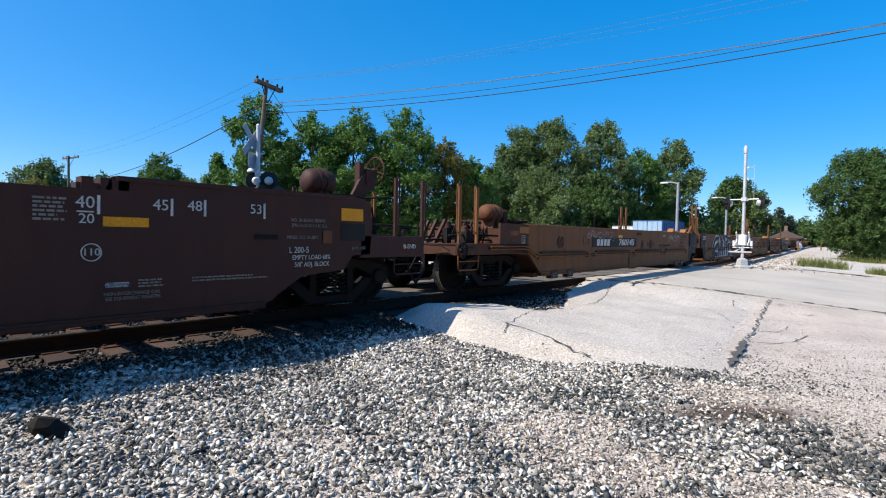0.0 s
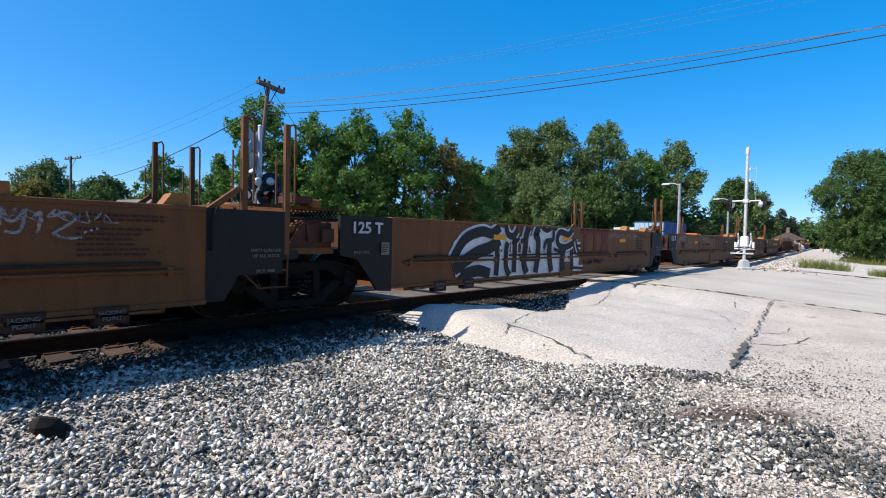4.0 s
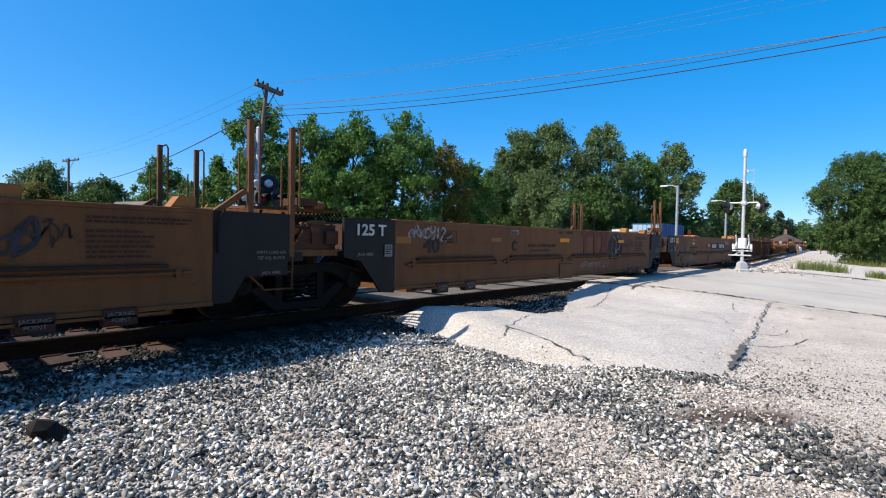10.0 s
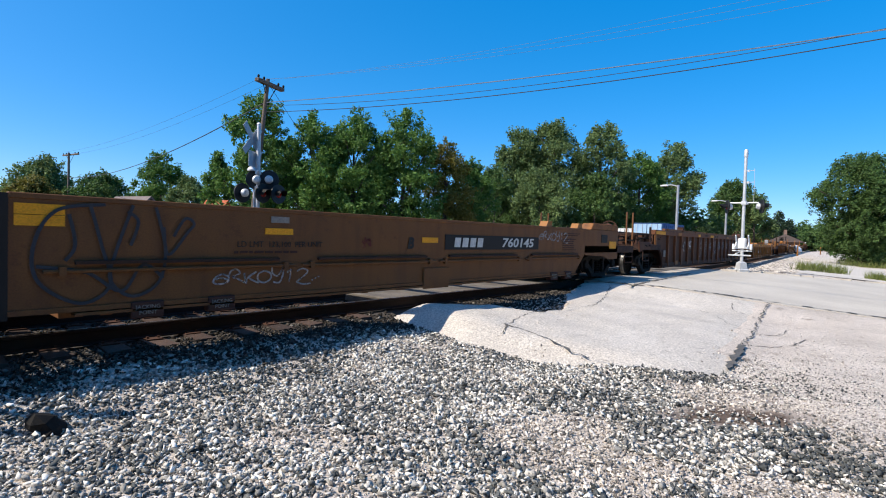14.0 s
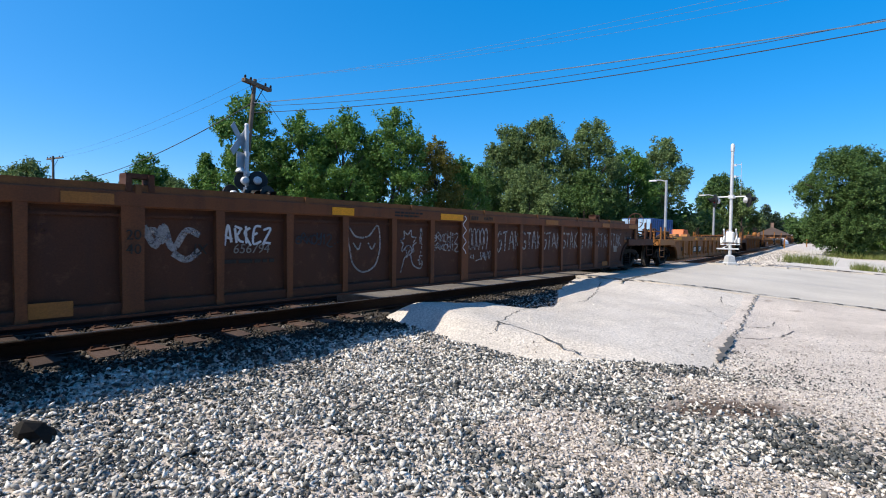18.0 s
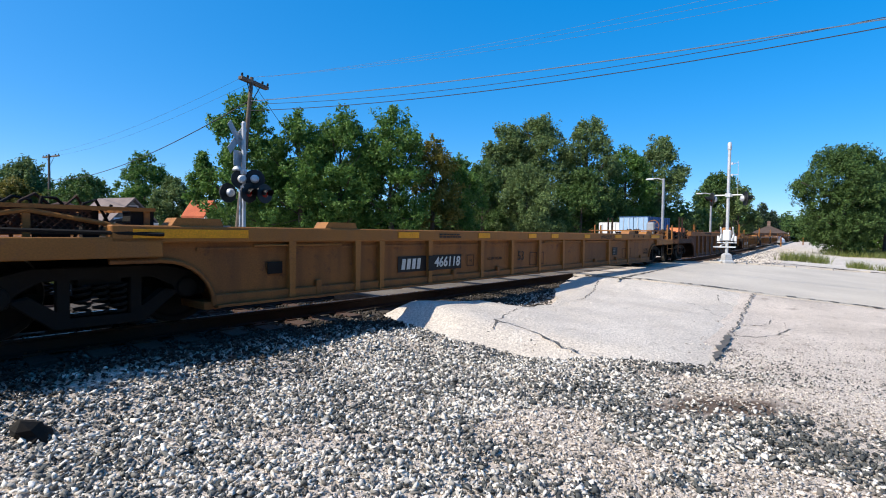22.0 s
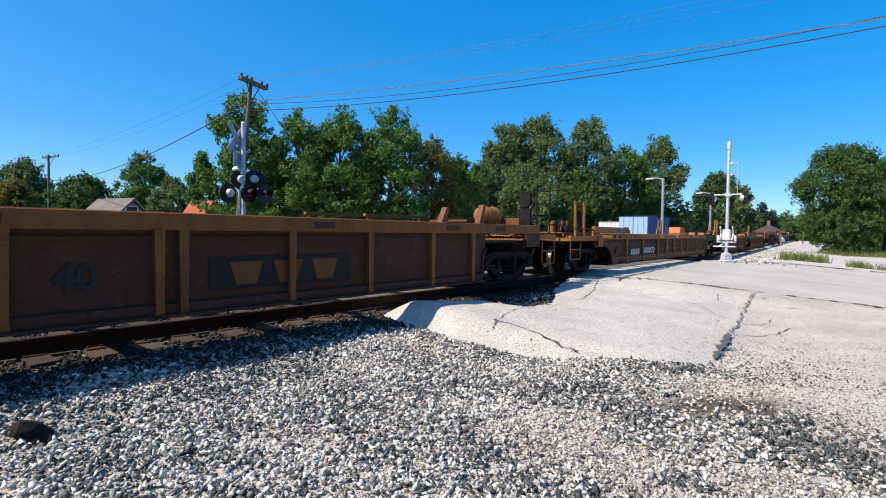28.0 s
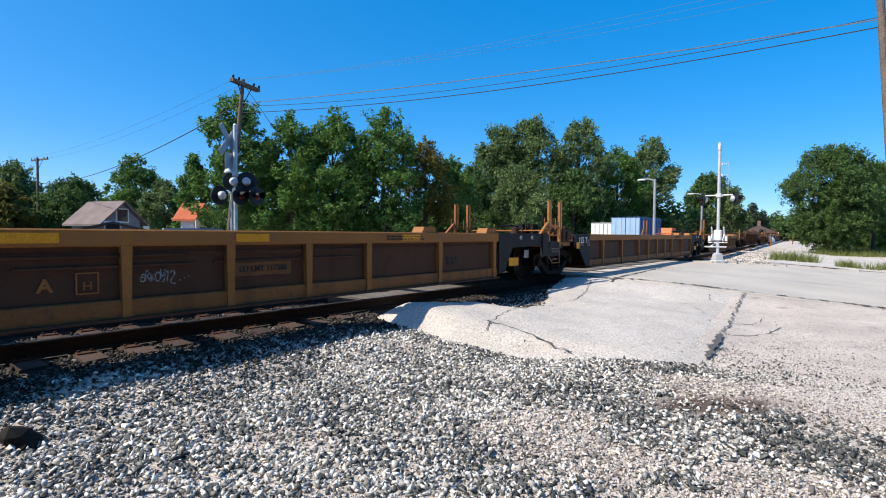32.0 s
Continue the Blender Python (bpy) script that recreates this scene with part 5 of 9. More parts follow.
# ---- poles, wires and lamps ----
def utility_pole(bearing, dist, ztop, label, arm=1.3, r=0.13, lean=0.0, turn=0.0, lean_x=0.0):
    x, y = aim(bearing, dist)
    z0 = ground_z(x, y)
    p = base("utility_pole", pose(x, y, z0 - 0.05, lean_x, lean, 0), label=label, category="utility pole", group="utility poles")
    h = ztop - z0
    bm = bmesh.new()
    rod(bm, (0, 0, 0), (0, 0, h), r * 1.2, 12, r * 0.75)
    part("shaft", bm, "pole", p)
    if arm:
        bm = bmesh.new()
        box(bm, -0.06, 0.06, -arm, arm, -0.07, 0.07)
        box(bm, -0.17, -0.065, -arm, arm, -0.07, 0.07) if dist < 30 else None
        bevelled(bm, 0.012)
        part("cross_arm", bm, "pole", p, "weathered wooden cross-arm", pose(0.15, 0, h - 0.18, 0, 0, turn))
        for k in (-0.95, -0.55, 0.55, 0.95):
            bm = bmesh.new()
            lathe(bm, [(0.02, 0.0), (0.045, 0.03), (0.045, 0.09), (0.02, 0.13)], (0, 0, 0), "z", 10)
            part("insulator", bm, "iron", p, "", pose(0.15, 0, h - 0.18, 0, 0, turn) @ pose(0, k * arm, 0.07))
        bm = bmesh.new()
        for sgn in (-1, 1):
            rod(bm, (0, sgn * arm * 0.5, -0.05), (0, 0, -0.75), 0.018, 6)
        part("arm_brace", bm, "iron", p, "", pose(0.1, 0, h - 0.18, 0, 0, turn))
    return p, Vector((x, y, z0))


BEAR_POLE = 62.4
main_pole, main_foot = utility_pole(BEAR_POLE, 22, 7.35, "weathered wooden utility pole with a double cross-arm", 0.68, 0.10, 4.4, -78, 2.4)
utility_pole(77.7, 60, 8.0, "slim far utility pole with a single cross-arm", 1.45, 0.12, 0, 12)
near_pole, near_foot = utility_pole(-2.9, 15.2, 9.6, "weathered wooden utility pole at the roadside", 0, 0.085, 0, 0, -4.1)


def cable(name, p, q, sag, r, material, label):
    bm = bmesh.new()
    p, q = Vector(p), Vector(q)
    tube(bm, [p.lerp(q, k / 24) - Vector((0, 0, sag * 4 * (k / 24) * (1 - k / 24))) for k in range(25)], r, 5)
    return tagged(part(name, bm, material), label, "cable")


pt = main_foot + Vector((0.52, -0.28, 6.32 - main_foot.z))
far_top = Vector((*aim(77.7, 60), 5.6))
nx, ny_ = near_foot.x, near_foot.y + 0.36
cable("cable", pt, (nx, ny_ + 0.1, 6.05), 0.20, 0.016, "cable_metal", "bright twisted cable strung from pole to pole")
cable("cable", pt - Vector((0, 0, 0.38)), (nx, ny_ + 0.1, 5.88), 0.36, 0.013, "wire", "thin dark telephone cable between the poles")
cable("cable", pt - Vector((0, 0, 0.12)), (nx, ny_ + 0.1, 6.1), 0.42, 0.009, "wire", "slack thin dark wire between the poles")
cable("cable", pt, far_top, 0.9, 0.022, "wire", "cable running to a far pole")
arm_top = main_foot + Vector((0.72, -0.32, 7.3 - main_foot.z))
for k, dz in enumerate((0.0, 0.05, 0.1)):
    cable("power_line", arm_top + Vector((0.3 * k - 0.3, 0.5 - 0.5 * k, 0)), (nx + 2.2, ny_ - 3 - 1.4 * k, 7.75 + 0.22 * k + dz), 0.5, 0.004, "cable_metal", "very thin power line overhead")
for k in range(2):
    cable("power_line", arm_top + Vector((-0.3 + 0.5 * k, 0.5 - 0.5 * k, 0)), Vector((*aim(77.7, 60), 7.9)) + Vector((k - 0.5, 0, 0)), 0.5, 0.005, "wire", "very thin power line to a far pole")
cable("guy_wire", arm_top + Vector((0, 0, -0.3)), main_foot + Vector((3.2, -0.6, 4.5)), 0.0, 0.010, "wire", "short guy wire below the cross-arm")


def street_lamp(bearing, dist, ztop, label, arm=0.9):
    x, y = aim(bearing, dist)
    z0 = ground_z(x, y)
    p = base("street_lamp", pose(x, y, z0), label=label, category="street lamp", group="street lamps by the yard")
    h = ztop - z0
    bm = bmesh.new()
    rod(bm, (0, 0, 0), (0, 0, h), 0.13, 10, 0.10)
    part("pole", bm, "sign_back", p, "pale grey round pole", smooth_angle=40)
    bm = bmesh.new()
    tube(bm, [(0, 0, h - 0.12), (-0.15, arm * 0.5, h + 0.02), (-0.25, arm, h)], 0.04, 6)
    part("arm", bm, "galv", p)
    bm = bmesh.new()
    prism(bm, [(-0.30, -0.06), (0.3, -0.06), (0.24, 0.05), (-0.24, 0.07)], -0.13, 0.13)
    bevelled(bm, 0.02)
    part("lamp_head", bm, "white", p, "flat white lamp head", pose(-0.27, arm + 0.1, h - 0.02, 0, 0, 95))
    return p


street_lamp(16.7, 45, 5.75, "pale street lamp with one short arm")
street_lamp(12.3, 60, 5.6, "pale street lamp farther along the yard", 1.0)
for b, d in ((6.4, 78), (4.7, 105)):
    x, y = aim(b, d)
    bm = bmesh.new()
    rod(bm, (0, 0, -0.1), (0, 0, 1.15), 0.09, 10)
    lathe(bm, [(0.09, 1.15), (0.07, 1.2), (0.01, 1.22)], (0, 0, 0), "z", 10)
    tagged(part("bollard", bm, "ochre", None, "", pose(x, y, ground_z(x, y))), "faded ochre marker post beside the gravel lane", "bollard", "marker posts")


# ---- buildings and yard ----
def gable_house(bearing, dist, wid, dep, wall_h, roof_h, turn, wall, roof, label):
    x, y = aim(bearing, dist)
    h = base("house", pose(x, y, ground_z(x, y), 0, 0, turn), label=label, category="house", group="houses beyond the track")
    bm = bmesh.new()
    prism(bm, [(-wid / 2, -0.2), (wid / 2, -0.2), (wid / 2, wall_h), (0, wall_h + roof_h), (-wid / 2, wall_h)], -dep / 2, dep / 2)
    part("wall", bm, wall, h)
    for s in (-1, 1):
        bm = bmesh.new()
        k = roof_h / (wid / 2)
        o = 0.45
        prism(bm, [(0, wall_h + roof_h + 0.02), (s * (wid / 2 + o), wall_h - o * k + 0.02), (s * (wid / 2 + o), wall_h - o * k + 0.16), (0, wall_h + roof_h + 0.18)], -dep / 2 - 0.4, dep / 2 + 0.4)
        part("roof", bm, roof, h)
    for s in (-1, 1):
        bm = bmesh.new()
        box(bm, s * (wid / 2 + 0.2) - 0.25, s * (wid / 2 + 0.2) + 0.25, -dep / 2 - 0.45, -dep / 2 - 0.38, wall_h - 1.3, wall_h - 0.35)
        part("white_trim", bm, "white", h)
    for xx, zz, w, hh in ((0, wall_h + roof_h * 0.3, 0.8, 0.9), (-wid * 0.25, wall_h * 0.5, 0.9, 1.2), (wid * 0.25, wall_h * 0.5, 0.9, 1.2)):
        bm = bmesh.new()
        box(bm, xx - w / 2 - 0.1, xx + w / 2 + 0.1, -dep / 2 - 0.06, -dep / 2 - 0.003, zz - hh / 2 - 0.1, zz + hh / 2 + 0.1)
        f = part("window", bm, "white", h)
        bm = bmesh.new()
        box(bm, xx - w / 2, xx + w / 2, -dep / 2 - 0.075, -dep / 2 - 0.062, zz - hh / 2, zz + hh / 2)
        part("pane", bm, "glass", f)
    return h


gable_house(72.7, 47, 2.9, 3.6, 2.55, 1.35, 16, "siding", "shingle", "grey gabled house with a brown shingle roof")
gable_house(72.2, 42, 3.9, 2.5, 1.75, 0.5, -18, "siding", "shingle_dark", "low porch building with a dark brown roof")
gable_house(65.3, 44, 1.6, 1.1, 3.0, 0.8, 32, "white", "shingle_red", "small white house with an orange-red roof")


def hip_building(bearing, dist, wid, dep, wall_h, roof_h, turn, label):
    x, y = aim(bearing, dist)
    h = base("station_building", pose(x, y, ground_z(x, y), 0, 0, turn), label=label, category="building")
    bm = bmesh.new()
    box(bm, -wid / 2, wid / 2, -dep / 2, dep / 2, -0.2, wall_h)
    part("wall", bm, "brick", h)
    bm = bmesh.new()
    o = 0.9
    b = [bm.verts.new((sx * (wid / 2 + o), sy * (dep / 2 + o), wall_h)) for sx, sy in ((-1, -1), (1, -1), (1, 1), (-1, 1))]
    t = [bm.verts.new((sx * wid * 0.12, 0, wall_h + roof_h)) for sx in (-1, 1)]
    bm.faces.new(b[::-1])
    bm.faces.new((b[0], b[1], t[1], t[0]))
    bm.faces.new((b[2], b[3], t[0], t[1]))
    bm.faces.new((b[1], b[2], t[1]))
    bm.faces.new((b[3], b[0], t[0]))
    r = part("roof", bm, "shingle_dark", h, "brown hipped shingle roof")
    bm = bmesh.new()
    box(bm, -0.5, 0.1, -0.3, 0.3, wall_h + roof_h * 0.7, wall_h + roof_h + 0.9)
    part("chimney", bm, "brick", r)
    for k in range(5):
        for sy in (-1,):
            xx = -wid / 2 + wid * (k + 0.5) / 5
            bm = bmesh.new()
            box(bm, xx - 0.45, xx + 0.45, -dep / 2 - 0.05, -dep / 2 - 0.004, 0.7, 2.0)
            part("window", bm, "glass", h)
    bm = bmesh.new()
    box(bm, -wid / 2 - 0.95, wid / 2 + 0.95, -dep / 2 - 0.95, -dep / 2 - 0.87, wall_h - 0.14, wall_h + 0.1)
    part("fascia", bm, "white", r)
    return h


hip_building(7.4, 130, 6.2, 5.0, 2.1, 1.7, 8, "low brick building with a brown hipped roof")


def container(bearing, dist, long, wide, high, z, turn, body, doors, label):
    x, y = aim(bearing, dist)
    c = base("shipping_container", pose(x, y, ground_z(x, y), 0, 0, turn), label=label, category="container", group="containers in the yard")
    bm = bmesh.new()
    for k in range(int(long / 0.28)):
        a = k * 0.28
        for sy in (-1, 1):
            d = 0.03 * sy
            prism(bm, [(a, z), (a + 0.27, z), (a + 0.27, z + high), (a, z + high)], sy * wide / 2 - (d if k % 2 else 0), sy * wide / 2 - (d if k % 2 else 0) - 0.02 * sy)
    box(bm, 0.0, long, -wide / 2 + 0.05, wide / 2 - 0.05, z + high - 0.04, z + high)
    box(bm, 0.0, long, -wide / 2 + 0.05, wide / 2 - 0.05, z, z + 0.14)
    part("body", bm, body, c)
    for sy in (-1, 1):
        bm = bmesh.new()
        lo, hi = (0.03, wide / 2 - 0.04) if sy > 0 else (-wide / 2 + 0.04, -0.03)
        box(bm, -0.05, 0.0, lo, hi, z + 0.08, z + high - 0.08)
        d = part("door", bm, doors, c)
        bm = bmesh.new()
        for q in (0.3, 0.7):
            yy = lo + (hi - lo) * q
            rod(bm, (-0.08, yy, z + 0.1), (-0.08, yy, z + high - 0.1), 0.025, 6)
        part("lock_bar", bm, "galv", d)
    if z > 0.3:
        bm = bmesh.new()
        for xx in (0.6, 1.8, long - 1.0):
            for yy in (-wide / 2 + 0.2, wide / 2 - 0.2):
                rod(bm, (xx, yy - 0.14, 0.5), (xx, yy + 0.14, 0.5), 0.5, 16)
        box(bm, 0.2, long - 0.2, -0.5, 0.5, 0.5, z)
        part("chassis", bm, "iron", c)
    return c


container(19.5, 46, 6.1, 2.44, 2.65, 0.28, 0, "blue_box", "sky_box", "blue shipping container with pale blue doors")
container(21.7, 50, 4.0, 2.44, 2.6, 0.28, 0, "white", "white", "white shipping container in the yard")
# orange loader behind the train
x, y = aim(15.5, 60)
ld = base("loader", pose(x, y, ground_z(x, y)), label="orange yard machine behind the train", category="machine")
bm = bmesh.new()
prism(bm, [(-1.0, 0.9), (1.0, 0.9), (1.1, 1.6), (0.7, 2.15), (-0.8, 2.2), (-1.1, 1.5)], -0.8, 0.8)
bevelled(bm, 0.06)
part("body", bm, "orange", ld)
for a in (-0.7, 0.7):
    for b in (-0.9, 0.9):
        bm = bmesh.new()
        lathe(bm, [(0.2, -0.15), (0.5, -0.15), (0.53, 0.0), (0.5, 0.15), (0.2, 0.15)], (a, b, 0.5), "y", 18)
        part("wheel", bm, "hood", ld)
# parked white car by the far building
x, y = aim(7.35, 104)
pc = base("car", pose(x, y, ground_z(x, y), 0, 0, 75), label="white parked car by the brick building", category="car")
bm = bmesh.new()
prism(bm, [(-2.2, 0.4), (2.2, 0.4), (2.25, 0.8), (1.2, 0.95), (0.6, 1.45), (-1.4, 1.48), (-2.1, 0.95)], -0.85, 0.85)
bevelled(bm, 0.05)
part("body", bm, "white", pc)
bm = bmesh.new()
prism(bm, [(-1.75, 0.98), (1.0, 0.98), (0.55, 1.38), (-1.35, 1.40)], -0.87, 0.87)
part("window", bm, "glass", pc)
for a in (-1.35, 1.4):
    for b in (-0.8, 0.8):
        bm = bmesh.new()
        lathe(bm, [(0.1, -0.1), (0.32, -0.1), (0.33, 0.1), (0.1, 0.1)], (a, b, 0.33), "y", 16)
        part("wheel", bm, "hood", pc)
# white field gate and wire fence at the roadside
fg = base("field_gate", pose(86.0, -2.2, ground_z(86, -2.2), 0, 0, -84), label="white barred gate in front of the grass", category="gate")
for z in (0.35, 0.65, 0.95, 1.2):
    bm = bmesh.new()
    box(bm, -1.6, 1.6, -0.03, 0.03, z - 0.05, z + 0.05)
    part("bar", bm, "white", fg)
for xx in (-1.6, 0.0, 1.6):
    bm = bmesh.new()
    box(bm, xx - 0.06, xx + 0.06, -0.05, 0.05, -0.1, 1.3)
    part("post", bm, "white", fg)
fn = base("wire_fence", pose(84.0, 1.6, ground_z(84, 1.6)), label="grey chain-link fence below the trees", category="fence")
for k in range(7):
    bm = bmesh.new()
    rod(bm, (0, 3.0 - 1.6 * k, -0.1), (0, 3.0 - 1.6 * k, 1.5), 0.035, 6)
    part("post", bm, "mesh_fence", fn)
bm = bmesh.new()
for k in range(60):
    a = 3.0 - 0.16 * k
    rod(bm, (0, a, 0.1), (0, a - 0.5, 1.45), 0.008, 3)
    rod(bm, (0, a - 0.5, 0.1), (0, a, 1.45), 0.008, 3)
part("mesh", bm, "mesh_fence", fn)


# ---- the train: well cars for containers, all empty ----
# Each unit has its own space: x along the track from its middle, y = 0 at the track's centre line, -y the side of the eye, z = 0 at the rail head.
SIDE = 1.5
UNITS = []           # (unit, place of its middle along the track at 0 s, half its truck spacing)
SPINNING = []        # wheelsets near enough to be seen turning

# wheelset: axle with two flanged wheels
bm = bmesh.new()
rod(bm, (0, -1.0, 0), (0, 1.0, 0), 0.075, 12)
for s in (-1, 1):
    lathe(bm, [(0.10, s * 0.60), (0.12, s * 0.69), (0.36, s * 0.705), (0.38, s * 0.685), (0.485, s * 0.685), (0.485, s * 0.715), (0.462, s * 0.725), (0.455, s * 0.82), (0.40, s * 0.82), (0.37, s * 0.78), (0.14, s * 0.765), (0.13, s * 0.82), (0.05, s * 0.825)], (0, 0, 0), "y", 36)
for s in (-1, 1):
    rod(bm, (0, s * 0.99, 0), (0, s * 1.10, 0), 0.13, 12, 0.10)
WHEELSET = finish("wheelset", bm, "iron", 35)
# treads shine: faces near the tread radius
WHEELSET.materials.append(MAT["wheel_rim"])
for p in WHEELSET.polygons:
    r = math.hypot(p.center.x, p.center.z)
    if 0.452 < r < 0.475:
        p.material_index = 1

# cast side frame of a truck
bm = bmesh.new()
prism(bm, [(-1.12, 0.56), (-1.08, 0.62), (-0.62, 0.74), (0.62, 0.74), (1.08, 0.62), (1.12, 0.56), (1.10, 0.36), (0.78, 0.36), (0.74, 0.50), (0.52, 0.62), (-0.52, 0.62), (-0.74, 0.50), (-0.78, 0.36), (-1.10, 0.36)], -1.14, -1.02)
prism(bm, [(-0.80, 0.42), (-0.62, 0.46), (-0.30, 0.20), (0.30, 0.20), (0.62, 0.46), (0.80, 0.42), (0.42, 0.10), (-0.42, 0.10)], -1.15, -1.01)
for s in (-1, 1):
    prism(bm, [(s * 0.28, 0.66), (s * 0.40, 0.66), (s * 0.40, 0.18), (s * 0.28, 0.18)], -1.13, -1.03)
    lathe(bm, [(0.05, -1.20), (0.115, -1.20), (0.125, -1.16), (0.125, -1.10)], (s * 0.89, 0, 0.46), "y", 14)
bevelled(bm, 0.012)
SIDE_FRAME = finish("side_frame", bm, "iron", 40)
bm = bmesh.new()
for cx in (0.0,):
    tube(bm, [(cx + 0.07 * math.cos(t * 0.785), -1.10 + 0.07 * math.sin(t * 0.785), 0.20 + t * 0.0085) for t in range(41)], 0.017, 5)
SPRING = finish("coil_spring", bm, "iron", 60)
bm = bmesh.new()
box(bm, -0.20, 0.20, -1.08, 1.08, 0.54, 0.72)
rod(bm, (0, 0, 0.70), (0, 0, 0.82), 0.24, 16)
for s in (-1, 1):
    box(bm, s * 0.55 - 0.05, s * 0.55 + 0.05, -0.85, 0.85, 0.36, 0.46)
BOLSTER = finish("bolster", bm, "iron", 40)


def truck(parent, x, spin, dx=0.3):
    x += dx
    t = part("truck", BOLSTER, "iron", parent, "cast-iron freight truck, dark with grime and painted-in shade", Matrix.Translation((x, 0, 0)))
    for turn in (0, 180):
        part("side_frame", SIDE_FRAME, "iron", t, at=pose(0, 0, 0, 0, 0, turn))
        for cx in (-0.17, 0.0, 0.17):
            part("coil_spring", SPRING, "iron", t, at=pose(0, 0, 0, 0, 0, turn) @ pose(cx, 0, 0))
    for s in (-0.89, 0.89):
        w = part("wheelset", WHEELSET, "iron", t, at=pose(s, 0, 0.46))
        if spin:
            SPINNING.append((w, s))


def stroke(bm, pts, w, y):
    """A flat brush stroke through (x, z) points, at depth y, slightly proud."""
    pa = pb = None
    n = len(pts)
    for i, (x, z) in enumerate(pts):
        x1, z1 = pts[max(i - 1, 0)]
        x2, z2 = pts[min(i + 1, n - 1)]
        d = Vector((x2 - x1, z2 - z1))
        d = d.normalized() if d.length > 1e-6 else Vector((1, 0))
        a = bm.verts.new((x - d.y * w / 2, y, z + d.x * w / 2))
        b = bm.verts.new((x + d.y * w / 2, y, z - d.x * w / 2))
        if pa:
            bm.faces.new((pa, pb, b, a))
        pa, pb = a, b


def curl(pts, k=6):
    """Rounds a rough line of points off into a curve."""
    out = []
    n = len(pts)
    for i in range(n - 1):
        p0, p1, p2, p3 = (Vector(pts[max(i - 1, 0)]), Vector(pts[i]), Vector(pts[i + 1]), Vector(pts[min(i + 2, n - 1)]))
        for j in range(k):
            t = j / k
            q = 0.5 * ((2 * p1) + (p2 - p0) * t + (2 * p0 - 5 * p1 + 4 * p2 - p3) * t * t + (3 * p1 - p0 - 3 * p2 + p3) * t ** 3)
            out.append((q.x, q.y))
    return out + [tuple(pts[-1])]


LETTER = {"G": [[(0.9, 0.85), (0.5, 1.0), (0.1, 0.75), (0.05, 0.3), (0.4, 0.0), (0.8, 0.15), (0.85, 0.45), (0.5, 0.45)]],
          "R": [[(0.1, 0.0), (0.12, 1.0)], [(0.0, 0.95), (0.6, 1.0), (0.8, 0.75), (0.5, 0.5), (0.15, 0.48), (0.5, 0.3), (0.9, 0.0)]],
          "E": [[(0.85, 0.95), (0.15, 1.0), (0.12, 0.0), (0.9, 0.05)], [(0.15, 0.5), (0.7, 0.52)]],
          "Z": [[(0.05, 0.95), (0.9, 1.0), (0.1, 0.05), (0.6, 0.0), (1.0, 0.1)]],
          "B": [[(0.1, 0.0), (0.12, 1.0), (0.6, 0.95), (0.65, 0.65), (0.15, 0.52), (0.75, 0.4), (0.7, 0.05), (0.1, 0.0)]],
          "I": [[(0.45, 0.0), (0.5, 1.0)]],
          "T": [[(0.0, 0.98), (0.9, 0.95)], [(0.48, 0.95), (0.42, 0.0)]],
          "A": [[(0.05, 0.0), (0.45, 1.0), (0.85, 0.0)], [(0.2, 0.4), (0.8, 0.38)]],
          "K": [[(0.1, 1.0), (0.12, 0.0)], [(0.9, 1.0), (0.15, 0.5), (0.95, 0.0)]]}


def tag_word(parent, word, x, z, h, material, y, seed=0, w=0.035):
    rr = random.Random(seed)
    for i, c in enumerate(word):
        bm = bmesh.new()
        for line in LETTER[c]:
            pts = [(x + (i * 0.62 + px * 0.55) * h * 0.95 + rr.uniform(-0.02, 0.02), z + pz * h + rr.uniform(-0.03, 0.03)) for px, pz in line]
            stroke(bm, curl(pts), w, y)
        part("graffiti_letter", bm, material, parent, "pale sprayed graffiti letter")


FLOW = [[(1.0, 0.55), (0.55, 0.75), (0.15, 0.5), (0.1, 0.2), (0.5, 0.1), (0.95, 0.3), (0.5, 0.5), (0.2, 0.42)],
        [(0.0, 0.15), (0.15, 0.8), (0.5, 0.95), (0.7, 0.7), (0.3, 0.5), (0.6, 0.35), (1.0, 0.1)],
        [(0.1, 0.9), (0.2, 0.1), (0.35, 0.55), (0.85, 0.95), (0.4, 0.5), (1.0, 0.05)],
        [(0.5, 0.95), (0.1, 0.7), (0.1, 0.25), (0.5, 0.05), (0.9, 0.35), (0.85, 0.75), (0.45, 0.95)],
        [(0.1, 1.0), (0.15, 0.6), (0.5, 0.45), (0.85, 0.95), (0.8, 0.4), (0.6, 0.0), (0.2, 0.05)],
        [(0.4, 0.0), (0.5, 1.0), (0.25, 0.75)],
        [(0.05, 0.85), (0.5, 1.05), (0.85, 0.75), (0.2, 0.1), (0.1, -0.05), (0.6, -0.25), (1.1, -0.2)]]


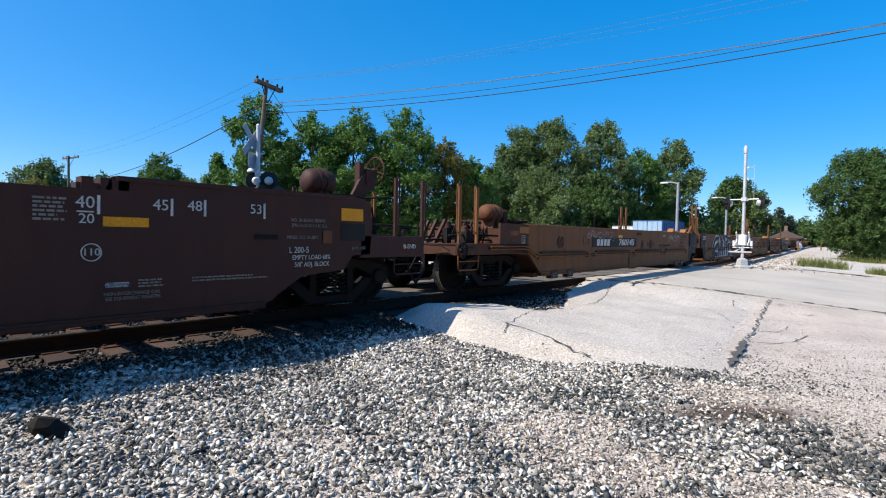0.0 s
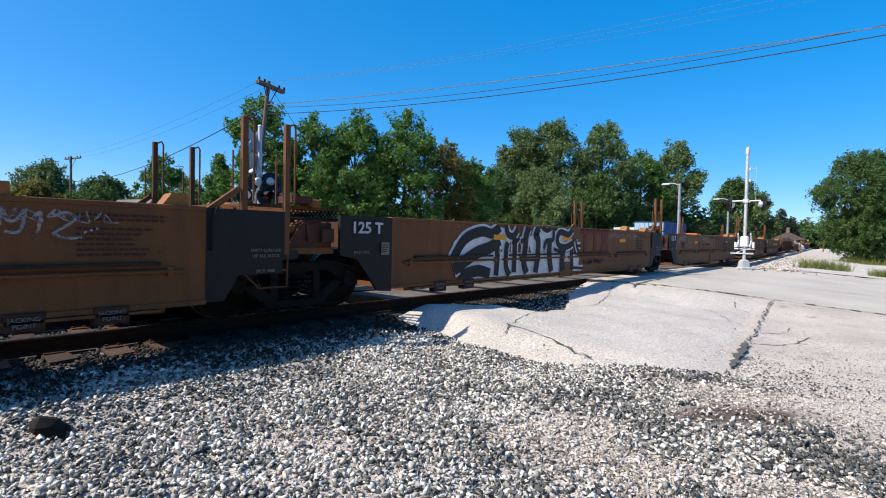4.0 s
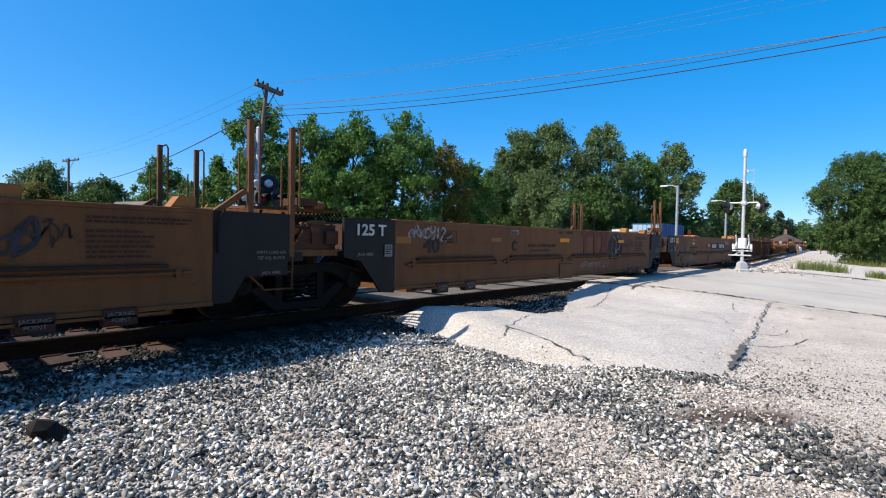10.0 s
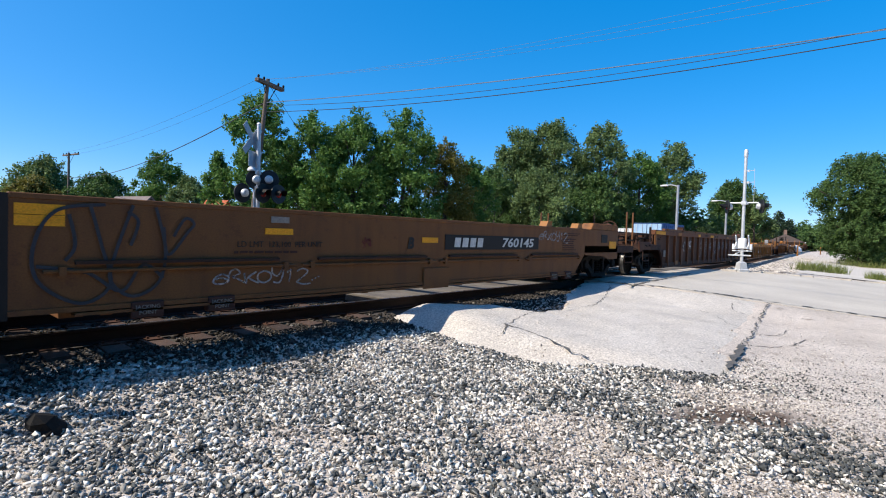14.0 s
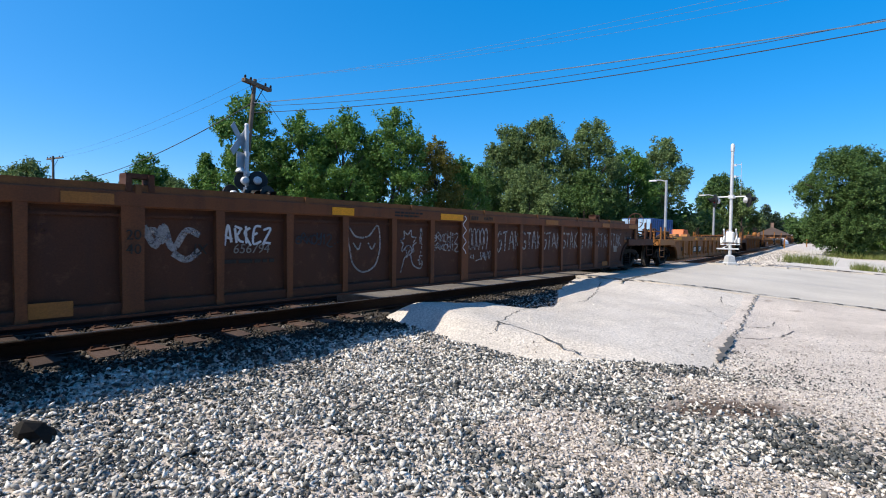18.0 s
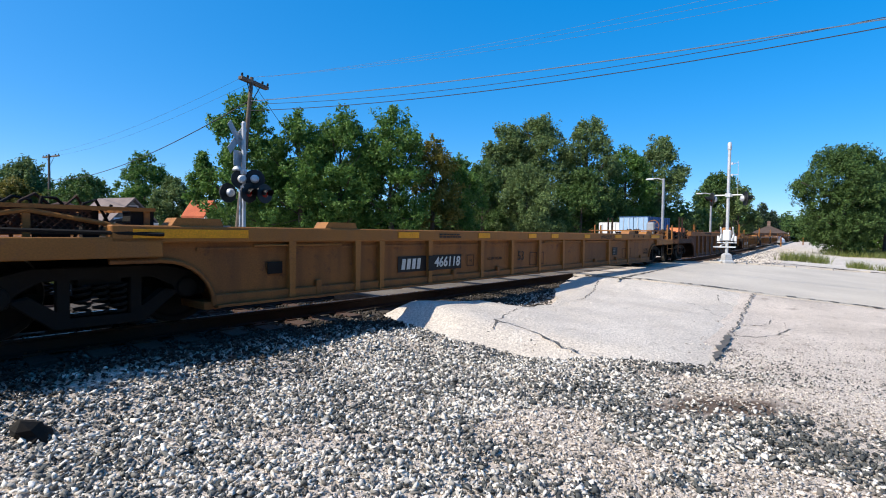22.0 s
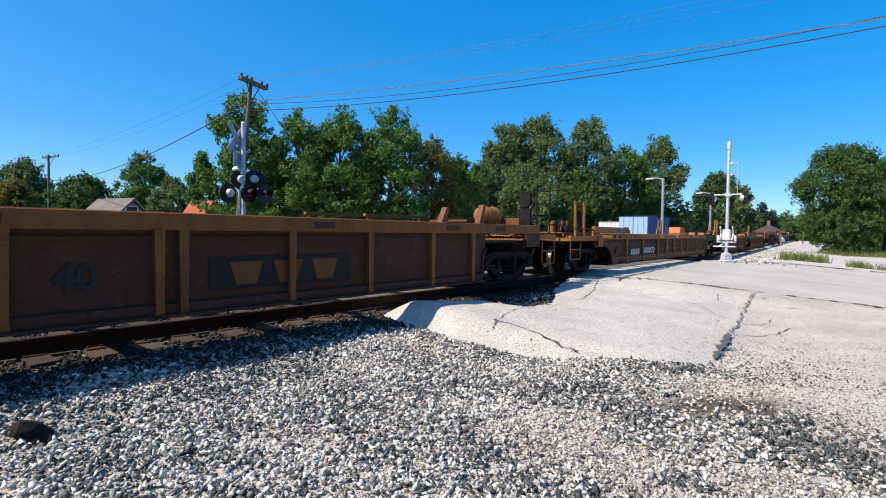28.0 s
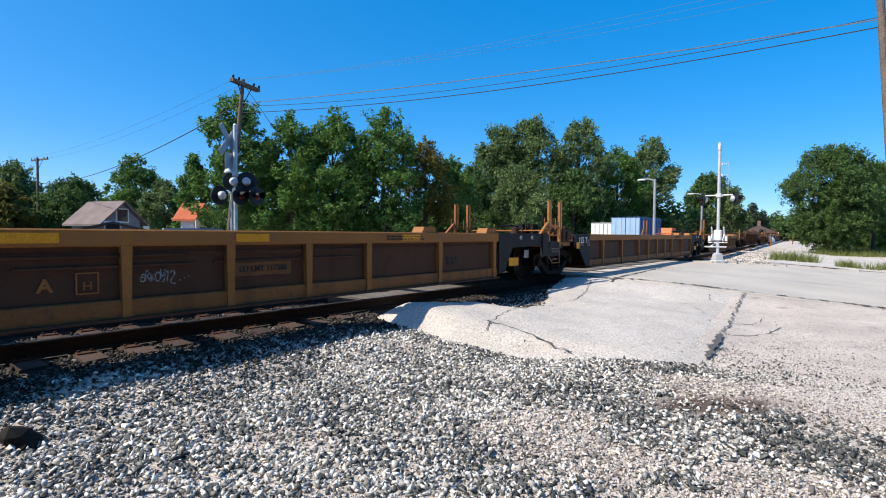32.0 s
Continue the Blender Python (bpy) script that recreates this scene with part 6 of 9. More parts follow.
def flow_tag(parent, x0, x1, z0, z1, material, y, w=0.03):
    """A sprayed signature of joined looping strokes, with dots at its ends."""
    n = len(FLOW)
    step = (x1 - x0) / n
    for k, line in enumerate(FLOW):
        bm = bmesh.new()
        stroke(bm, curl([(x0 + (k - 0.08 + a * 1.16) * step, z0 + b * (z1 - z0) * (0.88 + 0.12 * math.sin(k * 2.0))) for a, b in line]), w, y - 0.0005 * k)
        part("graffiti", bm, material, parent, "illegible sprayed graffiti signature")
    for k in range(3):
        bm = bmesh.new()
        box(bm, x1 + 0.05 + 0.05 * k, x1 + 0.05 + 0.05 * k + w, y, y + 0.003, z0 + 0.02 * k, z0 + 0.02 * k + w)
        part("graffiti_dot", bm, material, parent)


def box_outline(parent, name, x0, x1, z0, z1, y, material, w=0.008):
    bm = bmesh.new()
    for a, b, c, d in ((x0, x1, z0, z0 + w), (x0, x1, z1 - w, z1), (x0, x0 + w, z0 + w, z1 - w), (x1 - w, x1, z0 + w, z1 - w)):
        box(bm, a, b, y, y + 0.004, c, d)
    return part(name, bm, material, parent)


def scribble(parent, x0, x1, z0, z1, material, y, seed, w=0.03, lines=5, name="graffiti"):
    """Illegible sprayed handwriting that fills a patch."""
    rr = random.Random(seed)
    for k in range(lines):
        bm = bmesh.new()
        cx = x0 + (x1 - x0) * (k + 0.5) / lines
        half = (x1 - x0) / lines * 0.62
        pts = [(cx + rr.uniform(-half, half), rr.uniform(z0, z1)) for _ in range(rr.randint(4, 7))]
        stroke(bm, curl(pts), w * rr.uniform(0.7, 1.2), y - 0.0006 * k)
        part(name, bm, material, parent, "illegible sprayed graffiti scrawl")


def bars(parent, x0, x1, ztop, rows, h, pitch, material, y, seed, name="stencil"):
    """Lines of small stencilled writing, too worn to read, as bars."""
    rr = random.Random(seed)
    bm = bmesh.new()
    for k in range(rows):
        x = x0
        end = x0 + (x1 - x0) * rr.uniform(0.7, 1.0)
        while x < end:
            w = rr.uniform(1.2, 4.2) * h
            box(bm, x, min(x + w, end), y, y + 0.004, ztop - k * pitch - h, ztop - k * pitch)
            x += w + h * 0.7
    return tagged(part(name, bm, material, parent), kind="stuff")


def plate(parent, name, x0, x1, z0, z1, y, material, label="", depth=0.006):
    bm = bmesh.new()
    box(bm, x0, x1, y, y + depth, z0, z1)
    return part(name, bm, material, parent, label)


def mark_bars(parent, x, z, h, count, material, y, w=0.42, gap=0.2, slant=0.15):
    """A company's mark as plain slanted bars."""
    for k in range(count):
        a = x + k * h * (w + gap)
        bm = bmesh.new()
        prism(bm, [(a, z), (a + h * w, z), (a + h * (w + slant), z + h), (a + h * slant, z + h)], y, y + 0.004)
        part("company_mark", bm, material, parent, "painted bar of a company mark")


def number(parent, words, x, z, h, material, y=-SIDE - 0.014, slant=0.0, bold=0.0, name="number", width=1.0):
    return lettering(name, words, h * 1.38, material, parent, (x, y, z), "", slant, width, bold)


def unit(name, mid, half, label, near=True):
    u = base(name, None, label=label, category="railway car", group="well cars of the freight train")
    UNITS.append((u, mid, half))
    return u


def well_floor(parent, x0, x1, z, material):
    """What spans the well between the two sides: floor sheets and cross bearers."""
    bm = bmesh.new()
    for s in (-1, 1):
        box(bm, x0, x1, s * 1.42 - 0.12, s * 1.42 + 0.12 - (0.05 if s > 0 else 0), z, z + 0.03)
    k = max(3, round((x1 - x0) / 1.6))
    for i in range(k + 1):
        x = x0 + (x1 - x0) * i / k
        box(bm, x - 0.10, x + 0.10, -1.4, 1.4, z - 0.03, z + 0.06)
    part("well_floor", bm, material, parent)


def smooth_side(parent, x0, x1, zb, zt, material, ends, sign=-1):
    """A flat welded side: plate, top flange, bottom flange. ends: how far the lower corners are cut back."""
    y = sign * SIDE
    a, b = ends
    outline = [(x0, zt - 0.62 if a else zb), (x0, zt), (x1, zt), (x1, zt - 0.62 if b else zb), (x1 - b, zb), (x0 + a, zb)]
    if not b:
        outline = [(x0, zt - 0.62 if a else zb), (x0, zt), (x1, zt), (x1, zb), (x0 + a, zb)]
    if not a:
        outline = [(x0, zb)] + outline[1:-1] if b else [(x0, zb), (x0, zt), (x1, zt), (x1, zb)]
    bm = bmesh.new()
    prism(bm, outline, y, y - sign * 0.05)
    side = part("side", bm, material, parent)
    bm = bmesh.new()
    box(bm, x0, x1, min(y - sign * 0.11, y + sign * 0.012), max(y - sign * 0.11, y + sign * 0.012), zt - 0.045, zt + 0.012)
    bevelled(bm, 0.008)
    part("top_flange", bm, material, side)
    bm = bmesh.new()
    box(bm, x0 + a, x1 - b, min(y - sign * 0.14, y + sign * 0.02), max(y - sign * 0.14, y + sign * 0.02), zb - 0.02, zb + 0.03)
    part("bottom_flange", bm, material, side)
    return side


def ribbed_side(parent, x0, x1, cut0, cut1, zb, zt, chord, ribs, web, frame, wide=(), sign=-1, rib_w=0.085, web1=None, low=None, lip=0.3, sweep=0.6):
    """A framed side: deep top chord, bottom chord, web set back, upright ribs. cut0, cut1: where the web starts and ends below."""
    y = sign * SIDE
    inn = -sign
    zc = zt - chord
    bm = bmesh.new()
    w1 = web1 or x1
    za = zc - lip
    a0, a1 = max(x0, cut0 - sweep), min(w1, cut1 + sweep)
    arc0 = [(a0 + (cut0 - a0) * math.sin(t * math.pi / 16), za - (za - zb) * (1 - math.cos(t * math.pi / 16))) for t in range(9)]
    arc1 = [(a1 - (a1 - cut1) * math.sin(t * math.pi / 16), za - (za - zb) * (1 - math.cos(t * math.pi / 16))) for t in range(9)]
    if a0 > x0 + 0.01:
        arc0 = [(x0, za)] + arc0
    if a1 < w1 - 0.01:
        arc1 = [(w1, za)] + arc1
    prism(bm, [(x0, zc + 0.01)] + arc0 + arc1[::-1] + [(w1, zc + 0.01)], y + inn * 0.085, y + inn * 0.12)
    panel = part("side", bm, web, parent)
    bm = bmesh.new()
    box(bm, x0, x1, min(y, y + inn * 0.16), max(y, y + inn * 0.16), zc, zt)
    bevelled(bm, 0.014)
    part("top_chord", bm, frame, parent)
    bm = bmesh.new()
    box(bm, cut0, cut1, min(y + inn * 0.03, y + inn * 0.16), max(y + inn * 0.03, y + inn * 0.16), zb - 0.03, zb + (0.2 if low else 0.13))
    bevelled(bm, 0.012)
    part("bottom_chord", bm, low or web, parent)
    bm = bmesh.new()
    box(bm, cut0 - 0.2, cut1 + 0.2, min(y + inn * 0.06, y + inn * 0.1), max(y + inn * 0.06, y + inn * 0.1), zc - 0.10, zc - 0.065)
    part("side_seam", bm, web, panel)
    for arc in (arc0, arc1):
        bm = bmesh.new()
        stroke_pts = [(x, y + inn * 0.06, z) for x, z in arc]
        tube(bm, stroke_pts, 0.03, 6)
        part("arch_flange", bm, web, panel)
    for x in ribs:
        w = rib_w if x not in wide else rib_w * 2.4
        bm = bmesh.new()
        prism(bm, [(x - w / 2 - 0.012, zc + 0.01), (x + w / 2 + 0.012, zc + 0.01), (x + w / 2, zb + 0.10), (x + w / 2 + 0.01, zb - 0.01), (x - w / 2 - 0.01, zb - 0.01), (x - w / 2, zb + 0.10)], y + inn * 0.005, y + inn * 0.09)
        part("rib", bm, frame, panel)
    return panel


def handrail(parent, x, y, z0, z1, d, material, width=0.08, post=True):
    """A flat upright with a bent grab iron beside it."""
    bm = bmesh.new()
    if post:
        box(bm, x - 0.028, x + 0.028, y - 0.022, y + 0.022, z0, z1)
    tube(bm, [(x, y, z1 - 0.02), (x + d * 0.04, y, z1 + 0.012), (x + d * width * 0.8, y, z1 + 0.012), (x + d * width, y, z1 - 0.03), (x + d * width, y, z0 + (z1 - z0) * 0.36), (x + d * width * 0.8, y, z0 + (z1 - z0) * 0.33), (x, y, z0 + (z1 - z0) * 0.33)], 0.013, 6)
    return part("handrail", bm, material, parent)


def stirrup(parent, x0, x1, y, z0, z1, material):
    bm = bmesh.new()
    tube(bm, [(x0, y, z1), (x0, y, z0 + 0.04), (x0 + 0.04, y, z0), (x1 - 0.04, y, z0), (x1, y, z0 + 0.04), (x1, y, z1)], 0.014, 6)
    tube(bm, [(x0, y, (z0 + z1) / 2), (x1, y, (z0 + z1) / 2)], 0.012, 6)
    return part("step", bm, material, parent)


def grating(parent, x0, x1, y0, y1, z, material):
    """A walkway of crossed bars in an edge frame."""
    bm = bmesh.new()
    for yy in (y0, y1 - 0.02):
        box(bm, x0, x1, yy, yy + 0.02, z - 0.04, z)
    for k in range(max(2, int((x1 - x0) / 0.09)) + 1):
        x = x0 + (x1 - x0 - 0.02) * k / max(2, int((x1 - x0) / 0.09))
        box(bm, x, x + 0.02, y0, y1, z - 0.03, z - 0.004)
    for k in range(1, 4):
        yy = y0 + (y1 - y0) * k / 4
        box(bm, x0, x1, yy, yy + 0.012, z - 0.03, z - 0.006)
    return tagged(part("walkway", bm, material, parent), kind="stuff")


def reservoir(parent, x0, x1, y, z, r, material, label="rounded steel air reservoir"):
    bm = bmesh.new()
    lathe(bm, [(0.02, x0), (r * 0.6, x0 + 0.02), (r * 0.9, x0 + 0.07), (r, x0 + 0.15), (r, x1 - 0.15), (r * 0.9, x1 - 0.07), (r * 0.6, x1 - 0.02), (0.02, x1)], (0, y, z), "x", 18)
    for x in (x0 + 0.22, x1 - 0.22):
        lathe(bm, [(r + 0.001, x - 0.03), (r + 0.014, x - 0.03), (r + 0.014, x + 0.03), (r + 0.001, x + 0.03)], (0, y, z), "x", 18)
        box(bm, x - 0.04, x + 0.04, y - r * 0.8, y + r * 0.8, z - r - 0.14, z - r * 0.6)
    return part("air_reservoir", bm, material, parent, label, smooth_angle=40)


def brake_wheel(parent, x, y, z, r, material, facing="x", disc=0.0):
    """A spoked wheel: rim with hub and spokes as its parts, and a round gear case behind it where disc is given."""
    def at_(a, b):
        return (x, y + a, z + b) if facing == "x" else (x + a, y, z + b)
    bm = bmesh.new()
    tube(bm, [at_(r * math.cos(2 * math.pi * k / 24), r * math.sin(2 * math.pi * k / 24)) for k in range(25)], 0.016, 6)
    wheel = part("brake_wheel", bm, material, parent, "spoked hand-brake wheel")
    for k in range(6):
        t = 2 * math.pi * k / 6 + 0.3
        bm = bmesh.new()
        rod(bm, at_(0, 0), at_(r * math.cos(t), r * math.sin(t)), 0.011, 5)
        part("spoke", bm, material, wheel)
    bm = bmesh.new()
    d = Vector((0.05, 0, 0)) if facing == "x" else Vector((0, 0.05, 0))
    rod(bm, Vector((x, y, z)) - d, Vector((x, y, z)) + d, 0.05, 10)
    part("hub", bm, material, wheel)
    if disc:
        bm = bmesh.new()
        lathe(bm, [(0.03, -0.16), (disc * 0.9, -0.15), (disc, -0.12), (disc, -0.07), (disc * 0.85, -0.045), (disc * 0.4, -0.04), (0.05, -0.03)], (x, y, z), facing, 24)
        part("gear_case", bm, material, wheel, "round cast gear case", smooth_angle=35)
    return wheel


def valve_gear(parent, x, y, z, k, material):
    """A cast control valve with its flanges, bolts and bent pipes; k scales it."""
    bm = bmesh.new()
    box(bm, x - 0.16 * k, x + 0.14 * k, y - 0.12 * k, y + 0.14 * k, z, z + 0.26 * k)
    bevelled(bm, 0.03 * k)
    body = part("control_valve", bm, material, parent, "rusty cast control valve")
    for a, b, r, h in ((-0.26, 0.02, 0.10, 0.20), (0.24, 0.0, 0.12, 0.16)):
        bm = bmesh.new()
        lathe(bm, [(r * 0.3 * k, -0.02), (r * k, 0.0), (r * k, h * k), (r * 0.8 * k, (h + 0.03) * k), (r * 0.8 * k, (h + 0.09) * k), (r * 0.2 * k, (h + 0.12) * k)], (x + a * k, y + b * k, z + 0.02), "z", 14)
        part("valve_dome", bm, material, body, smooth_angle=35)
    for m in range(5):
        a = -0.3 + 0.15 * m
        bm = bmesh.new()
        tube(bm, [(x + a * k, y - 0.08 * k, z - 0.16), (x + a * k, y - 0.16 * k, z + 0.10 * k), (x + (a + 0.05) * k, y - 0.18 * k, z + (0.24 + 0.04 * (m % 3)) * k), (x + (a + 0.16) * k, y - 0.12 * k, z + (0.32 + 0.03 * (m % 2)) * k), (x + (a + 0.30) * k, y - 0.02, z + (0.30 - 0.05 * m % 3) * k), (x + (a + 0.36) * k, y + 0.1, z + 0.05)], 0.017, 6)
        part("air_pipe", bm, material if m % 2 else "iron", body)
    bm = bmesh.new()
    for m in range(4):
        rod(bm, (x - 0.12 * k + 0.075 * k * m, y - 0.125 * k, z + 0.08 * k), (x - 0.12 * k + 0.075 * k * m, y - 0.15 * k, z + 0.08 * k), 0.02, 6)
    tagged(part("bolts", bm, "iron", body), kind="stuff")
    return body


def mesh_screen(parent, x0, x1, y, z0, z1, material):
    """An upright safety screen of crossed flat bars in a frame."""
    bm = bmesh.new()
    h = z1 - z0
    x = x0 - h
    while x < x1:
        for s in (1, -1):
            a, b = (x, z0) if s > 0 else (x, z1)
            c, d = (x + h, z1) if s > 0 else (x + h, z0)
            if a < x0:
                b += (d - b) * (x0 - a) / (c - a)
                a = x0
            if c > x1:
                d = b + (d - b) * (x1 - a) / (c - a)
                c = x1
            if c - a > 0.01:
                rod(bm, (a, y, b), (c, y, d), 0.009, 4)
        x += 0.065
    for z in (z0, z1):
        box(bm, x0, x1, y - 0.012, y + 0.012, z - 0.015, z + 0.015)
    return tagged(part("safety_screen", bm, material, parent), kind="stuff")


def rigging(parent, x0, x1, z, material, seed):
    """Pipes, rods and valves lying over the truck."""
    rr = random.Random(seed)
    bm = bmesh.new()
    for k in range(5):
        y = -1.25 + 0.6 * k + rr.uniform(-0.1, 0.1)
        h = z + rr.uniform(-0.05, 0.22)
        tube(bm, [(x0, y, h), (x0 + (x1 - x0) * 0.4, y + rr.uniform(-0.2, 0.2), h + rr.uniform(-0.05, 0.08)), (x1, y + rr.uniform(-0.25, 0.25), h)], 0.022, 6)
    for k in range(5):
        x, y = rr.uniform(x0 + 0.1, x1 - 0.1), rr.uniform(-1.2, 0.6)
        w = rr.uniform(0.06, 0.14)
        box(bm, x - w, x + w, y - w, y + w, z - 0.08, z + rr.uniform(0.08, 0.3))
    for k in range(3):
        x, y = rr.uniform(x0 + 0.1, x1 - 0.1), rr.uniform(-1.2, 0.2)
        rod(bm, (x, y, z - 0.1), (x + rr.uniform(-0.3, 0.3), y, z + 0.35), 0.02, 6)
    return part("brake_rigging", bm, material, parent)


def hose(parent, pts, r=0.02, name="air_hose"):
    bm = bmesh.new()
    q = []
    for a, b in zip(curl([(p[0], p[2]) for p in pts], 5), curl([(p[1], p[2]) for p in pts], 5)):
        q.append((a[0], b[0], a[1]))
    tube(bm, q, r, 6)
    return part(name, bm, "iron", parent)


def coupler_end(parent, xe, d, zdeck, material, walk_z=None, post_h=1.9, posts=(), tank=None, wheel=None, deep=0.24, stem=0.75, truck_x=None, seed=0, frame=None, deck0=None, rail_low=0.50):
    """The end of a car beyond its side: platform with sills, draft gear, coupler, steps, grab irons. xe: outer edge of the platform; d: outward direction."""
    frame = frame or material
    x_in = deck0 if deck0 is not None else xe - d * 1.7
    lo, hi = min(x_in, xe), max(x_in, xe)
    bm = bmesh.new()
    box(bm, lo, hi, -SIDE + 0.065, SIDE - 0.065, zdeck - 0.05, zdeck - 0.02)
    plat = part("end_platform", bm, material, parent)
    for s in (-1, 1):
        bm = bmesh.new()
        box(bm, lo, hi, s * SIDE - (0.0 if s < 0 else 0.06), s * SIDE + (0.06 if s < 0 else 0.0), zdeck - deep, zdeck)
        bevelled(bm, 0.01)
        part("side_sill", bm, material, plat)
    bm = bmesh.new()
    box(bm, min(xe, xe - d * 0.10), max(xe, xe - d * 0.10), -SIDE + 0.062, SIDE - 0.062, zdeck - deep, zdeck - 0.003)
    part("end_beam", bm, material, plat)
    bm = bmesh.new()
    box(bm, min(lo, xe + d * 0.12), max(hi, xe + d * 0.12), -0.22, 0.22, 0.62, 0.95)
    part("centre_sill", bm, "iron", plat)
    bm = bmesh.new()
    xk = xe + d * stem
    box(bm, min(xe, xk - d * 0.12), max(xe, xk - d * 0.12), -0.08, 0.08, 0.72, 0.88)
    prism(bm, [(xk - d * 0.22, 0.66), (xk + d * 0.02, 0.66), (xk + d * 0.06, 0.72), (xk + d * 0.06, 0.90), (xk + d * 0.02, 0.95), (xk - d * 0.22, 0.95)], -0.17 if d > 0 else -0.02, 0.02 if d > 0 else 0.17)
    tube(bm, [(xe + d * 0.05, -0.1, 0.85), (xe + d * 0.2, -0.5, 0.98), (xe + d * 0.12, -1.2, 0.95), (xe + d * 0.1, -1.38, 0.86)], 0.015, 6)
    part("coupler", bm, "iron", plat, "knuckle coupler with its uncoupling lever")
    hose(plat, [(xe, -0.45, 0.75), (xe + d * 0.2, -0.42, 0.45), (xe + d * 0.5, -0.3, 0.32), (xe + d * 0.78, -0.12, 0.42), (xe + d * 0.85, -0.05, 0.60)])
    for x in posts:
        handrail(parent, x, -SIDE + 0.03, zdeck - deep, post_h, d, frame)
        handrail(parent, x, SIDE - 0.03, zdeck - deep, post_h, d, frame)
    sx = xe - d * 0.02
    for s in (-1, 1):
        stirrup(parent, min(sx, sx - d * 0.62), max(sx, sx - d * 0.62), s * (SIDE - 0.02), rail_low, zdeck - deep + 0.05, frame)
    if walk_z:
        grating(parent, lo - 0.1, hi, -1.3, 1.1, walk_z, frame)
        for x in (lo + 0.08, (lo + hi) / 2, hi - 0.08):
            for y in (-1.25, 1.05):
                bm = bmesh.new()
                box(bm, x - 0.03, x + 0.03, y - 0.03, y + 0.03, zdeck - 0.05, walk_z - 0.03)
                part("walkway_post", bm, frame, parent)
        bm = bmesh.new()
        for y in (-1.28,):
            tube(bm, [(lo, y, zdeck + 0.02), ((lo + hi) / 2, y, walk_z - 0.06), (hi, y, zdeck + 0.05)], 0.025, 6)
        part("walkway_bracket", bm, frame, parent)
    if tank:
        reservoir(parent, *tank)
    if wheel:
        brake_wheel(parent, *wheel)
    rigging(plat, lo, hi, zdeck + 0.05, "iron", seed)
    return plat


# ---- car A: maroon single well car ----
def car_maroon():
    mid, half = -4.85, 9.35
    u = unit("well_car", mid, half, "dark maroon empty container well car with white stencilled marks")
    L = lambda v: v - mid
    truck(u, -half, False)
    truck(u, half, True, 0.17)
    for s in (-1, 1):
        y = s * SIDE
        bm = bmesh.new()
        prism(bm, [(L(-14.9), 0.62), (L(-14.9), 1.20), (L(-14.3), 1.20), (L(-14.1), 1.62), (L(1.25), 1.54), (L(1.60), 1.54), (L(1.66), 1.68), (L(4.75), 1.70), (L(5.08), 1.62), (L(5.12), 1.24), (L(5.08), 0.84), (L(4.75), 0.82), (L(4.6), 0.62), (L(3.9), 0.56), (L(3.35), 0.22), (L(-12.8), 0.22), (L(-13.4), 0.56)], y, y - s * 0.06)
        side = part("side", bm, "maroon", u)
        bm = bmesh.new()
        box(bm, L(-12.8), L(3.35), min(y - s * 0.12, y + s * 0.025), max(y - s * 0.12, y + s * 0.025), 0.18, 0.26)
        box(bm, L(1.7), L(4.7), min(y - s * 0.12, y + s * 0.02), max(y - s * 0.12, y + s * 0.02), 1.64, 1.69)
        part("side_flange", bm, "maroon", side)
        bm = bmesh.new()
        for k in range(3):
            box(bm, L(1.4 + 0.16 * k), L(1.5 + 0.16 * k), min(y, y - s * 0.2), max(y, y - s * 0.2), 1.54, 1.66)
        box(bm, L(1.36), L(1.86), min(y - s * 0.02, y - s * 0.2), max(y - s * 0.02, y - s * 0.2), 1.53, 1.60)
        part("container_guide", bm, "maroon", side)
    well_floor(u, L(-12.7), L(3.3), 0.2, "maroon")
    bm = bmesh.new()
    prism(bm, [(L(3.4), 0.3), (L(4.4), 1.2), (L(4.4), 1.1), (L(3.5), 0.25)], -1.42, 1.42)
    part("end_slope", bm, "maroon", u)
    coupler_end(u, L(6.25), 1, 1.12, "maroon", None, 2.05, (L(5.63), L(6.25)), None, None, 0.34, 0.62, seed=3, deck0=L(4.9))
    coupler_end(u, L(-16.2), -1, 1.12, "maroon", None, 2.05, (L(-15.6), L(-16.2)), None, None, 0.34, 0.62, seed=4, deck0=L(-14.8))
    reservoir(u, L(4.28), L(4.82), -0.9, 1.91, 0.20, "maroon")
    number(u, "B-END", L(5.87), 0.95, 0.07, "white_paint", -SIDE - 0.066, name="stencil")
    valve_gear(u, L(5.0), -0.9, 1.22, 1.1, "maroon")
    bm = bmesh.new()
    tube(bm, [(L(4.6), -1.0, 1.72), (L(5.0), -1.05, 1.75), (L(5.3), -1.1, 1.72), (L(5.62), -1.3, 1.74)], 0.016, 6)
    part("air_pipe", bm, "iron", u)
    bm = bmesh.new()
    tube(bm, [(L(6.1), -1.2, 1.0), (L(6.2), -1.2, 0.55), (L(6.5), -1.1, 0.28), (L(6.8), -1.0, 0.5), (L(6.86), -0.95, 0.78)], 0.024, 6)
    part("air_hose", bm, "iron", u)
    bm = bmesh.new()
    prism(bm, [(L(4.45), 1.25), (L(4.62), 1.70), (L(5.1), 1.72), (L(5.34), 2.12), (L(5.62), 2.16), (L(5.58), 1.9), (L(5.3), 1.7), (L(5.35), 1.3)], -1.0, -0.94)
    prism(bm, [(L(4.35), 1.25), (L(4.5), 1.60), (L(4.9), 1.60), (L(5.0), 1.25)], -1.30, -1.0)
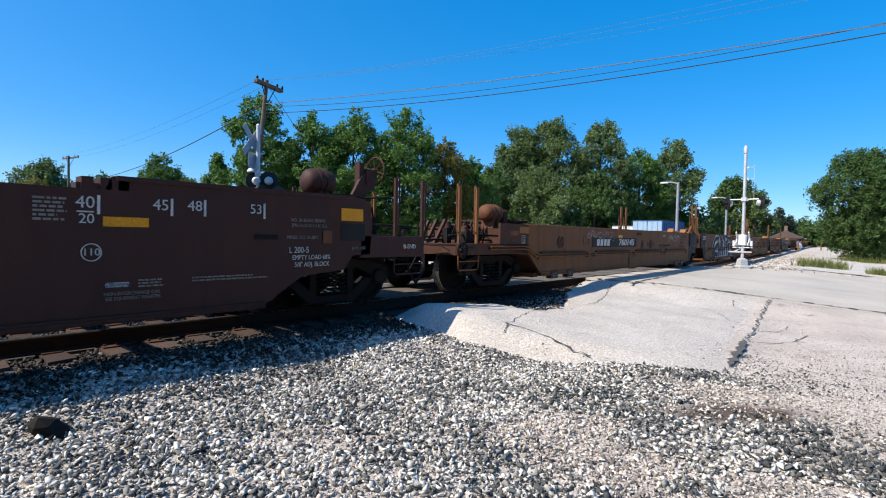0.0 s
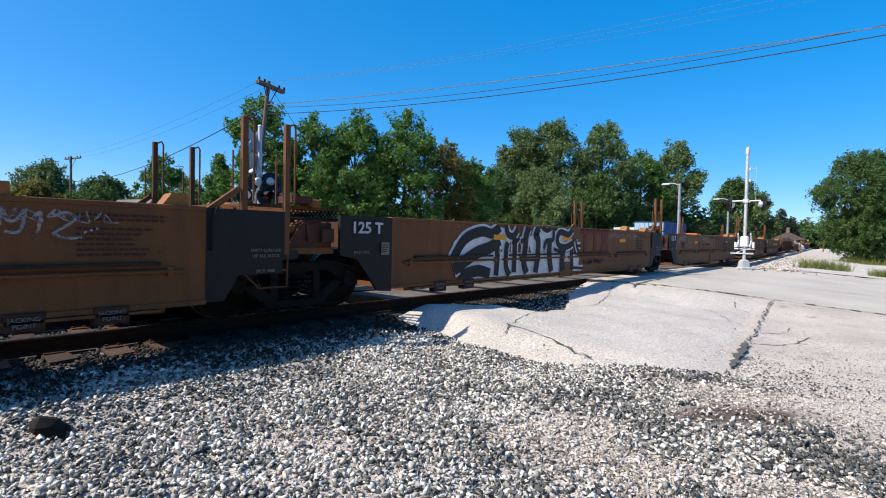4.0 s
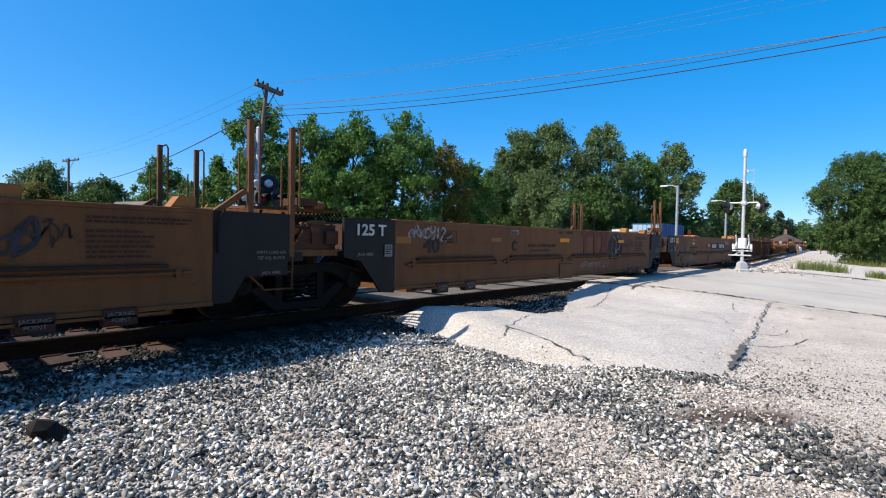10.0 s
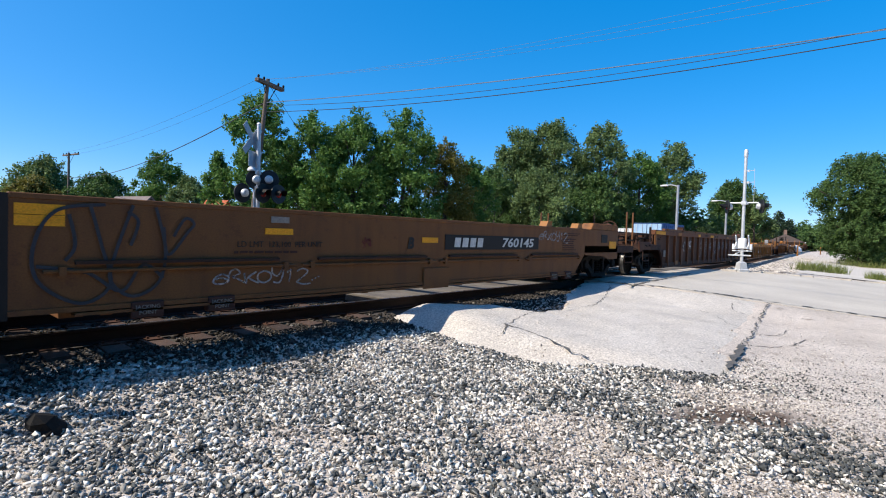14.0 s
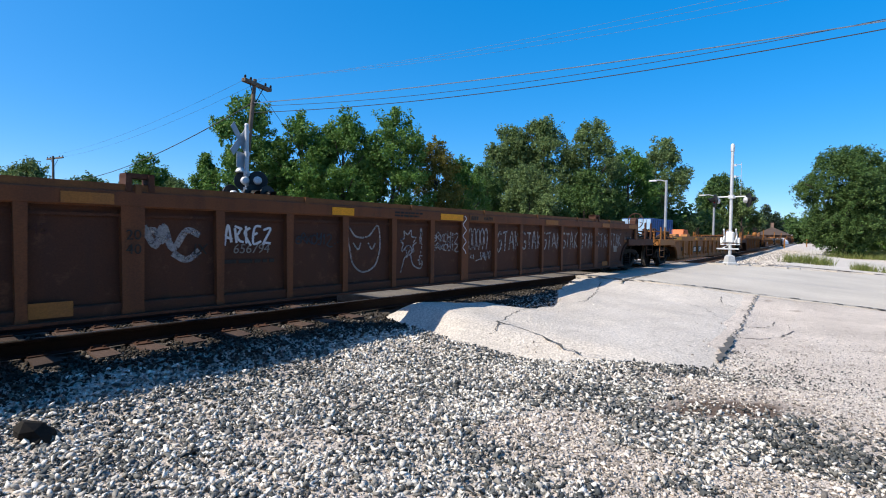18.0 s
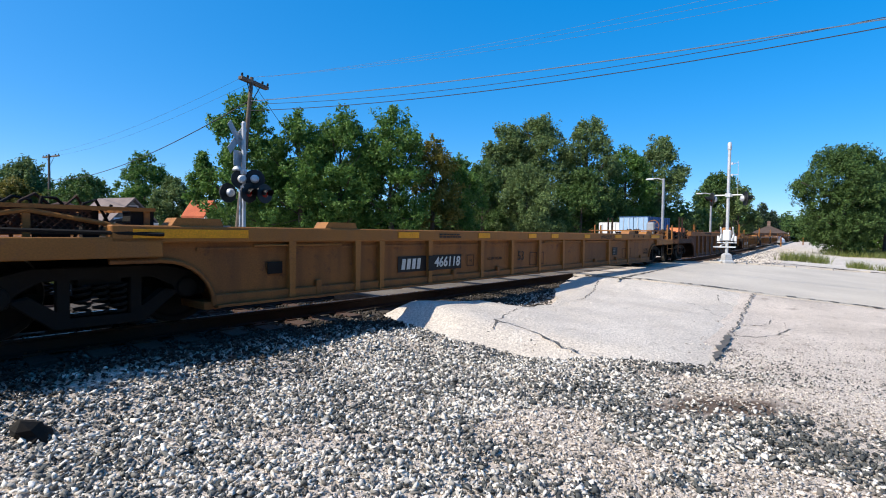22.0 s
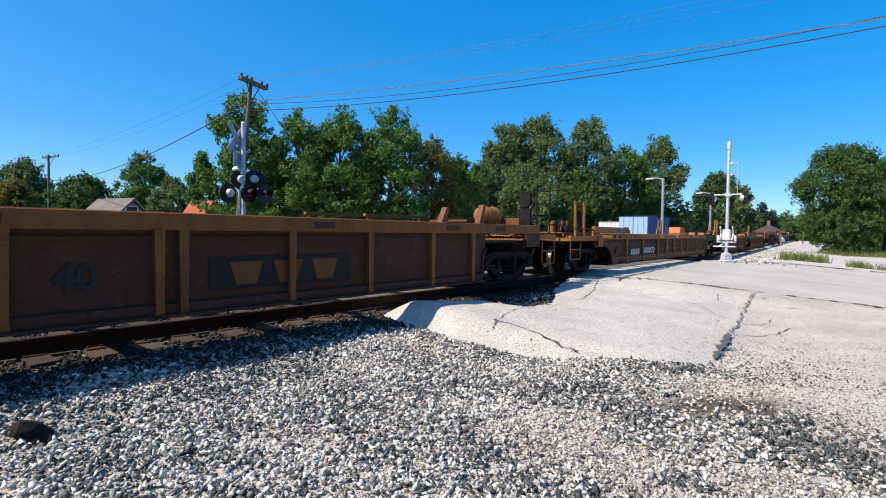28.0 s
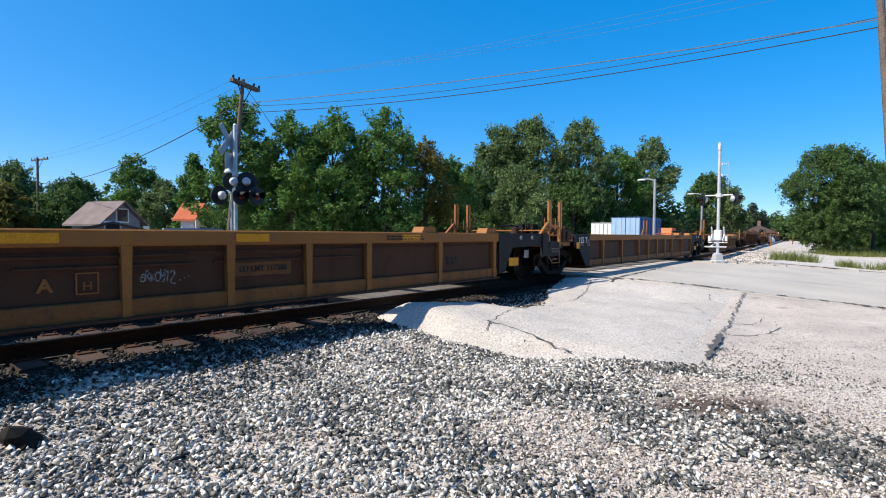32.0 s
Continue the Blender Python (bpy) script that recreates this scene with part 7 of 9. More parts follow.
    box(bm, L(4.72), L(4.80), -0.8, -0.7, 1.2, 2.0)
    box(bm, L(5.28), L(5.38), -0.98, -0.86, 1.2, 2.3)
    box(bm, L(5.40), L(5.62), -1.02, -0.80, 1.95, 2.2)
    part("brake_stand", bm, "maroon", u)
    brake_wheel(u, L(5.68), -0.9, 2.2, 0.23, "rust")
    bm = bmesh.new()
    rod(bm, (L(5.58), -0.9, 2.12), (L(5.68), -0.9, 2.2), 0.03, 8)
    part("brake_shaft", bm, "maroon", u)
    handrail(u, L(5.33), 1.1, 1.1, 1.85, 1, "rust")
    y = -SIDE - 0.012
    for words, x, z, h in (("40", 1.43, 1.40, 0.12), ("20", 1.44, 1.24, 0.10), ("45", 2.12, 1.41, 0.12), ("48", 2.48, 1.42, 0.12), ("53", 3.22, 1.42, 0.12)):
        number(u, words, L(x), z, h, "white_paint", y)
        if words != "20":
            plate(u, "length_mark", L(x + 0.10), L(x + 0.125), z - 0.11, z + 0.08, y, "white_paint")
    plate(u, "length_mark", L(1.36), L(1.5), 1.305, 1.32, y, "white_paint")
    plate(u, "reflector", L(1.58), L(2.0), 1.17, 1.27, y, "yellow", "yellow reflective strip")
    plate(u, "reflector", L(4.53), L(4.93), 1.33, 1.51, y, "yellow", "yellow reflective strip")
    plate(u, "record_panel", L(4.53), L(4.97), 1.04, 1.29, y, "black")
    plate(u, "warning_plate", L(4.22), L(4.37), 1.0, 1.18, y, "tan")
    plate(u, "tag_holder", L(3.20), L(3.52), 1.05, 1.11, y - 0.01, "iron")
    number(u, "110", L(1.48), 0.91, 0.075, "white_paint", y)
    bm = bmesh.new()
    tube(bm, [(L(1.48) + 0.085 * math.cos(t * 0.2618), y, 0.91 + 0.085 * math.sin(t * 0.2618)) for t in range(25)], 0.006, 4)
    part("ring_mark", bm, "white_paint", u)
    for words, x, z, h in (("L 200-5", 3.84, 0.91, 0.085), ("EMPTY LOAD 60%", 4.04, 0.81, 0.065), ("5/8\" ADJ. BLOCK", 4.05, 0.715, 0.065), ("NO. 24 BRAKE BEAMS", 3.98, 1.31, 0.048), ("SPRG 6 OC D-5 4 IC D-5", 4.0, 1.24, 0.045), ("MINER TCC-IV-60LT", 3.9, 1.08, 0.048), ("JACK HERE", 4.86, 0.93, 0.045), ("NON-INTERCHANGE CAR", 1.85, 0.48, 0.038), ("SEE EQUIPMENT REGISTER", 1.86, 0.43, 0.038)):
        number(u, words, L(x), z, h, "grey_paint" if h < 0.05 else "white_paint", y, width=0.85, name="stencil")
    bars(u, L(1.02), L(1.28), 1.44, 6, 0.022, 0.04, "grey_paint", y, 2)
    bars(u, L(1.9), L(2.2), 0.62, 3, 0.018, 0.032, "grey_paint", y, 3)
    bars(u, L(2.45), L(3.4), 0.62, 2, 0.018, 0.034, "grey_paint", y, 4)
    plate(u, "paint_patch", L(1.6), L(1.82), 0.55, 0.60, y, "spray_pale")
    return u


# ---- car B: five tan units on shared trucks ----
def joint_panel(u, x0, x1, zt, words, left):
    """Black end plates of a unit beside a shared truck."""
    for s in (-1, 1):
        y = s * (SIDE + 0.004)
        bm = bmesh.new()
        if left:
            prism(bm, [(x0, 0.32), (x0, zt), (x1, zt), (x1, 0.90), (x0 + 0.55, 0.86), (x0 + 0.22, 0.32)], y, y - s * 0.05)
        else:
            prism(bm, [(x1, 0.26), (x1, zt), (x0, zt), (x0, 0.84), (x0 + 0.32, 0.78), (x1 - 0.28, 0.28)], y, y - s * 0.05)
        part("end_plate", bm, "black", u, "black-painted end plate")
    if words:
        number(u, words, (x0 + x1) / 2 - 0.02, zt - 0.18, 0.17, "white_paint", -SIDE - 0.03, bold=0.006, width=1.1)
        plate(u, "notice", x1 - 0.24, x1 - 0.08, 0.84, 1.03, -SIDE - 0.03, "grey_paint")
        number(u, "JACK HERE", (x0 + x1) / 2 - 0.12, 0.88, 0.045, "grey_paint", -SIDE - 0.03, name="stencil")
        bars(u, x1 - 0.22, x1 - 0.10, 1.0, 4, 0.016, 0.035, "dark_paint", -SIDE - 0.036, 5)


def shared_end(u, xt, material, post_h, zt):
    """Over a shared truck: deck, guide posts with ladders, walkway and brake gear."""
    bm = bmesh.new()
    box(bm, xt - 1.1, xt + 0.75, -1.38, 1.38, 0.86, 0.95)
    box(bm, xt - 1.1, xt + 0.75, -0.3, 0.3, 0.72, 1.05)
    part("end_platform", bm, material, u)
    for s in (-1, 1):
        bm = bmesh.new()
        box(bm, xt - 1.0, xt + 0.1, s * 1.44 - 0.04, s * 1.44 + 0.04, 0.80, 0.92)
        part("side_sill", bm, "black", u)
    for s in (-1, 1):
        y = s * (SIDE - 0.03)
        for x in (xt - 0.66, xt - 0.08):
            bm = bmesh.new()
            box(bm, x - 0.035, x + 0.035, y - 0.03, y + 0.03, 0.86, post_h)
            tube(bm, [(x, y, post_h - 0.03), (x + 0.10, y, post_h + 0.02), (x + 0.125, y, post_h - 0.03), (x + 0.125, y, zt + 0.12), (x, y, zt + 0.1)], 0.014, 6)
            tube(bm, [(x - 0.12, y + 0.05, post_h - 0.42), (x - 0.12, y + 0.05, zt + 0.1)], 0.012, 6)
            part("guide_post", bm, material, u, "upright container guide post with a grab iron")
        bm = bmesh.new()
        for z in (0.66, 0.90, 1.14, 1.36):
            tube(bm, [(xt - 0.64, y, z), (xt - 0.08, y, z)], 0.013, 6)
        tube(bm, [(xt - 0.64, y, 0.9), (xt - 0.64, y, 0.62), (xt - 0.45, y, 0.44), (xt - 0.06, y, 0.44), (xt - 0.05, y, 0.9)], 0.014, 6)
        part("ladder", bm, material, u)
        bm = bmesh.new()
        prism(bm, [(xt - 1.12, zt), (xt - 0.75, zt + 0.28), (xt - 0.70, zt + 0.24), (xt - 1.0, zt)], y - 0.03, y + 0.03)
        part("post_brace", bm, material, u)
    grating(u, xt - 0.6, xt + 1.0, -1.25, 0.95, zt + 0.10, material)
    bm = bmesh.new()
    box(bm, xt + 0.08, xt + 0.40, -1.35, -1.0, zt + 0.14, zt + 0.24)
    box(bm, xt + 0.30, xt + 0.42, -1.40, -1.36, 1.04, 1.26)
    prism(bm, [(xt + 0.0, 0.95), (xt + 0.25, 1.30), (xt + 0.72, 1.30), (xt + 0.72, 0.95)], -1.36, -1.30)
    prism(bm, [(xt - 0.05, 1.25), (xt + 0.1, 1.42), (xt + 0.5, 1.42), (xt + 0.7, 1.25)], -1.1, -1.04)
    rod(bm, (xt + 0.2, -0.6, 1.1), (xt + 0.7, -0.6, 1.15), 0.13, 12)
    part("brake_cylinder", bm, "rust", u)
    valve_gear(u, xt + 0.28, -1.12, 0.99, 1.0, "rust")
    valve_gear(u, xt - 0.35, -0.5, 0.98, 1.1, "rust_dark")
    bm = bmesh.new()
    prism(bm, [(xt - 0.02, 1.16), (xt + 0.32, 1.36), (xt + 0.60, 1.37), (xt + 0.60, 1.30), (xt + 0.36, 1.29), (xt + 0.02, 1.10)], -1.30, -0.95)
    bevelled(bm, 0.012)
    part("gear_bracket", bm, "orange_rust", u)
    bm = bmesh.new()
    box(bm, xt + 0.52, xt + 0.74, -1.42, -1.37, 1.02, 1.22)
    bevelled(bm, 0.015)
    part("gear_box", bm, "rust", u)
    bm = bmesh.new()
    box(bm, xt + 0.36, xt + 0.56, -1.33, -1.05, zt + 0.105, zt + 0.21)
    bevelled(bm, 0.02)
    part("corner_block", bm, "orange_rust", u, "orange-brown casting on the walkway")
    mesh_screen(u, xt + 0.1, xt + 0.95, -1.2, zt - 0.06, zt + 0.07, "iron")
    rigging(u, xt - 0.6, xt + 0.8, 1.15, "iron", int(xt * 10) + 3)
    for words, dz in (("EMPTY LOAD 60%", 0.92), ("5/8\" ADJ. BLOCK", 0.85), ("JACK HERE", 0.66)):
        number(u, words, xt - 0.38, dz + (zt - 1.42) * 0.5, 0.042, "grey_paint", -SIDE - 0.012, name="stencil", width=0.9)
    for s_ in (-1, 1):
        bm = bmesh.new()
        prism(bm, [(xt - 1.05, 0.62), (xt - 0.14, 0.62), (xt - 0.14, 0.98), (xt - 1.05, 0.98)], s_ * SIDE - (0.0 if s_ < 0 else 0.04), s_ * SIDE + (0.04 if s_ < 0 else 0.0))
        part("step_plate", bm, "black", u)
    bm = bmesh.new()
    tube(bm, [(xt - 1.0, -SIDE - 0.02, zt + 0.02), (xt - 1.08, -SIDE - 0.03, zt - 0.15), (xt - 1.08, -SIDE - 0.03, zt - 0.5)], 0.016, 6)
    part("air_hose", bm, "iron", u)


def side_fittings(u, x0, x1, zb, material, seed):
    """Pipes under ledges along the side, and pads below it."""
    rr = random.Random(seed)
    n = 4
    seg = (x1 - x0) / n
    for k in range(n):
        a, b = x0 + seg * k + 0.30, x0 + seg * (k + 1) - 0.30
        bm = bmesh.new()
        prism(bm, [(a, 0.80), (b, 0.80), (b, 0.765), (a, 0.765)], -SIDE - 0.055, -SIDE)
        part("pipe_ledge", bm, "rust_dark", u)
        bm = bmesh.new()
        tube(bm, [(a - 0.25, -SIDE - 0.03, 0.70), (b + 0.25, -SIDE - 0.03, 0.70)], 0.02, 6)
        for x in (a - 0.1, b + 0.1):
            box(bm, x - 0.03, x + 0.03, -SIDE - 0.055, -SIDE, 0.655, 0.745)
        part("brake_pipe", bm, material, u)
    for x in (x0 + 0.95, x0 + 1.75, x1 - 0.75, x1 - 1.45):
        bm = bmesh.new()
        box(bm, x - 0.16, x + 0.16, -SIDE - 0.04, -SIDE + 0.10, zb - 0.14, zb + 0.04)
        bevelled(bm, 0.012)
        part("jacking_pad", bm, "maroon", u)
        lettering("stencil", "JACKING\nPOINT", 0.06, "grey_paint", u, (x, -SIDE - 0.045, zb - 0.05))
    for k in range(7):
        x = x0 + 0.6 + (x1 - x0 - 1.2) * k / 6 + rr.uniform(-0.1, 0.1)
        bm = bmesh.new()
        prism(bm, [(x - 0.07, zb), (x + 0.07, zb), (x + 0.05, zb - 0.08), (x - 0.05, zb - 0.08)], -SIDE + 0.02, -SIDE + 0.16)
        part("side_lug", bm, material, u)


def big_letters(u, x0, h, z, y):
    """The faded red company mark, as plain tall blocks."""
    w = h * 1.04
    bm = bmesh.new()
    box(bm, x0 + w * 0.04, x0 + w * 1.9, y, y + 0.005, z + h * 0.74, z + h)
    part("company_mark", bm, "red_paint", u, "faded red band of a company mark")
    for k in range(2):
        a = x0 + k * w * 0.96
        bm = bmesh.new()
        box(bm, a + w * 0.34, a + w * 0.64, y, y + 0.005, z, z + h * 0.735)
        part("company_mark", bm, "red_paint", u, "faded red block of a company mark")
    a = x0 + 2 * w * 0.98
    bm = bmesh.new()
    prism(bm, [(a, z + h), (a + w * 0.95, z + h), (a + w * 0.72, z + h * 0.5), (a + w * 0.95, z), (a, z), (a + w * 0.23, z + h * 0.5)], y, y + 0.005)
    part("company_mark", bm, "red_paint", u, "faded red block of a company mark")


B_TRUCKS = [8.25, 22.92, 37.37, 51.82, 66.27, 80.95]


def car_tan():
    made = []
    for k in range(5):
        ua, ub = B_TRUCKS[k], B_TRUCKS[k + 1]
        mid, half = (ua + ub) / 2, (ub - ua) / 2
        u = unit("well_car_unit", mid, half, "weathered tan articulated container well unit, empty, with graffiti on its side")
        L = lambda v: v - mid
        zt, zb = 1.42, 0.32
        first, last = k == 0, k == 4
        x0 = L(ua + (1.35 if first else 1.78))
        x1 = L(ub - (1.35 if last else 1.13))
        for s in (-1, 1):
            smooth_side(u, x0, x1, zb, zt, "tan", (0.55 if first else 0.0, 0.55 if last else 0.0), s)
        well_floor(u, x0 + 0.5, x1 - 0.5, 0.26, "tan")
        for a, d in ((x0, 1), (x1, -1)):
            bm = bmesh.new()
            prism(bm, [(a, 0.8), (a, zt - 0.06), (a + d * 0.05, zt - 0.06), (a + d * 0.75, 0.3), (a + d * 0.70, 0.28)], -1.44, 1.44)
            part("well_bulkhead", bm, "rust", u)
        side_fittings(u, x0 + 0.2, x1 - 0.2, zb, "tan", 40 + k)
        if not first:
            joint_panel(u, L(ua + 0.77), x0 + 0.003, zt, "125 T", False)
        if not last:
            joint_panel(u, x1 - 0.003, L(ub - 0.12), zt, "", True)
            truck(u, half, True)
            shared_end(u, half, "tan", 2.56, zt)
        if first:
            truck(u, -half, True, 0.5)
            coupler_end(u, L(ua - 1.08), -1, 1.0, "rust", None, 2.08, (L(ua - 1.03), L(ua - 0.5)), (L(ua + 0.58), L(ua + 1.2), -0.8, 1.65, 0.19, "red_rust"), None, 0.22, 0.62, seed=11, frame="orange_rust", deck0=L(ua + 1.4))
            bm = bmesh.new()
            prism(bm, [(L(ua + 0.26), 0.98), (L(ua + 0.26), 1.42), (L(ua + 1.36), 1.42), (L(ua + 1.36), 0.75), (L(ua + 0.9), 0.78)], -SIDE, -SIDE + 0.05)
            part("end_plate", bm, "rust", u)
            plate(u, "notice", L(ua + 0.62), L(ua + 0.92), 1.17, 1.27, -SIDE - 0.006, "tan", depth=0.004)
            bm = bmesh.new()
            box(bm, L(ua + 1.2), L(ua + 1.36), -0.95, -0.65, 1.44, 1.74)
            bevelled(bm, 0.015)
            part("tank_bracket", bm, "rust", u)
            plate(u, "paint_patch", L(ua + 0.98), L(ua + 1.35), 1.22, 1.36, -SIDE - 0.006, "ochre", depth=0.004)
            plate(u, "notice", L(ua + 1.06), L(ua + 1.2), 1.0, 1.18, -SIDE - 0.008, "grey_paint")
            bars(u, L(ua + 1.08), L(ua + 1.18), 1.16, 4, 0.02, 0.036, "dark_paint", -SIDE - 0.012, 17)
            brake_wheel(u, L(ua - 1.02), -SIDE - 0.05, 0.88, 0.14, "iron", "y")
            for q in range(5):
                bm = bmesh.new()
                lathe(bm, [(0.01, -0.02), (0.03, -0.015), (0.03, 0.0)], (L(ua - 0.12 + 0.10 * q), -SIDE - 0.002, 0.92), "y", 10)
                part("rivet", bm, "iron", u)
            number(u, "A-END", L(ua - 0.72), 0.92, 0.05, "dark_paint", -SIDE - 0.006, name="stencil")
            valve_gear(u, L(ua + 0.02), -0.95, 1.06, 0.85, "rust")
            valve_gear(u, L(ua + 0.55), -0.1, 1.08, 1.2, "rust")
            for q in range(3):
                bm = bmesh.new()
                a = L(ua - 0.75 + 0.3 * q)
                prism(bm, [(a, 0.98), (a + 0.34, 1.48), (a + 0.42, 1.48), (a + 0.10, 0.98)], -0.6 + 0.5 * q, -0.54 + 0.5 * q)
                part("deck_brace", bm, "rust", u)
            bm = bmesh.new()
            box(bm, L(ua + 1.36), L(ua + 2.1), -1.0, 0.6, 1.47, 1.53)
            box(bm, L(ua + 1.4), L(ua + 1.5), -0.9, 0.5, 1.3, 1.47)
            box(bm, L(ua + 1.95), L(ua + 2.05), -0.9, 0.5, 1.3, 1.47)
            bevelled(bm, 0.01)
            part("deck_plate", bm, "rust_dark", u)
            for q in (0.0, 0.055):
                bm = bmesh.new()
                tube(bm, [(L(ua - 0.1), -SIDE - 0.035, 0.94 - q), (L(ua + 1.15), -SIDE - 0.035, 0.94 - q), (L(ua + 1.30), -SIDE - 0.035, 0.92 - q), (L(ua + 1.62), -SIDE - 0.035, 0.78 - q), (L(ua + 1.78), -SIDE - 0.035, 0.76 - q), (L(ua + 2.5), -SIDE - 0.035, 0.76 - q)], 0.018, 6)
                part("air_pipe", bm, "tan", u, "painted air pipe along the side")
        if last:
            truck(u, half, True)
            coupler_end(u, L(ub + 1.95), 1, 1.0, "rust_dark", None, 1.98, (), None, None, 0.2, 0.34, seed=12, frame="rust", deck0=L(ub - 1.4))
            for v in (1.42, 1.90):
                for s in (-1, 1):
                    bm = bmesh.new()
                    box(bm, L(ub + v) - 0.025, L(ub + v) + 0.025, s * (SIDE - 0.03) - 0.02, s * (SIDE - 0.03) + 0.02, 0.85, 2.02)
                    tube(bm, [(L(ub + v) + 0.05, s * (SIDE - 0.03), 0.9), (L(ub + v) + 0.05, s * (SIDE - 0.03), 1.98), (L(ub + v), s * (SIDE - 0.03), 2.02)], 0.011, 6)
                    part("guide_post", bm, "tan", u, "upright steel guide post")
            bm = bmesh.new()
            prism(bm, [(L(ub - 1.36), 0.75), (L(ub - 1.36), 1.42), (L(ub + 0.72), 1.42), (L(ub + 0.72), 0.62), (L(ub + 0.1), 0.62), (L(ub - 0.2), 0.7)], -SIDE, -SIDE + 0.05)
            part("end_plate", bm, "tan", u)
            plate(u, "reflector", L(ub + 0.12), L(ub + 0.58), 0.92, 1.12, -SIDE - 0.012, "yellow")
            plate(u, "record_panel", L(ub - 0.42), L(ub - 0.02), 1.08, 1.30, -SIDE - 0.012, "black")
            brake_wheel(u, L(ub + 1.36), -0.95, 1.47, 0.27, "rust", disc=0.2)
            bm = bmesh.new()
            prism(bm, [(L(ub + 1.16), 0.98), (L(ub + 1.24), 1.62), (L(ub + 1.32), 1.62), (L(ub + 1.42), 0.98)], -1.02, -0.88)
            part("brake_stand", bm, "rust", u)
            bm = bmesh.new()
            prism(bm, [(L(ub - 1.0), 1.423), (L(ub - 0.86), 1.60), (L(ub + 0.70), 1.60), (L(ub + 0.72), 1.423)], -SIDE + 0.02, -SIDE + 0.34)
            bevelled(bm, 0.012)
            part("container_stop", bm, "orange_rust", u, "orange-brown container stop block")
            valve_gear(u, L(ub + 0.3), -0.6, 1.02, 1.1, "rust")
        y = -SIDE - 0.012
        # marks, set out from the first truck's place
        M = lambda v: L(ua) + v
        bars(u, x1 - 1.25, x1 - 0.22, 1.30, 2, 0.022, 0.045, "maroon", y, 60 + k)
        bars(u, x1 - 1.25, x1 - 0.55, 1.16, 6, 0.022, 0.052, "maroon", y, 70 + k)
        if k in (1, 2, 3):
            big_letters(u, M(8.28), 0.58, 0.83, y)
        if k in (2, 3):
            plate(u, "paint_patch", x0 + 0.03, x0 + 0.36, 1.05, 1.16, y + 0.003, "ochre")
            number(u, "40", M(2.66), 1.01, 0.26, "dark_paint", y, bold=0.012, width=1.1)
            box_outline(u, "stencil_frame", M(2.92), M(3.32), 1.06, 1.28, y, "dark_paint")
            bars(u, M(2.96), M(3.28), 1.25, 5, 0.02, 0.038, "maroon", y, 63 + k)
            flow_tag(u, M(2.08), M(3.0), 1.13, 1.36, "spray_pale", y - 0.004, 0.034)
            number(u, "D" if k == 2 else "C", M(5.22), 1.0, 0.2, "dark_paint", y, 0.2, 0.012)
            plate(u, "notice", M(5.1), M(5.38), 1.26, 1.35, y, "grey_paint")
            bars(u, M(5.12), M(5.36), 1.335, 3, 0.016, 0.026, "dark_paint", y - 0.004, 66)
            number(u, "LD LMT  123,100  PER UNIT", M(6.4), 1.02, 0.075, "dark_paint", y, name="stencil")
            bars(u, M(5.85), M(7.0), 0.93, 1, 0.03, 0.06, "dark_paint", y, 90)
            mark_bars(u, M(7.15), 1.305, 0.06, 4, "dark_paint", y, 0.5, 0.3)
            number(u, "760145 " + ("D" if k == 2 else "C"), M(7.7), 1.335, 0.065, "dark_paint", y)
        if k == 2:
            plate(u, "reflector", M(4.50), M(4.90), 1.07, 1.155, y, "yellow", "yellow reflective strip")
            flow_tag(u, M(5.6), M(6.95), 1.14, 1.34, "spray_pale", y - 0.004, 0.03)
        if k == 3:
            plate(u, "reflector", M(7.22), M(7.68), 1.11, 1.20, y, "yellow", "yellow reflective strip")
            flow_tag(u, M(8.3), M(9.9), 0.46, 0.62, "spray_pale", y - 0.004, 0.022)
            plate(u, "paint_patch", M(4.4), M(4.75), 1.10, 1.18, y + 0.003, "ochre")
        if k == 1:
            plate(u, "reflector", M(10.79), M(11.2), 1.08, 1.17, y, "yellow", "yellow reflective strip")
            for v in (4.50, 7.30):
                plate(u, "reflector", M(v), M(v + 0.42), 1.10, 1.20, y - 0.016, "yellow", "yellow reflective strip")
            number(u, "760145 E", M(7.1), 1.33, 0.09, "dark_paint", y)
        if k == 0:
            plate(u, "paint_patch", x1 - 2.42, x1 - 2.05, 1.18, 1.27, y, "ochre", "faded ochre strip")
            plate(u, "reflector", x0 + 0.04, x0 + 0.32, 1.16, 1.27, y, "tan")
            plate(u, "reflector", x0 + 5.0, x0 + 5.3, 1.16, 1.25, y, "yellow")
            number(u, "40", L(11.05), 1.02, 0.27, "rust", y, bold=0.012)
            number(u, "A", L(16.58), 0.98, 0.22, "dark_paint", y, 0.2, 0.012)
            number(u, "760145 A", L(16.28), 1.30, 0.085, "dark_paint", y)
            for m_, q in (("red_paint", 0.0), ("spray_blue", 0.012)):
                for s_ in (-1, 1):
                    bm = bmesh.new()
                    stroke(bm, [(L(17.39) - 0.13 + q, 0.98 + s_ * 0.13), (L(17.39) + 0.13 + q, 0.98 - s_ * 0.13)], 0.06 - 2 * q, y - q - 0.001 * s_)
                    part("paint_mark", bm, m_, u, "crossed red and blue paint mark")
            for v in (17.06, 17.58):
                bars(u, L(v), L(v + 0.2), 1.03, 2, 0.035, 0.06, "dark_paint", y, 64)
            number(u, "LD LMT  122,100  PER UNIT", L(18.82), 0.93, 0.075, "dark_paint", y, name="stencil")
            bars(u, L(18.3), L(19.4), 0.86, 1, 0.03, 0.06, "maroon", y, 67)
            plate(u, "notice", L(18.62), L(18.84), 1.24, 1.32, y, "grey_paint")
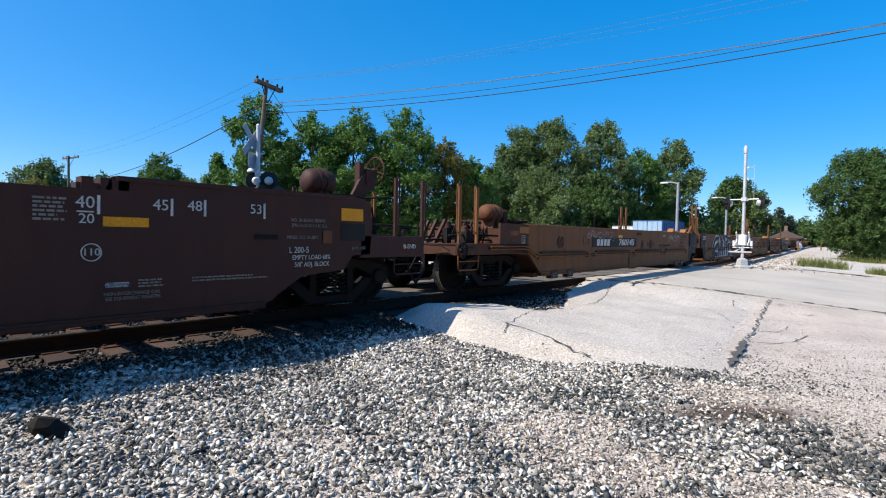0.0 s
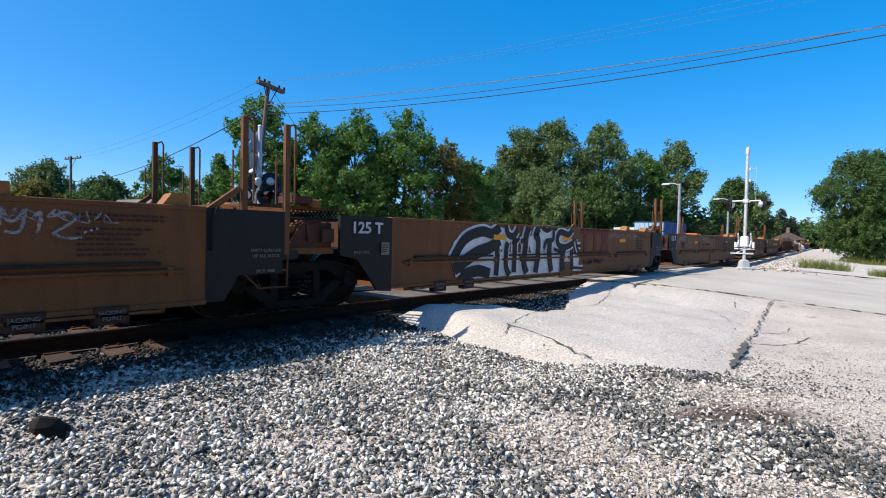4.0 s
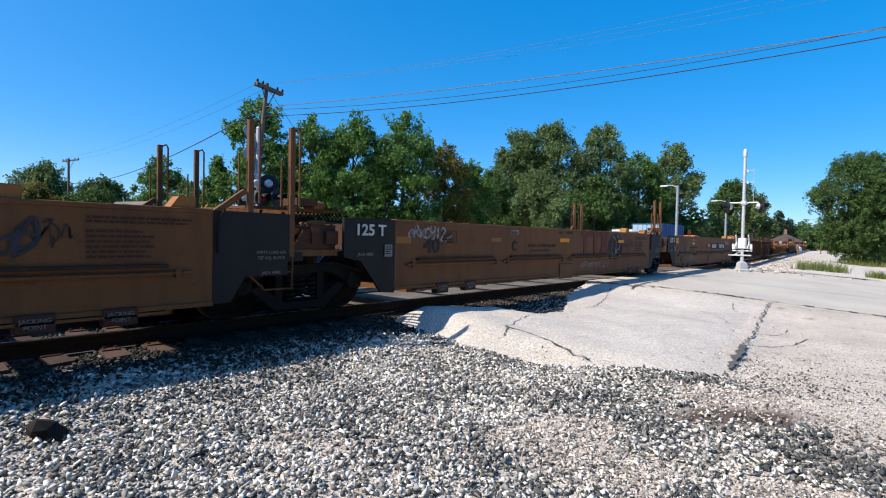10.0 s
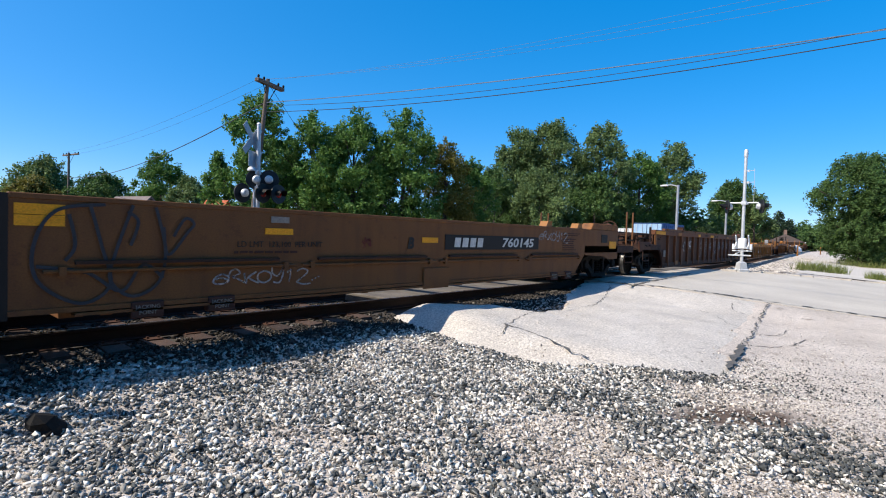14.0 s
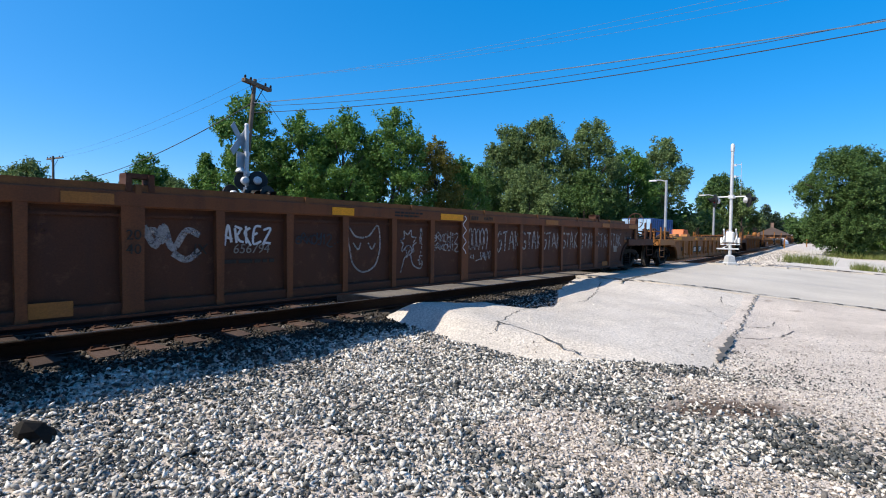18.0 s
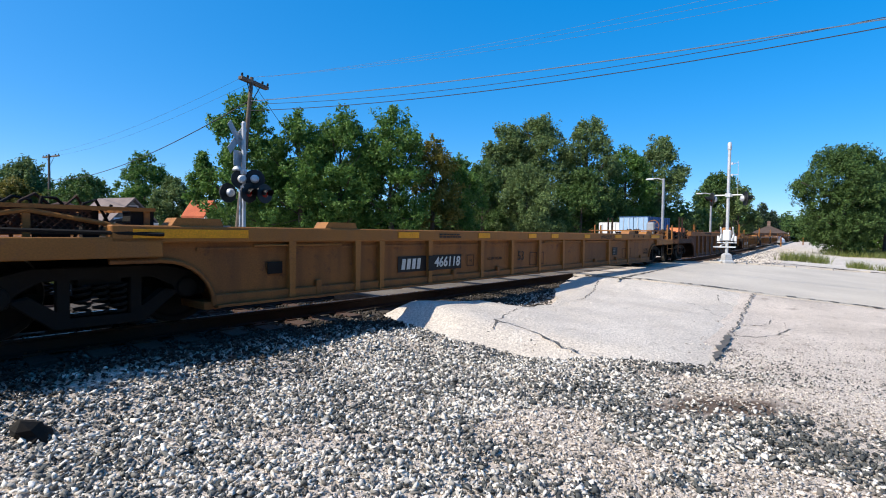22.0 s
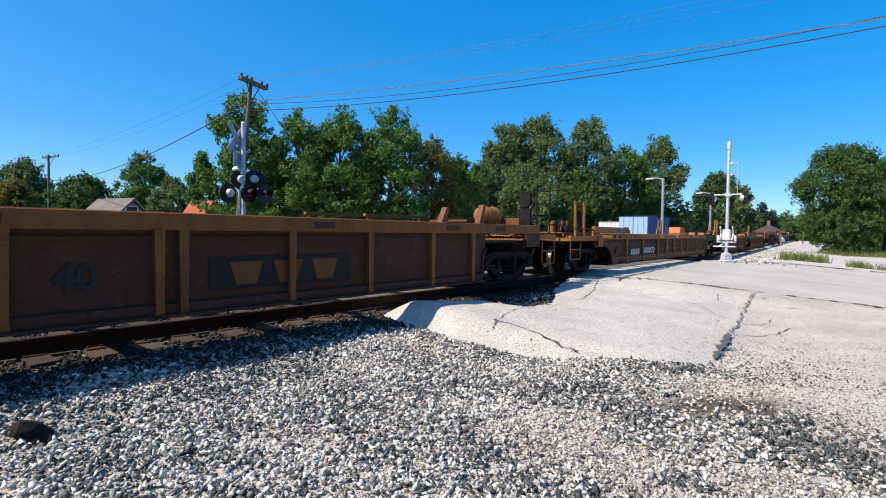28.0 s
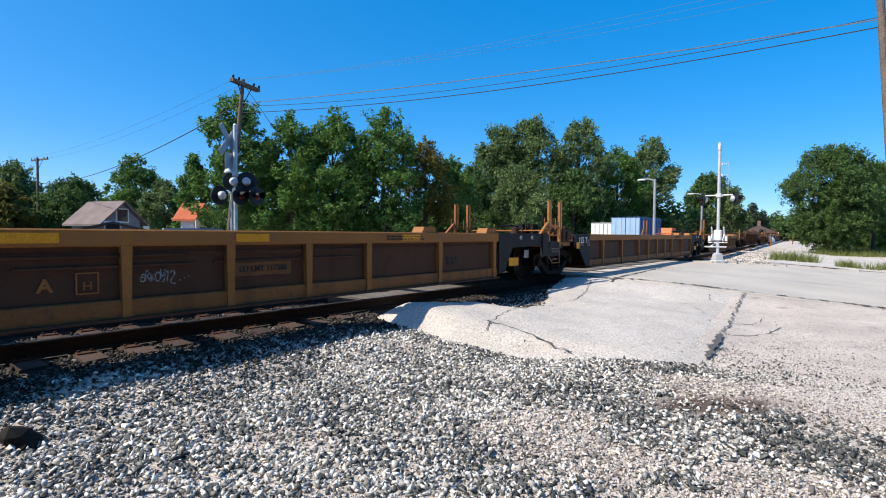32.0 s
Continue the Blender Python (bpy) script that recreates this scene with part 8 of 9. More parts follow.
            box_outline(u, "stencil_frame", L(12.3), L(12.6), 0.98, 1.18, y, "dark_paint")
        if k == 4:
            for z in (1.13, 1.236):
                plate(u, "reflector", x0 + 0.04, x0 + 0.42, z, z + 0.10, y, "yellow", "yellow reflective strip")
            plate(u, "reflector", x0 + 2.5, x0 + 2.9, 1.10, 1.18, y, "yellow", "yellow reflective strip")
            plate(u, "reflector", x0 + 5.38, x0 + 5.78, 1.02, 1.11, y, "yellow", "yellow reflective strip")
            plate(u, "notice", x0 + 2.58, x0 + 2.84, 1.25, 1.33, y, "grey_paint")
            number(u, "LD LMT  123,100  PER UNIT", x0 + 2.75, 0.97, 0.075, "dark_paint", y, name="stencil")
            bars(u, x0 + 2.1, x0 + 3.3, 0.89, 1, 0.03, 0.06, "maroon", y, 91)
            number(u, "B", x0 + 5.1, 1.0, 0.18, "dark_paint", y, 0.2, 0.012)
            scribble(u, x0 + 4.0, x0 + 4.3, 0.93, 1.12, "red_paint", y, 92, 0.03, 2)
            flow_tag(u, x0 + 1.85, x0 + 3.15, 0.48, 0.68, "spray_pale", y - 0.004, 0.022)
        if k in (0, 4):
            xa = L(ua) + (4.6 if k == 0 else 7.75)
            plate(u, "number_panel", xa, xa + 3.2, 0.90, 1.17, y, "black")
            mark_bars(u, xa + 0.25, 0.945, 0.175, 4, "white_paint", y - 0.006, 0.95, 0.35)
            number(u, "760145", xa + 2.36, 1.03, 0.185, "white_paint", y - 0.004, 0.15, bold=0.006, width=1.6)
            flow_tag(u, xa - 0.35, xa + 1.35, 1.14, 1.36, "spray_pale", y - 0.008, 0.026) if k == 0 else None
            flow_tag(u, M(10.96), M(12.3), 1.10, 1.33, "spray_pale", y - 0.004, 0.026)
        rr = random.Random(100 + k)
        if k == 1:      # broad black and white piece
            GROUND = [(0.5, [(3.5, 0.5), (4.2, 0.6), (5.0, 0.6), (5.8, 0.58), (6.6, 0.6), (7.3, 0.58), (7.9, 0.52), (8.2, 0.45)]), (0.44, [(3.4, 0.85), (3.8, 1.1), (4.4, 1.15), (5.1, 1.1)]), (0.5, [(5.9, 0.9), (6.3, 1.1), (6.8, 1.1), (7.4, 1.0)])]
            CURVES = [(0.20, [(3.25, 0.72), (3.6, 1.1), (4.1, 1.25), (4.45, 1.22), (4.72, 1.36)]), (0.24, [(3.3, 0.55), (3.9, 0.82), (4.4, 0.95), (4.72, 1.10)]), (0.16, [(4.62, 1.0), (4.64, 0.7), (4.60, 0.38)]), (0.22, [(3.5, 0.42), (4.0, 0.5), (4.4, 0.42)])]
            STEMS = [(0.14, [(4.93, 1.38), (5.0, 1.22), (5.2, 1.18), (5.36, 1.32)]), (0.15, [(5.0, 1.05), (4.95, 0.9), (4.95, 0.55), (5.1, 0.36)]), (0.16, [(5.26, 1.15), (5.26, 0.85), (5.24, 0.42)]), (0.08, [(5.15, 1.04), (5.3, 1.05), (5.42, 1.14)]), (0.2, [(5.79, 1.38), (5.7, 1.2), (5.67, 0.95), (5.62, 0.6), (5.75, 0.38)]), (0.1, [(5.48, 1.06), (5.6, 1.1), (5.75, 1.16)]), (0.11, [(5.45, 0.70), (5.9, 0.69), (6.3, 0.70)])]
            CUPS = [(0.19, [(6.22, 1.38), (6.08, 1.22), (6.19, 1.1), (6.19, 0.75), (6.1, 0.38)]), (0.12, [(6.35, 1.39), (6.57, 1.33), (6.76, 1.39)]), (0.11, [(6.88, 1.33), (6.84, 1.12), (6.55, 1.08), (6.45, 0.9)]), (0.2, [(6.7, 1.08), (6.70, 0.75), (6.8, 0.38)])]
            TAILS = [(0.15, [(7.82, 1.39), (7.6, 1.25), (7.2, 1.3), (7.05, 1.15), (7.15, 0.98), (7.5, 0.95), (7.84, 1.04)]), (0.09, [(6.9, 0.9), (7.2, 0.85), (7.4, 0.95)]), (0.24, [(7.37, 0.92), (7.3, 0.6), (7.36, 0.38)]), (0.09, [(7.99, 1.12), (8.05, 0.98), (8.14, 0.84)]), (0.08, [(8.02, 0.97), (8.26, 0.98)]), (0.17, [(7.76, 0.86), (7.8, 0.55), (7.78, 0.38)]), (0.07, [(7.8, 0.44), (8.1, 0.42), (8.42, 0.40)])]

            def painted(lines, grow, material, depth):
                for q, (w_, line) in enumerate(lines):
                    bm = bmesh.new()
                    stroke(bm, curl([(M(a), b) for a, b in line], 8), w_ + grow, depth - 0.0004 * q)
                    for v in bm.verts:
                        v.co.z = max(0.35, min(1.405, v.co.z))
                    part("graffiti_letter", bm, material, u, "black and white sprayed graffiti letter form")
            painted(GROUND, 0.0, "spray_white", y)
            for q, lines in enumerate((CURVES, STEMS, CUPS, TAILS)):
                painted(lines, 0.10, "spray_white", y - 0.002 - 0.003 * q)
                painted(lines, 0.0, "dark_spray", y - 0.015 - 0.003 * q)
            scribble(u, M(8.5), M(9.66), 0.48, 0.64, "dark_spray", y - 0.002, 7, 0.032, 9)
            flow_tag(u, M(10.0), M(12.0), 1.2, 1.33, "spray_pale", y, 0.014)
        if k in (2, 3):   # ringed scrawl over the reflector
            xa = M(10.55)
            bm = bmesh.new()
            bm.faces.new([bm.verts.new((xa + 0.49 * math.cos(q * 0.2618), y - 0.001, 1.0 + 0.35 * math.sin(q * 0.2618))) for q in range(24)])
            part("graffiti_fill", bm, "rust_dark", u, "dark sprayed filling of a round graffiti form")
            bm = bmesh.new()
            stroke(bm, curl([(xa + 0.50 * math.cos(t), 1.0 + 0.36 * math.sin(t)) for t in [q * 0.63 for q in range(11)]]), 0.05, y - 0.002)
            part("graffiti", bm, "spray_blue", u, "dark blue sprayed ring")
            for line in ([(-0.2, 1.3), (-0.3, 0.9), (-0.1, 0.72), (0.0, 1.1), (-0.15, 1.3)], [(0.05, 1.32), (0.3, 1.2), (0.22, 0.95), (0.0, 0.9), (0.25, 0.75), (0.4, 0.7)]):
                bm = bmesh.new()
                stroke(bm, curl([(xa + p, q) for p, q in line]), 0.035, y - 0.004)
                part("graffiti", bm, "spray_pale", u)
            scribble(u, xa + 0.55, xa + 1.2, 0.85, 1.3, "spray_blue", y - 0.003, 9 + k, 0.03, 3)
            plate(u, "reflector", xa + 0.15, xa + 0.55, 1.12, 1.20, y - 0.008, "yellow", "yellow reflective strip")
            scribble(u, x1 - 1.8, x1 - 1.35, 0.95, 1.25, "dark_paint", y, 31 + k, 0.016, 5)
        if k == 4:      # two large rounded outline letters and a swash
            for line in ([(0.75, 1.36), (0.35, 1.28), (0.18, 0.95), (0.22, 0.6), (0.55, 0.38), (0.8, 0.55), (0.72, 0.95), (0.62, 1.36)], [(0.45, 1.25), (0.5, 0.95), (0.42, 0.8)],
                         [(1.0, 1.37), (0.85, 0.9), (0.8, 0.6), (1.0, 0.42), (1.25, 0.55), (1.32, 0.9), (1.22, 1.36)], [(0.98, 0.95), (1.05, 1.2), (0.95, 1.3)],
                         [(1.3, 1.15), (1.35, 0.85), (1.55, 1.1), (1.62, 1.2), (1.52, 1.25), (1.4, 1.05)], [(0.2, 0.75), (0.6, 0.68), (0.9, 0.48), (1.1, 0.75), (1.3, 0.6)]):
                bm = bmesh.new()
                stroke(bm, curl([(x0 + p, q) for p, q in line]), 0.032, y - 0.012)
                part("graffiti", bm, "spray_blue", u, "dark blue sprayed outline letter")
        if k in (0, 1):
            scribble(u, x1 - 1.9, x1 - 0.9, 1.2, 1.33, "spray_pale", y, 54 + k, 0.012, 8)
        bm = bmesh.new()
        box(bm, M(7.2), M(7.86), -SIDE - 0.035, -SIDE - 0.002, 0.23, 0.59)
        bevelled(bm, 0.012)
        part("access_panel", bm, "tan", u, "plain steel access panel on the lower side")
        # things on top: guide boxes
        for x in (x1 - 1.9, x1 - 0.35):
            bm = bmesh.new()
            prism(bm, [(x - 0.12, zt), (x - 0.02, zt + 0.14), (x + 0.16, zt + 0.14), (x + 0.16, zt)], -SIDE + 0.02, -SIDE + 0.22)
            part("container_guide", bm, "ochre", u)
        made.append(u)
    return made


# ---- cars C to F: framed sides ----
def framed_car(mid, half, zt, zb, chord, x0, cut0, cut1, x1, ribs, web, frame, label, plat0, plat1, wide=(), name="well_car", left=True, right=True, spin=True, shift=(0.3, 0.3), web1=None, low=None, lip=0.3):
    """x0..x1: length of the side; plat0, plat1: outer edges of the end platforms, or None at a shared truck (all along the train's own line)."""
    u = unit(name, mid, half, label)
    L = lambda v: v - mid
    for s in (-1, 1):
        ribbed_side(u, L(x0), L(x1), L(cut0), L(cut1), zb, zt, chord, [L(r) for r in ribs], web, frame, [L(r) for r in wide], s, web1=L(web1) if web1 else None, low=low, lip=lip)
    well_floor(u, L(cut0), L(cut1), zb - 0.02, web)
    for a, d in ((L(cut0) - 0.1, 1), (L(cut1) + 0.1, -1)):
        bm = bmesh.new()
        box(bm, min(a + d * 0.25, a + d * 0.33), max(a + d * 0.25, a + d * 0.33), -1.36, 1.36, zb + 0.02, zt - 0.14)
        part("well_bulkhead", bm, web, u)
        bm = bmesh.new()
        box(bm, min(a + d * 0.24, a - d * 1.9), max(a + d * 0.24, a - d * 1.9), -1.34, 1.34, 0.93, 0.97)
        part("truck_apron", bm, "iron", u)
    if left:
        truck(u, -half, spin, shift[0])
    if right:
        truck(u, half, spin, shift[1])
    return u, L


def car_framed_brown():
    mid, half = 93.70, 9.0
    ribs = [86.5, 87.45, 88.38, 89.32, 90.27, 91.21, 92.21, 93.15, 94.09, 95.14, 96.13, 97.09, 98.06, 99.12, 100.12, 101.1]
    wide = (88.38, 94.09, 100.12)
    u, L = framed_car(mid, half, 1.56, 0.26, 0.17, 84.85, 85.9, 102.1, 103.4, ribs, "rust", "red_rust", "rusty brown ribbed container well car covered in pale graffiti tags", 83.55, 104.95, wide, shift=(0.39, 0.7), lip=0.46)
    y = -SIDE - 0.012
    yw = -SIDE + 0.07
    bm = bmesh.new()
    box(bm, L(86.0), L(102.3), -SIDE + 0.02, -SIDE + 0.12, 1.56, 1.63)
    for s in range(8):
        box(bm, L(86.3 + 2.1 * s), L(86.36 + 2.1 * s), -SIDE - 0.004, -SIDE + 0.1, 1.53, 1.635)
    part("top_rail", bm, "tan", u)
    for xg in (88.45, 100.15):
        bm = bmesh.new()
        for k in range(2):
            box(bm, L(xg - 0.14 + 0.22 * k), L(xg - 0.08 + 0.22 * k), -SIDE + 0.0, -SIDE + 0.2, 1.56, 1.74)
        box(bm, L(xg - 0.14), L(xg + 0.14), -SIDE + 0.02, -SIDE + 0.18, 1.70, 1.75)
        part("container_guide", bm, "rust", u)
    coupler_end(u, L(83.62), -1, 1.06, "rust_dark", 1.40, 1.62, (L(84.35),), None, None, 0.19, 0.62, seed=21, frame="rust_dark", deck0=L(85.5), rail_low=0.52)
    coupler_end(u, L(104.95), 1, 1.08, "rust", 1.36, 1.62, (L(104.17), L(104.73)), None, (L(104.98), -0.85, 1.72, 0.27, "rust"), 0.22, 0.62, seed=22, frame="rust", deck0=L(102.6), rail_low=0.52)
    bm = bmesh.new()
    prism(bm, [(L(104.52), 1.05), (L(104.56), 1.72), (L(104.66), 1.82), (L(104.84), 1.80), (L(104.86), 1.05)], -1.0, -0.78)
    bevelled(bm, 0.015)
    part("brake_stand", bm, "rust", u)
    bm = bmesh.new()
    lathe(bm, [(0.04, -0.16), (0.10, -0.14), (0.07, -0.02), (0.03, 0.0)], (L(104.98), -0.85, 1.72), "x", 14)
    part("wheel_hub", bm, "rust", u)
    mesh_screen(u, L(103.5), L(104.1), -1.28, 1.1, 1.22, "ochre")
    valve_gear(u, L(103.9), -0.4, 1.1, 1.1, "rust")
    mesh_screen(u, L(84.4), L(85.3), -1.2, 1.12, 1.36, "rust_dark")
    valve_gear(u, L(84.7), -0.6, 1.08, 1.0, "rust_dark")
    bm = bmesh.new()
    prism(bm, [(L(83.2), 1.14), (L(84.35), 1.14), (L(84.35), 0.87), (L(83.75), 0.92), (L(83.3), 0.80)], -SIDE - 0.004, -SIDE + 0.05)
    bevelled(bm, 0.01)
    part("end_plate", bm, "rust", u)
    bm = bmesh.new()
    tube(bm, [(L(83.75), -SIDE - 0.01, 1.04), (L(83.75), -SIDE - 0.06, 1.0), (L(84.15), -SIDE - 0.06, 1.0), (L(84.15), -SIDE - 0.01, 1.04)], 0.013, 6)
    part("grab_iron", bm, "iron", u)
    for a, b, m in ((84.9, 86.0, "yellow"), (87.75, 88.2, "ochre"), (90.95, 91.35, "yellow"), (93.35, 94.0, "yellow"), (97.2, 97.8, "ochre"), (100.5, 101.0, "ochre"), (102.55, 103.3, "ochre")):
        plate(u, "reflector", L(a), L(b), 1.41, 1.52, y, m, "yellow reflective strip")
    plate(u, "number_strip", L(94.2), L(95.05), 1.41, 1.53, y, "tan")
    mark_bars(u, L(94.25), 1.43, 0.075, 4, "dark_paint", y - 0.004, 0.5, 0.3)
    number(u, "656794", L(94.82), 1.47, 0.075, "dark_paint", y - 0.004)
    bars(u, L(92.2), L(92.9), 1.51, 2, 0.03, 0.05, "dark_paint", y - 0.004, 6)
    for k, x in enumerate((95.25, 96.23, 97.18, 98.16, 99.22, 100.29, 101.2)):
        tag_word(u, "GTAK", L(x), 0.83, 0.40, "spray_pale", yw, 200 + k, 0.042)
    # panels of mixed tags before them
    for line in ([(88.5, 1.2), (88.62, 0.98), (88.7, 1.2), (88.8, 0.95), (88.95, 1.15), (89.1, 1.1)], [(88.48, 1.1), (88.6, 1.15), (88.72, 1.02)], [(88.8, 0.9), (88.95, 0.82), (89.1, 0.92)]):
        bm = bmesh.new()
        stroke(bm, curl([(L(p), q) for p, q in line]), 0.075, yw)
        part("graffiti", bm, "spray_pale", u, "broad pale sprayed smear")
    number(u, "IX", L(89.1), 0.93, 0.13, "dark_paint", yw - 0.003, 0.15)
    tag_word(u, "ARKEZ", L(89.4), 1.0, 0.21, "spray_white", yw - 0.006, 221, 0.03)
    number(u, "656794", L(89.75), 0.93, 0.12, "grey_paint", yw, 0.15)
    bars(u, L(89.4), L(90.15), 0.8, 1, 0.045, 0.06, "dark_paint", yw, 27)
    flow_tag(u, L(90.4), L(91.0), 0.98, 1.15, "spray_blue", yw, 0.02)
    flow_tag(u, L(93.22), L(93.95), 1.0, 1.2, "spray_pale", yw, 0.022)
    flow_tag(u, L(93.22), L(93.95), 0.85, 1.0, "spray_pale", yw, 0.022)
    for i, c in enumerate("BRIE"):
        tag_word(u, c, L(92.88), 1.12 - 0.16 * i, 0.13, "spray_pale", yw, 240 + i, 0.02)
    for line in ([(91.32, 0.95), (91.3, 1.25), (91.45, 1.1), (91.7, 1.1), (91.9, 1.27), (91.95, 0.95), (91.85, 0.65), (91.6, 0.55), (91.4, 0.68), (91.33, 0.95)],
                 [(91.4, 1.0), (91.5, 0.9), (91.55, 1.0)], [(91.7, 1.0), (91.78, 0.9), (91.85, 1.0)],
                 [(92.6 + 0.20 * (1.0 if q % 2 else 0.62) * math.cos(q * 0.42), 1.0 + 0.22 * (1.0 if q % 2 else 0.62) * math.sin(q * 0.42)) for q in range(16)],
                 [(92.42, 0.5), (92.5, 0.72), (92.58, 0.8)], [(92.66, 0.8), (92.72, 0.62), (92.9, 0.55), (92.95, 0.66), (92.84, 0.7)],
                 [(92.45, 0.85), (92.6, 0.95), (92.7, 0.85), (92.55, 0.75)]):
        bm = bmesh.new()
        stroke(bm, curl([(L(p), q) for p, q in line]), 0.028, yw)
        part("graffiti", bm, "spray_pale", u, "sprayed outline figure")
    bm = bmesh.new()
    stroke(bm, curl([(L(94.05) + 0.05 * math.sin(q * 1.6), 1.5 - 0.055 * q) for q in range(14)]), 0.016, -SIDE - 0.01)
    part("graffiti", bm, "spray_white", u, "wavy sprayed line down a rib")
    for j in range(5):
        xj = 94.3 + 0.13 * j
        bm = bmesh.new()
        stroke(bm, curl([(L(xj), 0.85 + 0.03 * j), (L(xj - 0.03), 1.15), (L(xj + 0.05), 1.27), (L(xj + 0.09), 1.1), (L(xj + 0.05), 0.85)]), 0.03, yw - 0.0005 * j)
        part("graffiti", bm, "spray_pale", u, "looping sprayed graffiti")
    scribble(u, L(94.35), L(95.0), 0.62, 0.82, "spray_pale", yw, 246, 0.022, 4)
    number(u, "45", L(87.6), 1.15, 0.11, "maroon", yw)
    plate(u, "paint_patch", L(87.5), L(87.85), 0.30, 0.45, -SIDE + 0.02, "ochre")
    number(u, "20\n40", L(88.38), 1.02, 0.11, "dark_paint", -SIDE - 0.01)
    number(u, "20\n40", L(100.12), 1.02, 0.11, "dark_paint", -SIDE - 0.01)
    number(u, "3", L(100.9), 1.18, 0.09, "dark_paint", yw)
    plate(u, "notice", L(101.55), L(101.78), 0.68, 0.86, yw, "grey_paint")
    plate(u, "notice", L(101.35), L(101.5), 0.70, 0.84, yw, "panel")
    plate(u, "notice", L(86.0), L(86.25), 0.62, 0.85, yw - 0.03, "grey_paint")
    number(u, "L 33 1-3", L(102.62), 1.24, 0.09, "dark_paint", yw, name="stencil")
    number(u, "IW 8 9-78", L(102.68), 1.09, 0.10, "grey_paint", yw, name="stencil")
    plate(u, "paint_patch", L(102.4), L(103.05), 0.97, 1.04, yw, "orange_rust")
    plate(u, "paint_patch", L(100.6), L(100.95), 0.30, 0.42, -SIDE + 0.02, "ochre")
    for x in (84.95, 103.25):
        bm = bmesh.new()
        box(bm, L(x) - 0.10, L(x) + 0.10, -SIDE - 0.01, -SIDE + 0.05, 1.02, 1.40)
        bevelled(bm, 0.03)
        part("tie_down", bm, "tan", u)
    return u


def car_ochre():
    mid, half = 116.09, 9.12
    ribs = [109.55, 110.7, 111.2, 112.38, 113.97, 115.11, 116.33, 117.55, 118.75, 120.55, 122.15]
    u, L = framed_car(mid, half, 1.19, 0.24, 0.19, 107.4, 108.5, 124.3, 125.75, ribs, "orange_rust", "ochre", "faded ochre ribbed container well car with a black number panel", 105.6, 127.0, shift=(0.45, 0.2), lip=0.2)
    y, yw = -SIDE - 0.012, -SIDE + 0.07
    coupler_end(u, L(105.62), -1, 1.06, "ochre", 1.38, 1.5, (L(105.8), L(106.36)), None, None, 0.22, 0.62, seed=31, frame="ochre", deck0=L(107.9), rail_low=0.42)
    coupler_end(u, L(127.0), 1, 1.0, "ochre", 1.34, 1.55, (L(126.35), L(126.95)), None, (L(126.9), -0.75, 1.52, 0.24, "ochre"), 0.2, 0.62, seed=32, frame="ochre", deck0=L(125.0), rail_low=0.42)
    bm = bmesh.new()
    box(bm, L(126.55), L(126.72), -0.9, -0.6, 1.0, 1.66)
    bevelled(bm, 0.03)
    part("brake_stand", bm, "sign_back", u)
    for a, b in ((107.6, 108.9), (111.55, 112.05), (113.8, 114.2), (115.75, 116.1), (116.85, 117.2), (118.75, 119.1), (120.95, 121.45), (124.35, 125.25)):
        plate(u, "reflector", L(a), L(b), 1.05, 1.15, y, "yellow", "yellow reflective strip")
    valve_gear(u, L(106.9), -0.7, 1.08, 1.2, "rust_dark")
    mesh_screen(u, L(125.3), L(126.2), -1.25, 1.03, 1.12, "orange_rust")
    mesh_screen(u, L(106.5), L(107.3), -1.25, 1.10, 1.33, "rust_dark")
    valve_gear(u, L(125.9), -0.3, 1.05, 1.0, "rust")
    for a, b in ((109.0, 110.4), (116.6, 118.6), (119.0, 121.6), (122.5, 124.1)):
        bm = bmesh.new()
        tube(bm, [(L(a), -SIDE + 0.04, 0.955), (L(b), -SIDE + 0.04, 0.955)], 0.016, 6)
        part("air_pipe", bm, "ochre", u)
    for x in (110.0, 113.1, 114.6, 119.6, 121.2, 123.4):
        bm = bmesh.new()
        box(bm, L(x) - 0.05, L(x) + 0.05, -SIDE + 0.02, -SIDE + 0.09, 0.24, 0.46)
        bevelled(bm, 0.012)
        part("web_stiffener", bm, "orange_rust", u)
    for words, x in (("20", 122.55), ("45", 122.99), ("48", 123.48), ("53", 124.18)):
        number(u, words, L(x), 1.10, 0.085, "dark_paint", y - 0.008, name="length_mark")
    plate(u, "number_panel", L(111.62), L(113.35), 0.47, 0.74, yw, "black")
    plate(u, "number_panel", L(112.31), L(112.45), 0.47, 0.74, y + 0.004, "black")
    mark_bars(u, L(111.70), 0.515, 0.18, 4, "white_paint", yw - 0.006, 0.46, 0.24)
    number(u, "466118", L(112.92), 0.605, 0.18, "white_paint", yw - 0.006, 0.15, bold=0.006)
    number(u, "53", L(115.56), 0.64, 0.21, "dark_paint", yw)
    number(u, "LD LMT 163,700", L(114.5), 0.62, 0.055, "dark_paint", yw, name="stencil")
    box_outline(u, "notice_frame", L(113.53), L(113.76), 0.50, 0.72, yw - 0.004, "panel", 0.014)
    number(u, "H", L(113.645), 0.6, 0.07, "dark_paint", yw - 0.006)
    bars(u, L(112.6), L(113.3), 1.13, 2, 0.028, 0.045, "dark_paint", y, 12)
    number(u, "L 13 NX\nNW13SF", L(124.0), 0.58, 0.085, "dark_paint", yw, name="stencil")
    plate(u, "tag_holder", L(109.2), L(109.42), 0.58, 0.74, yw - 0.02, "iron")
    flow_tag(u, L(119.85), L(120.85), 1.03, 1.14, "dark_paint", y, 0.016)
    plate(u, "record_panel", L(120.95), L(121.35), 0.52, 0.76, yw, "black")
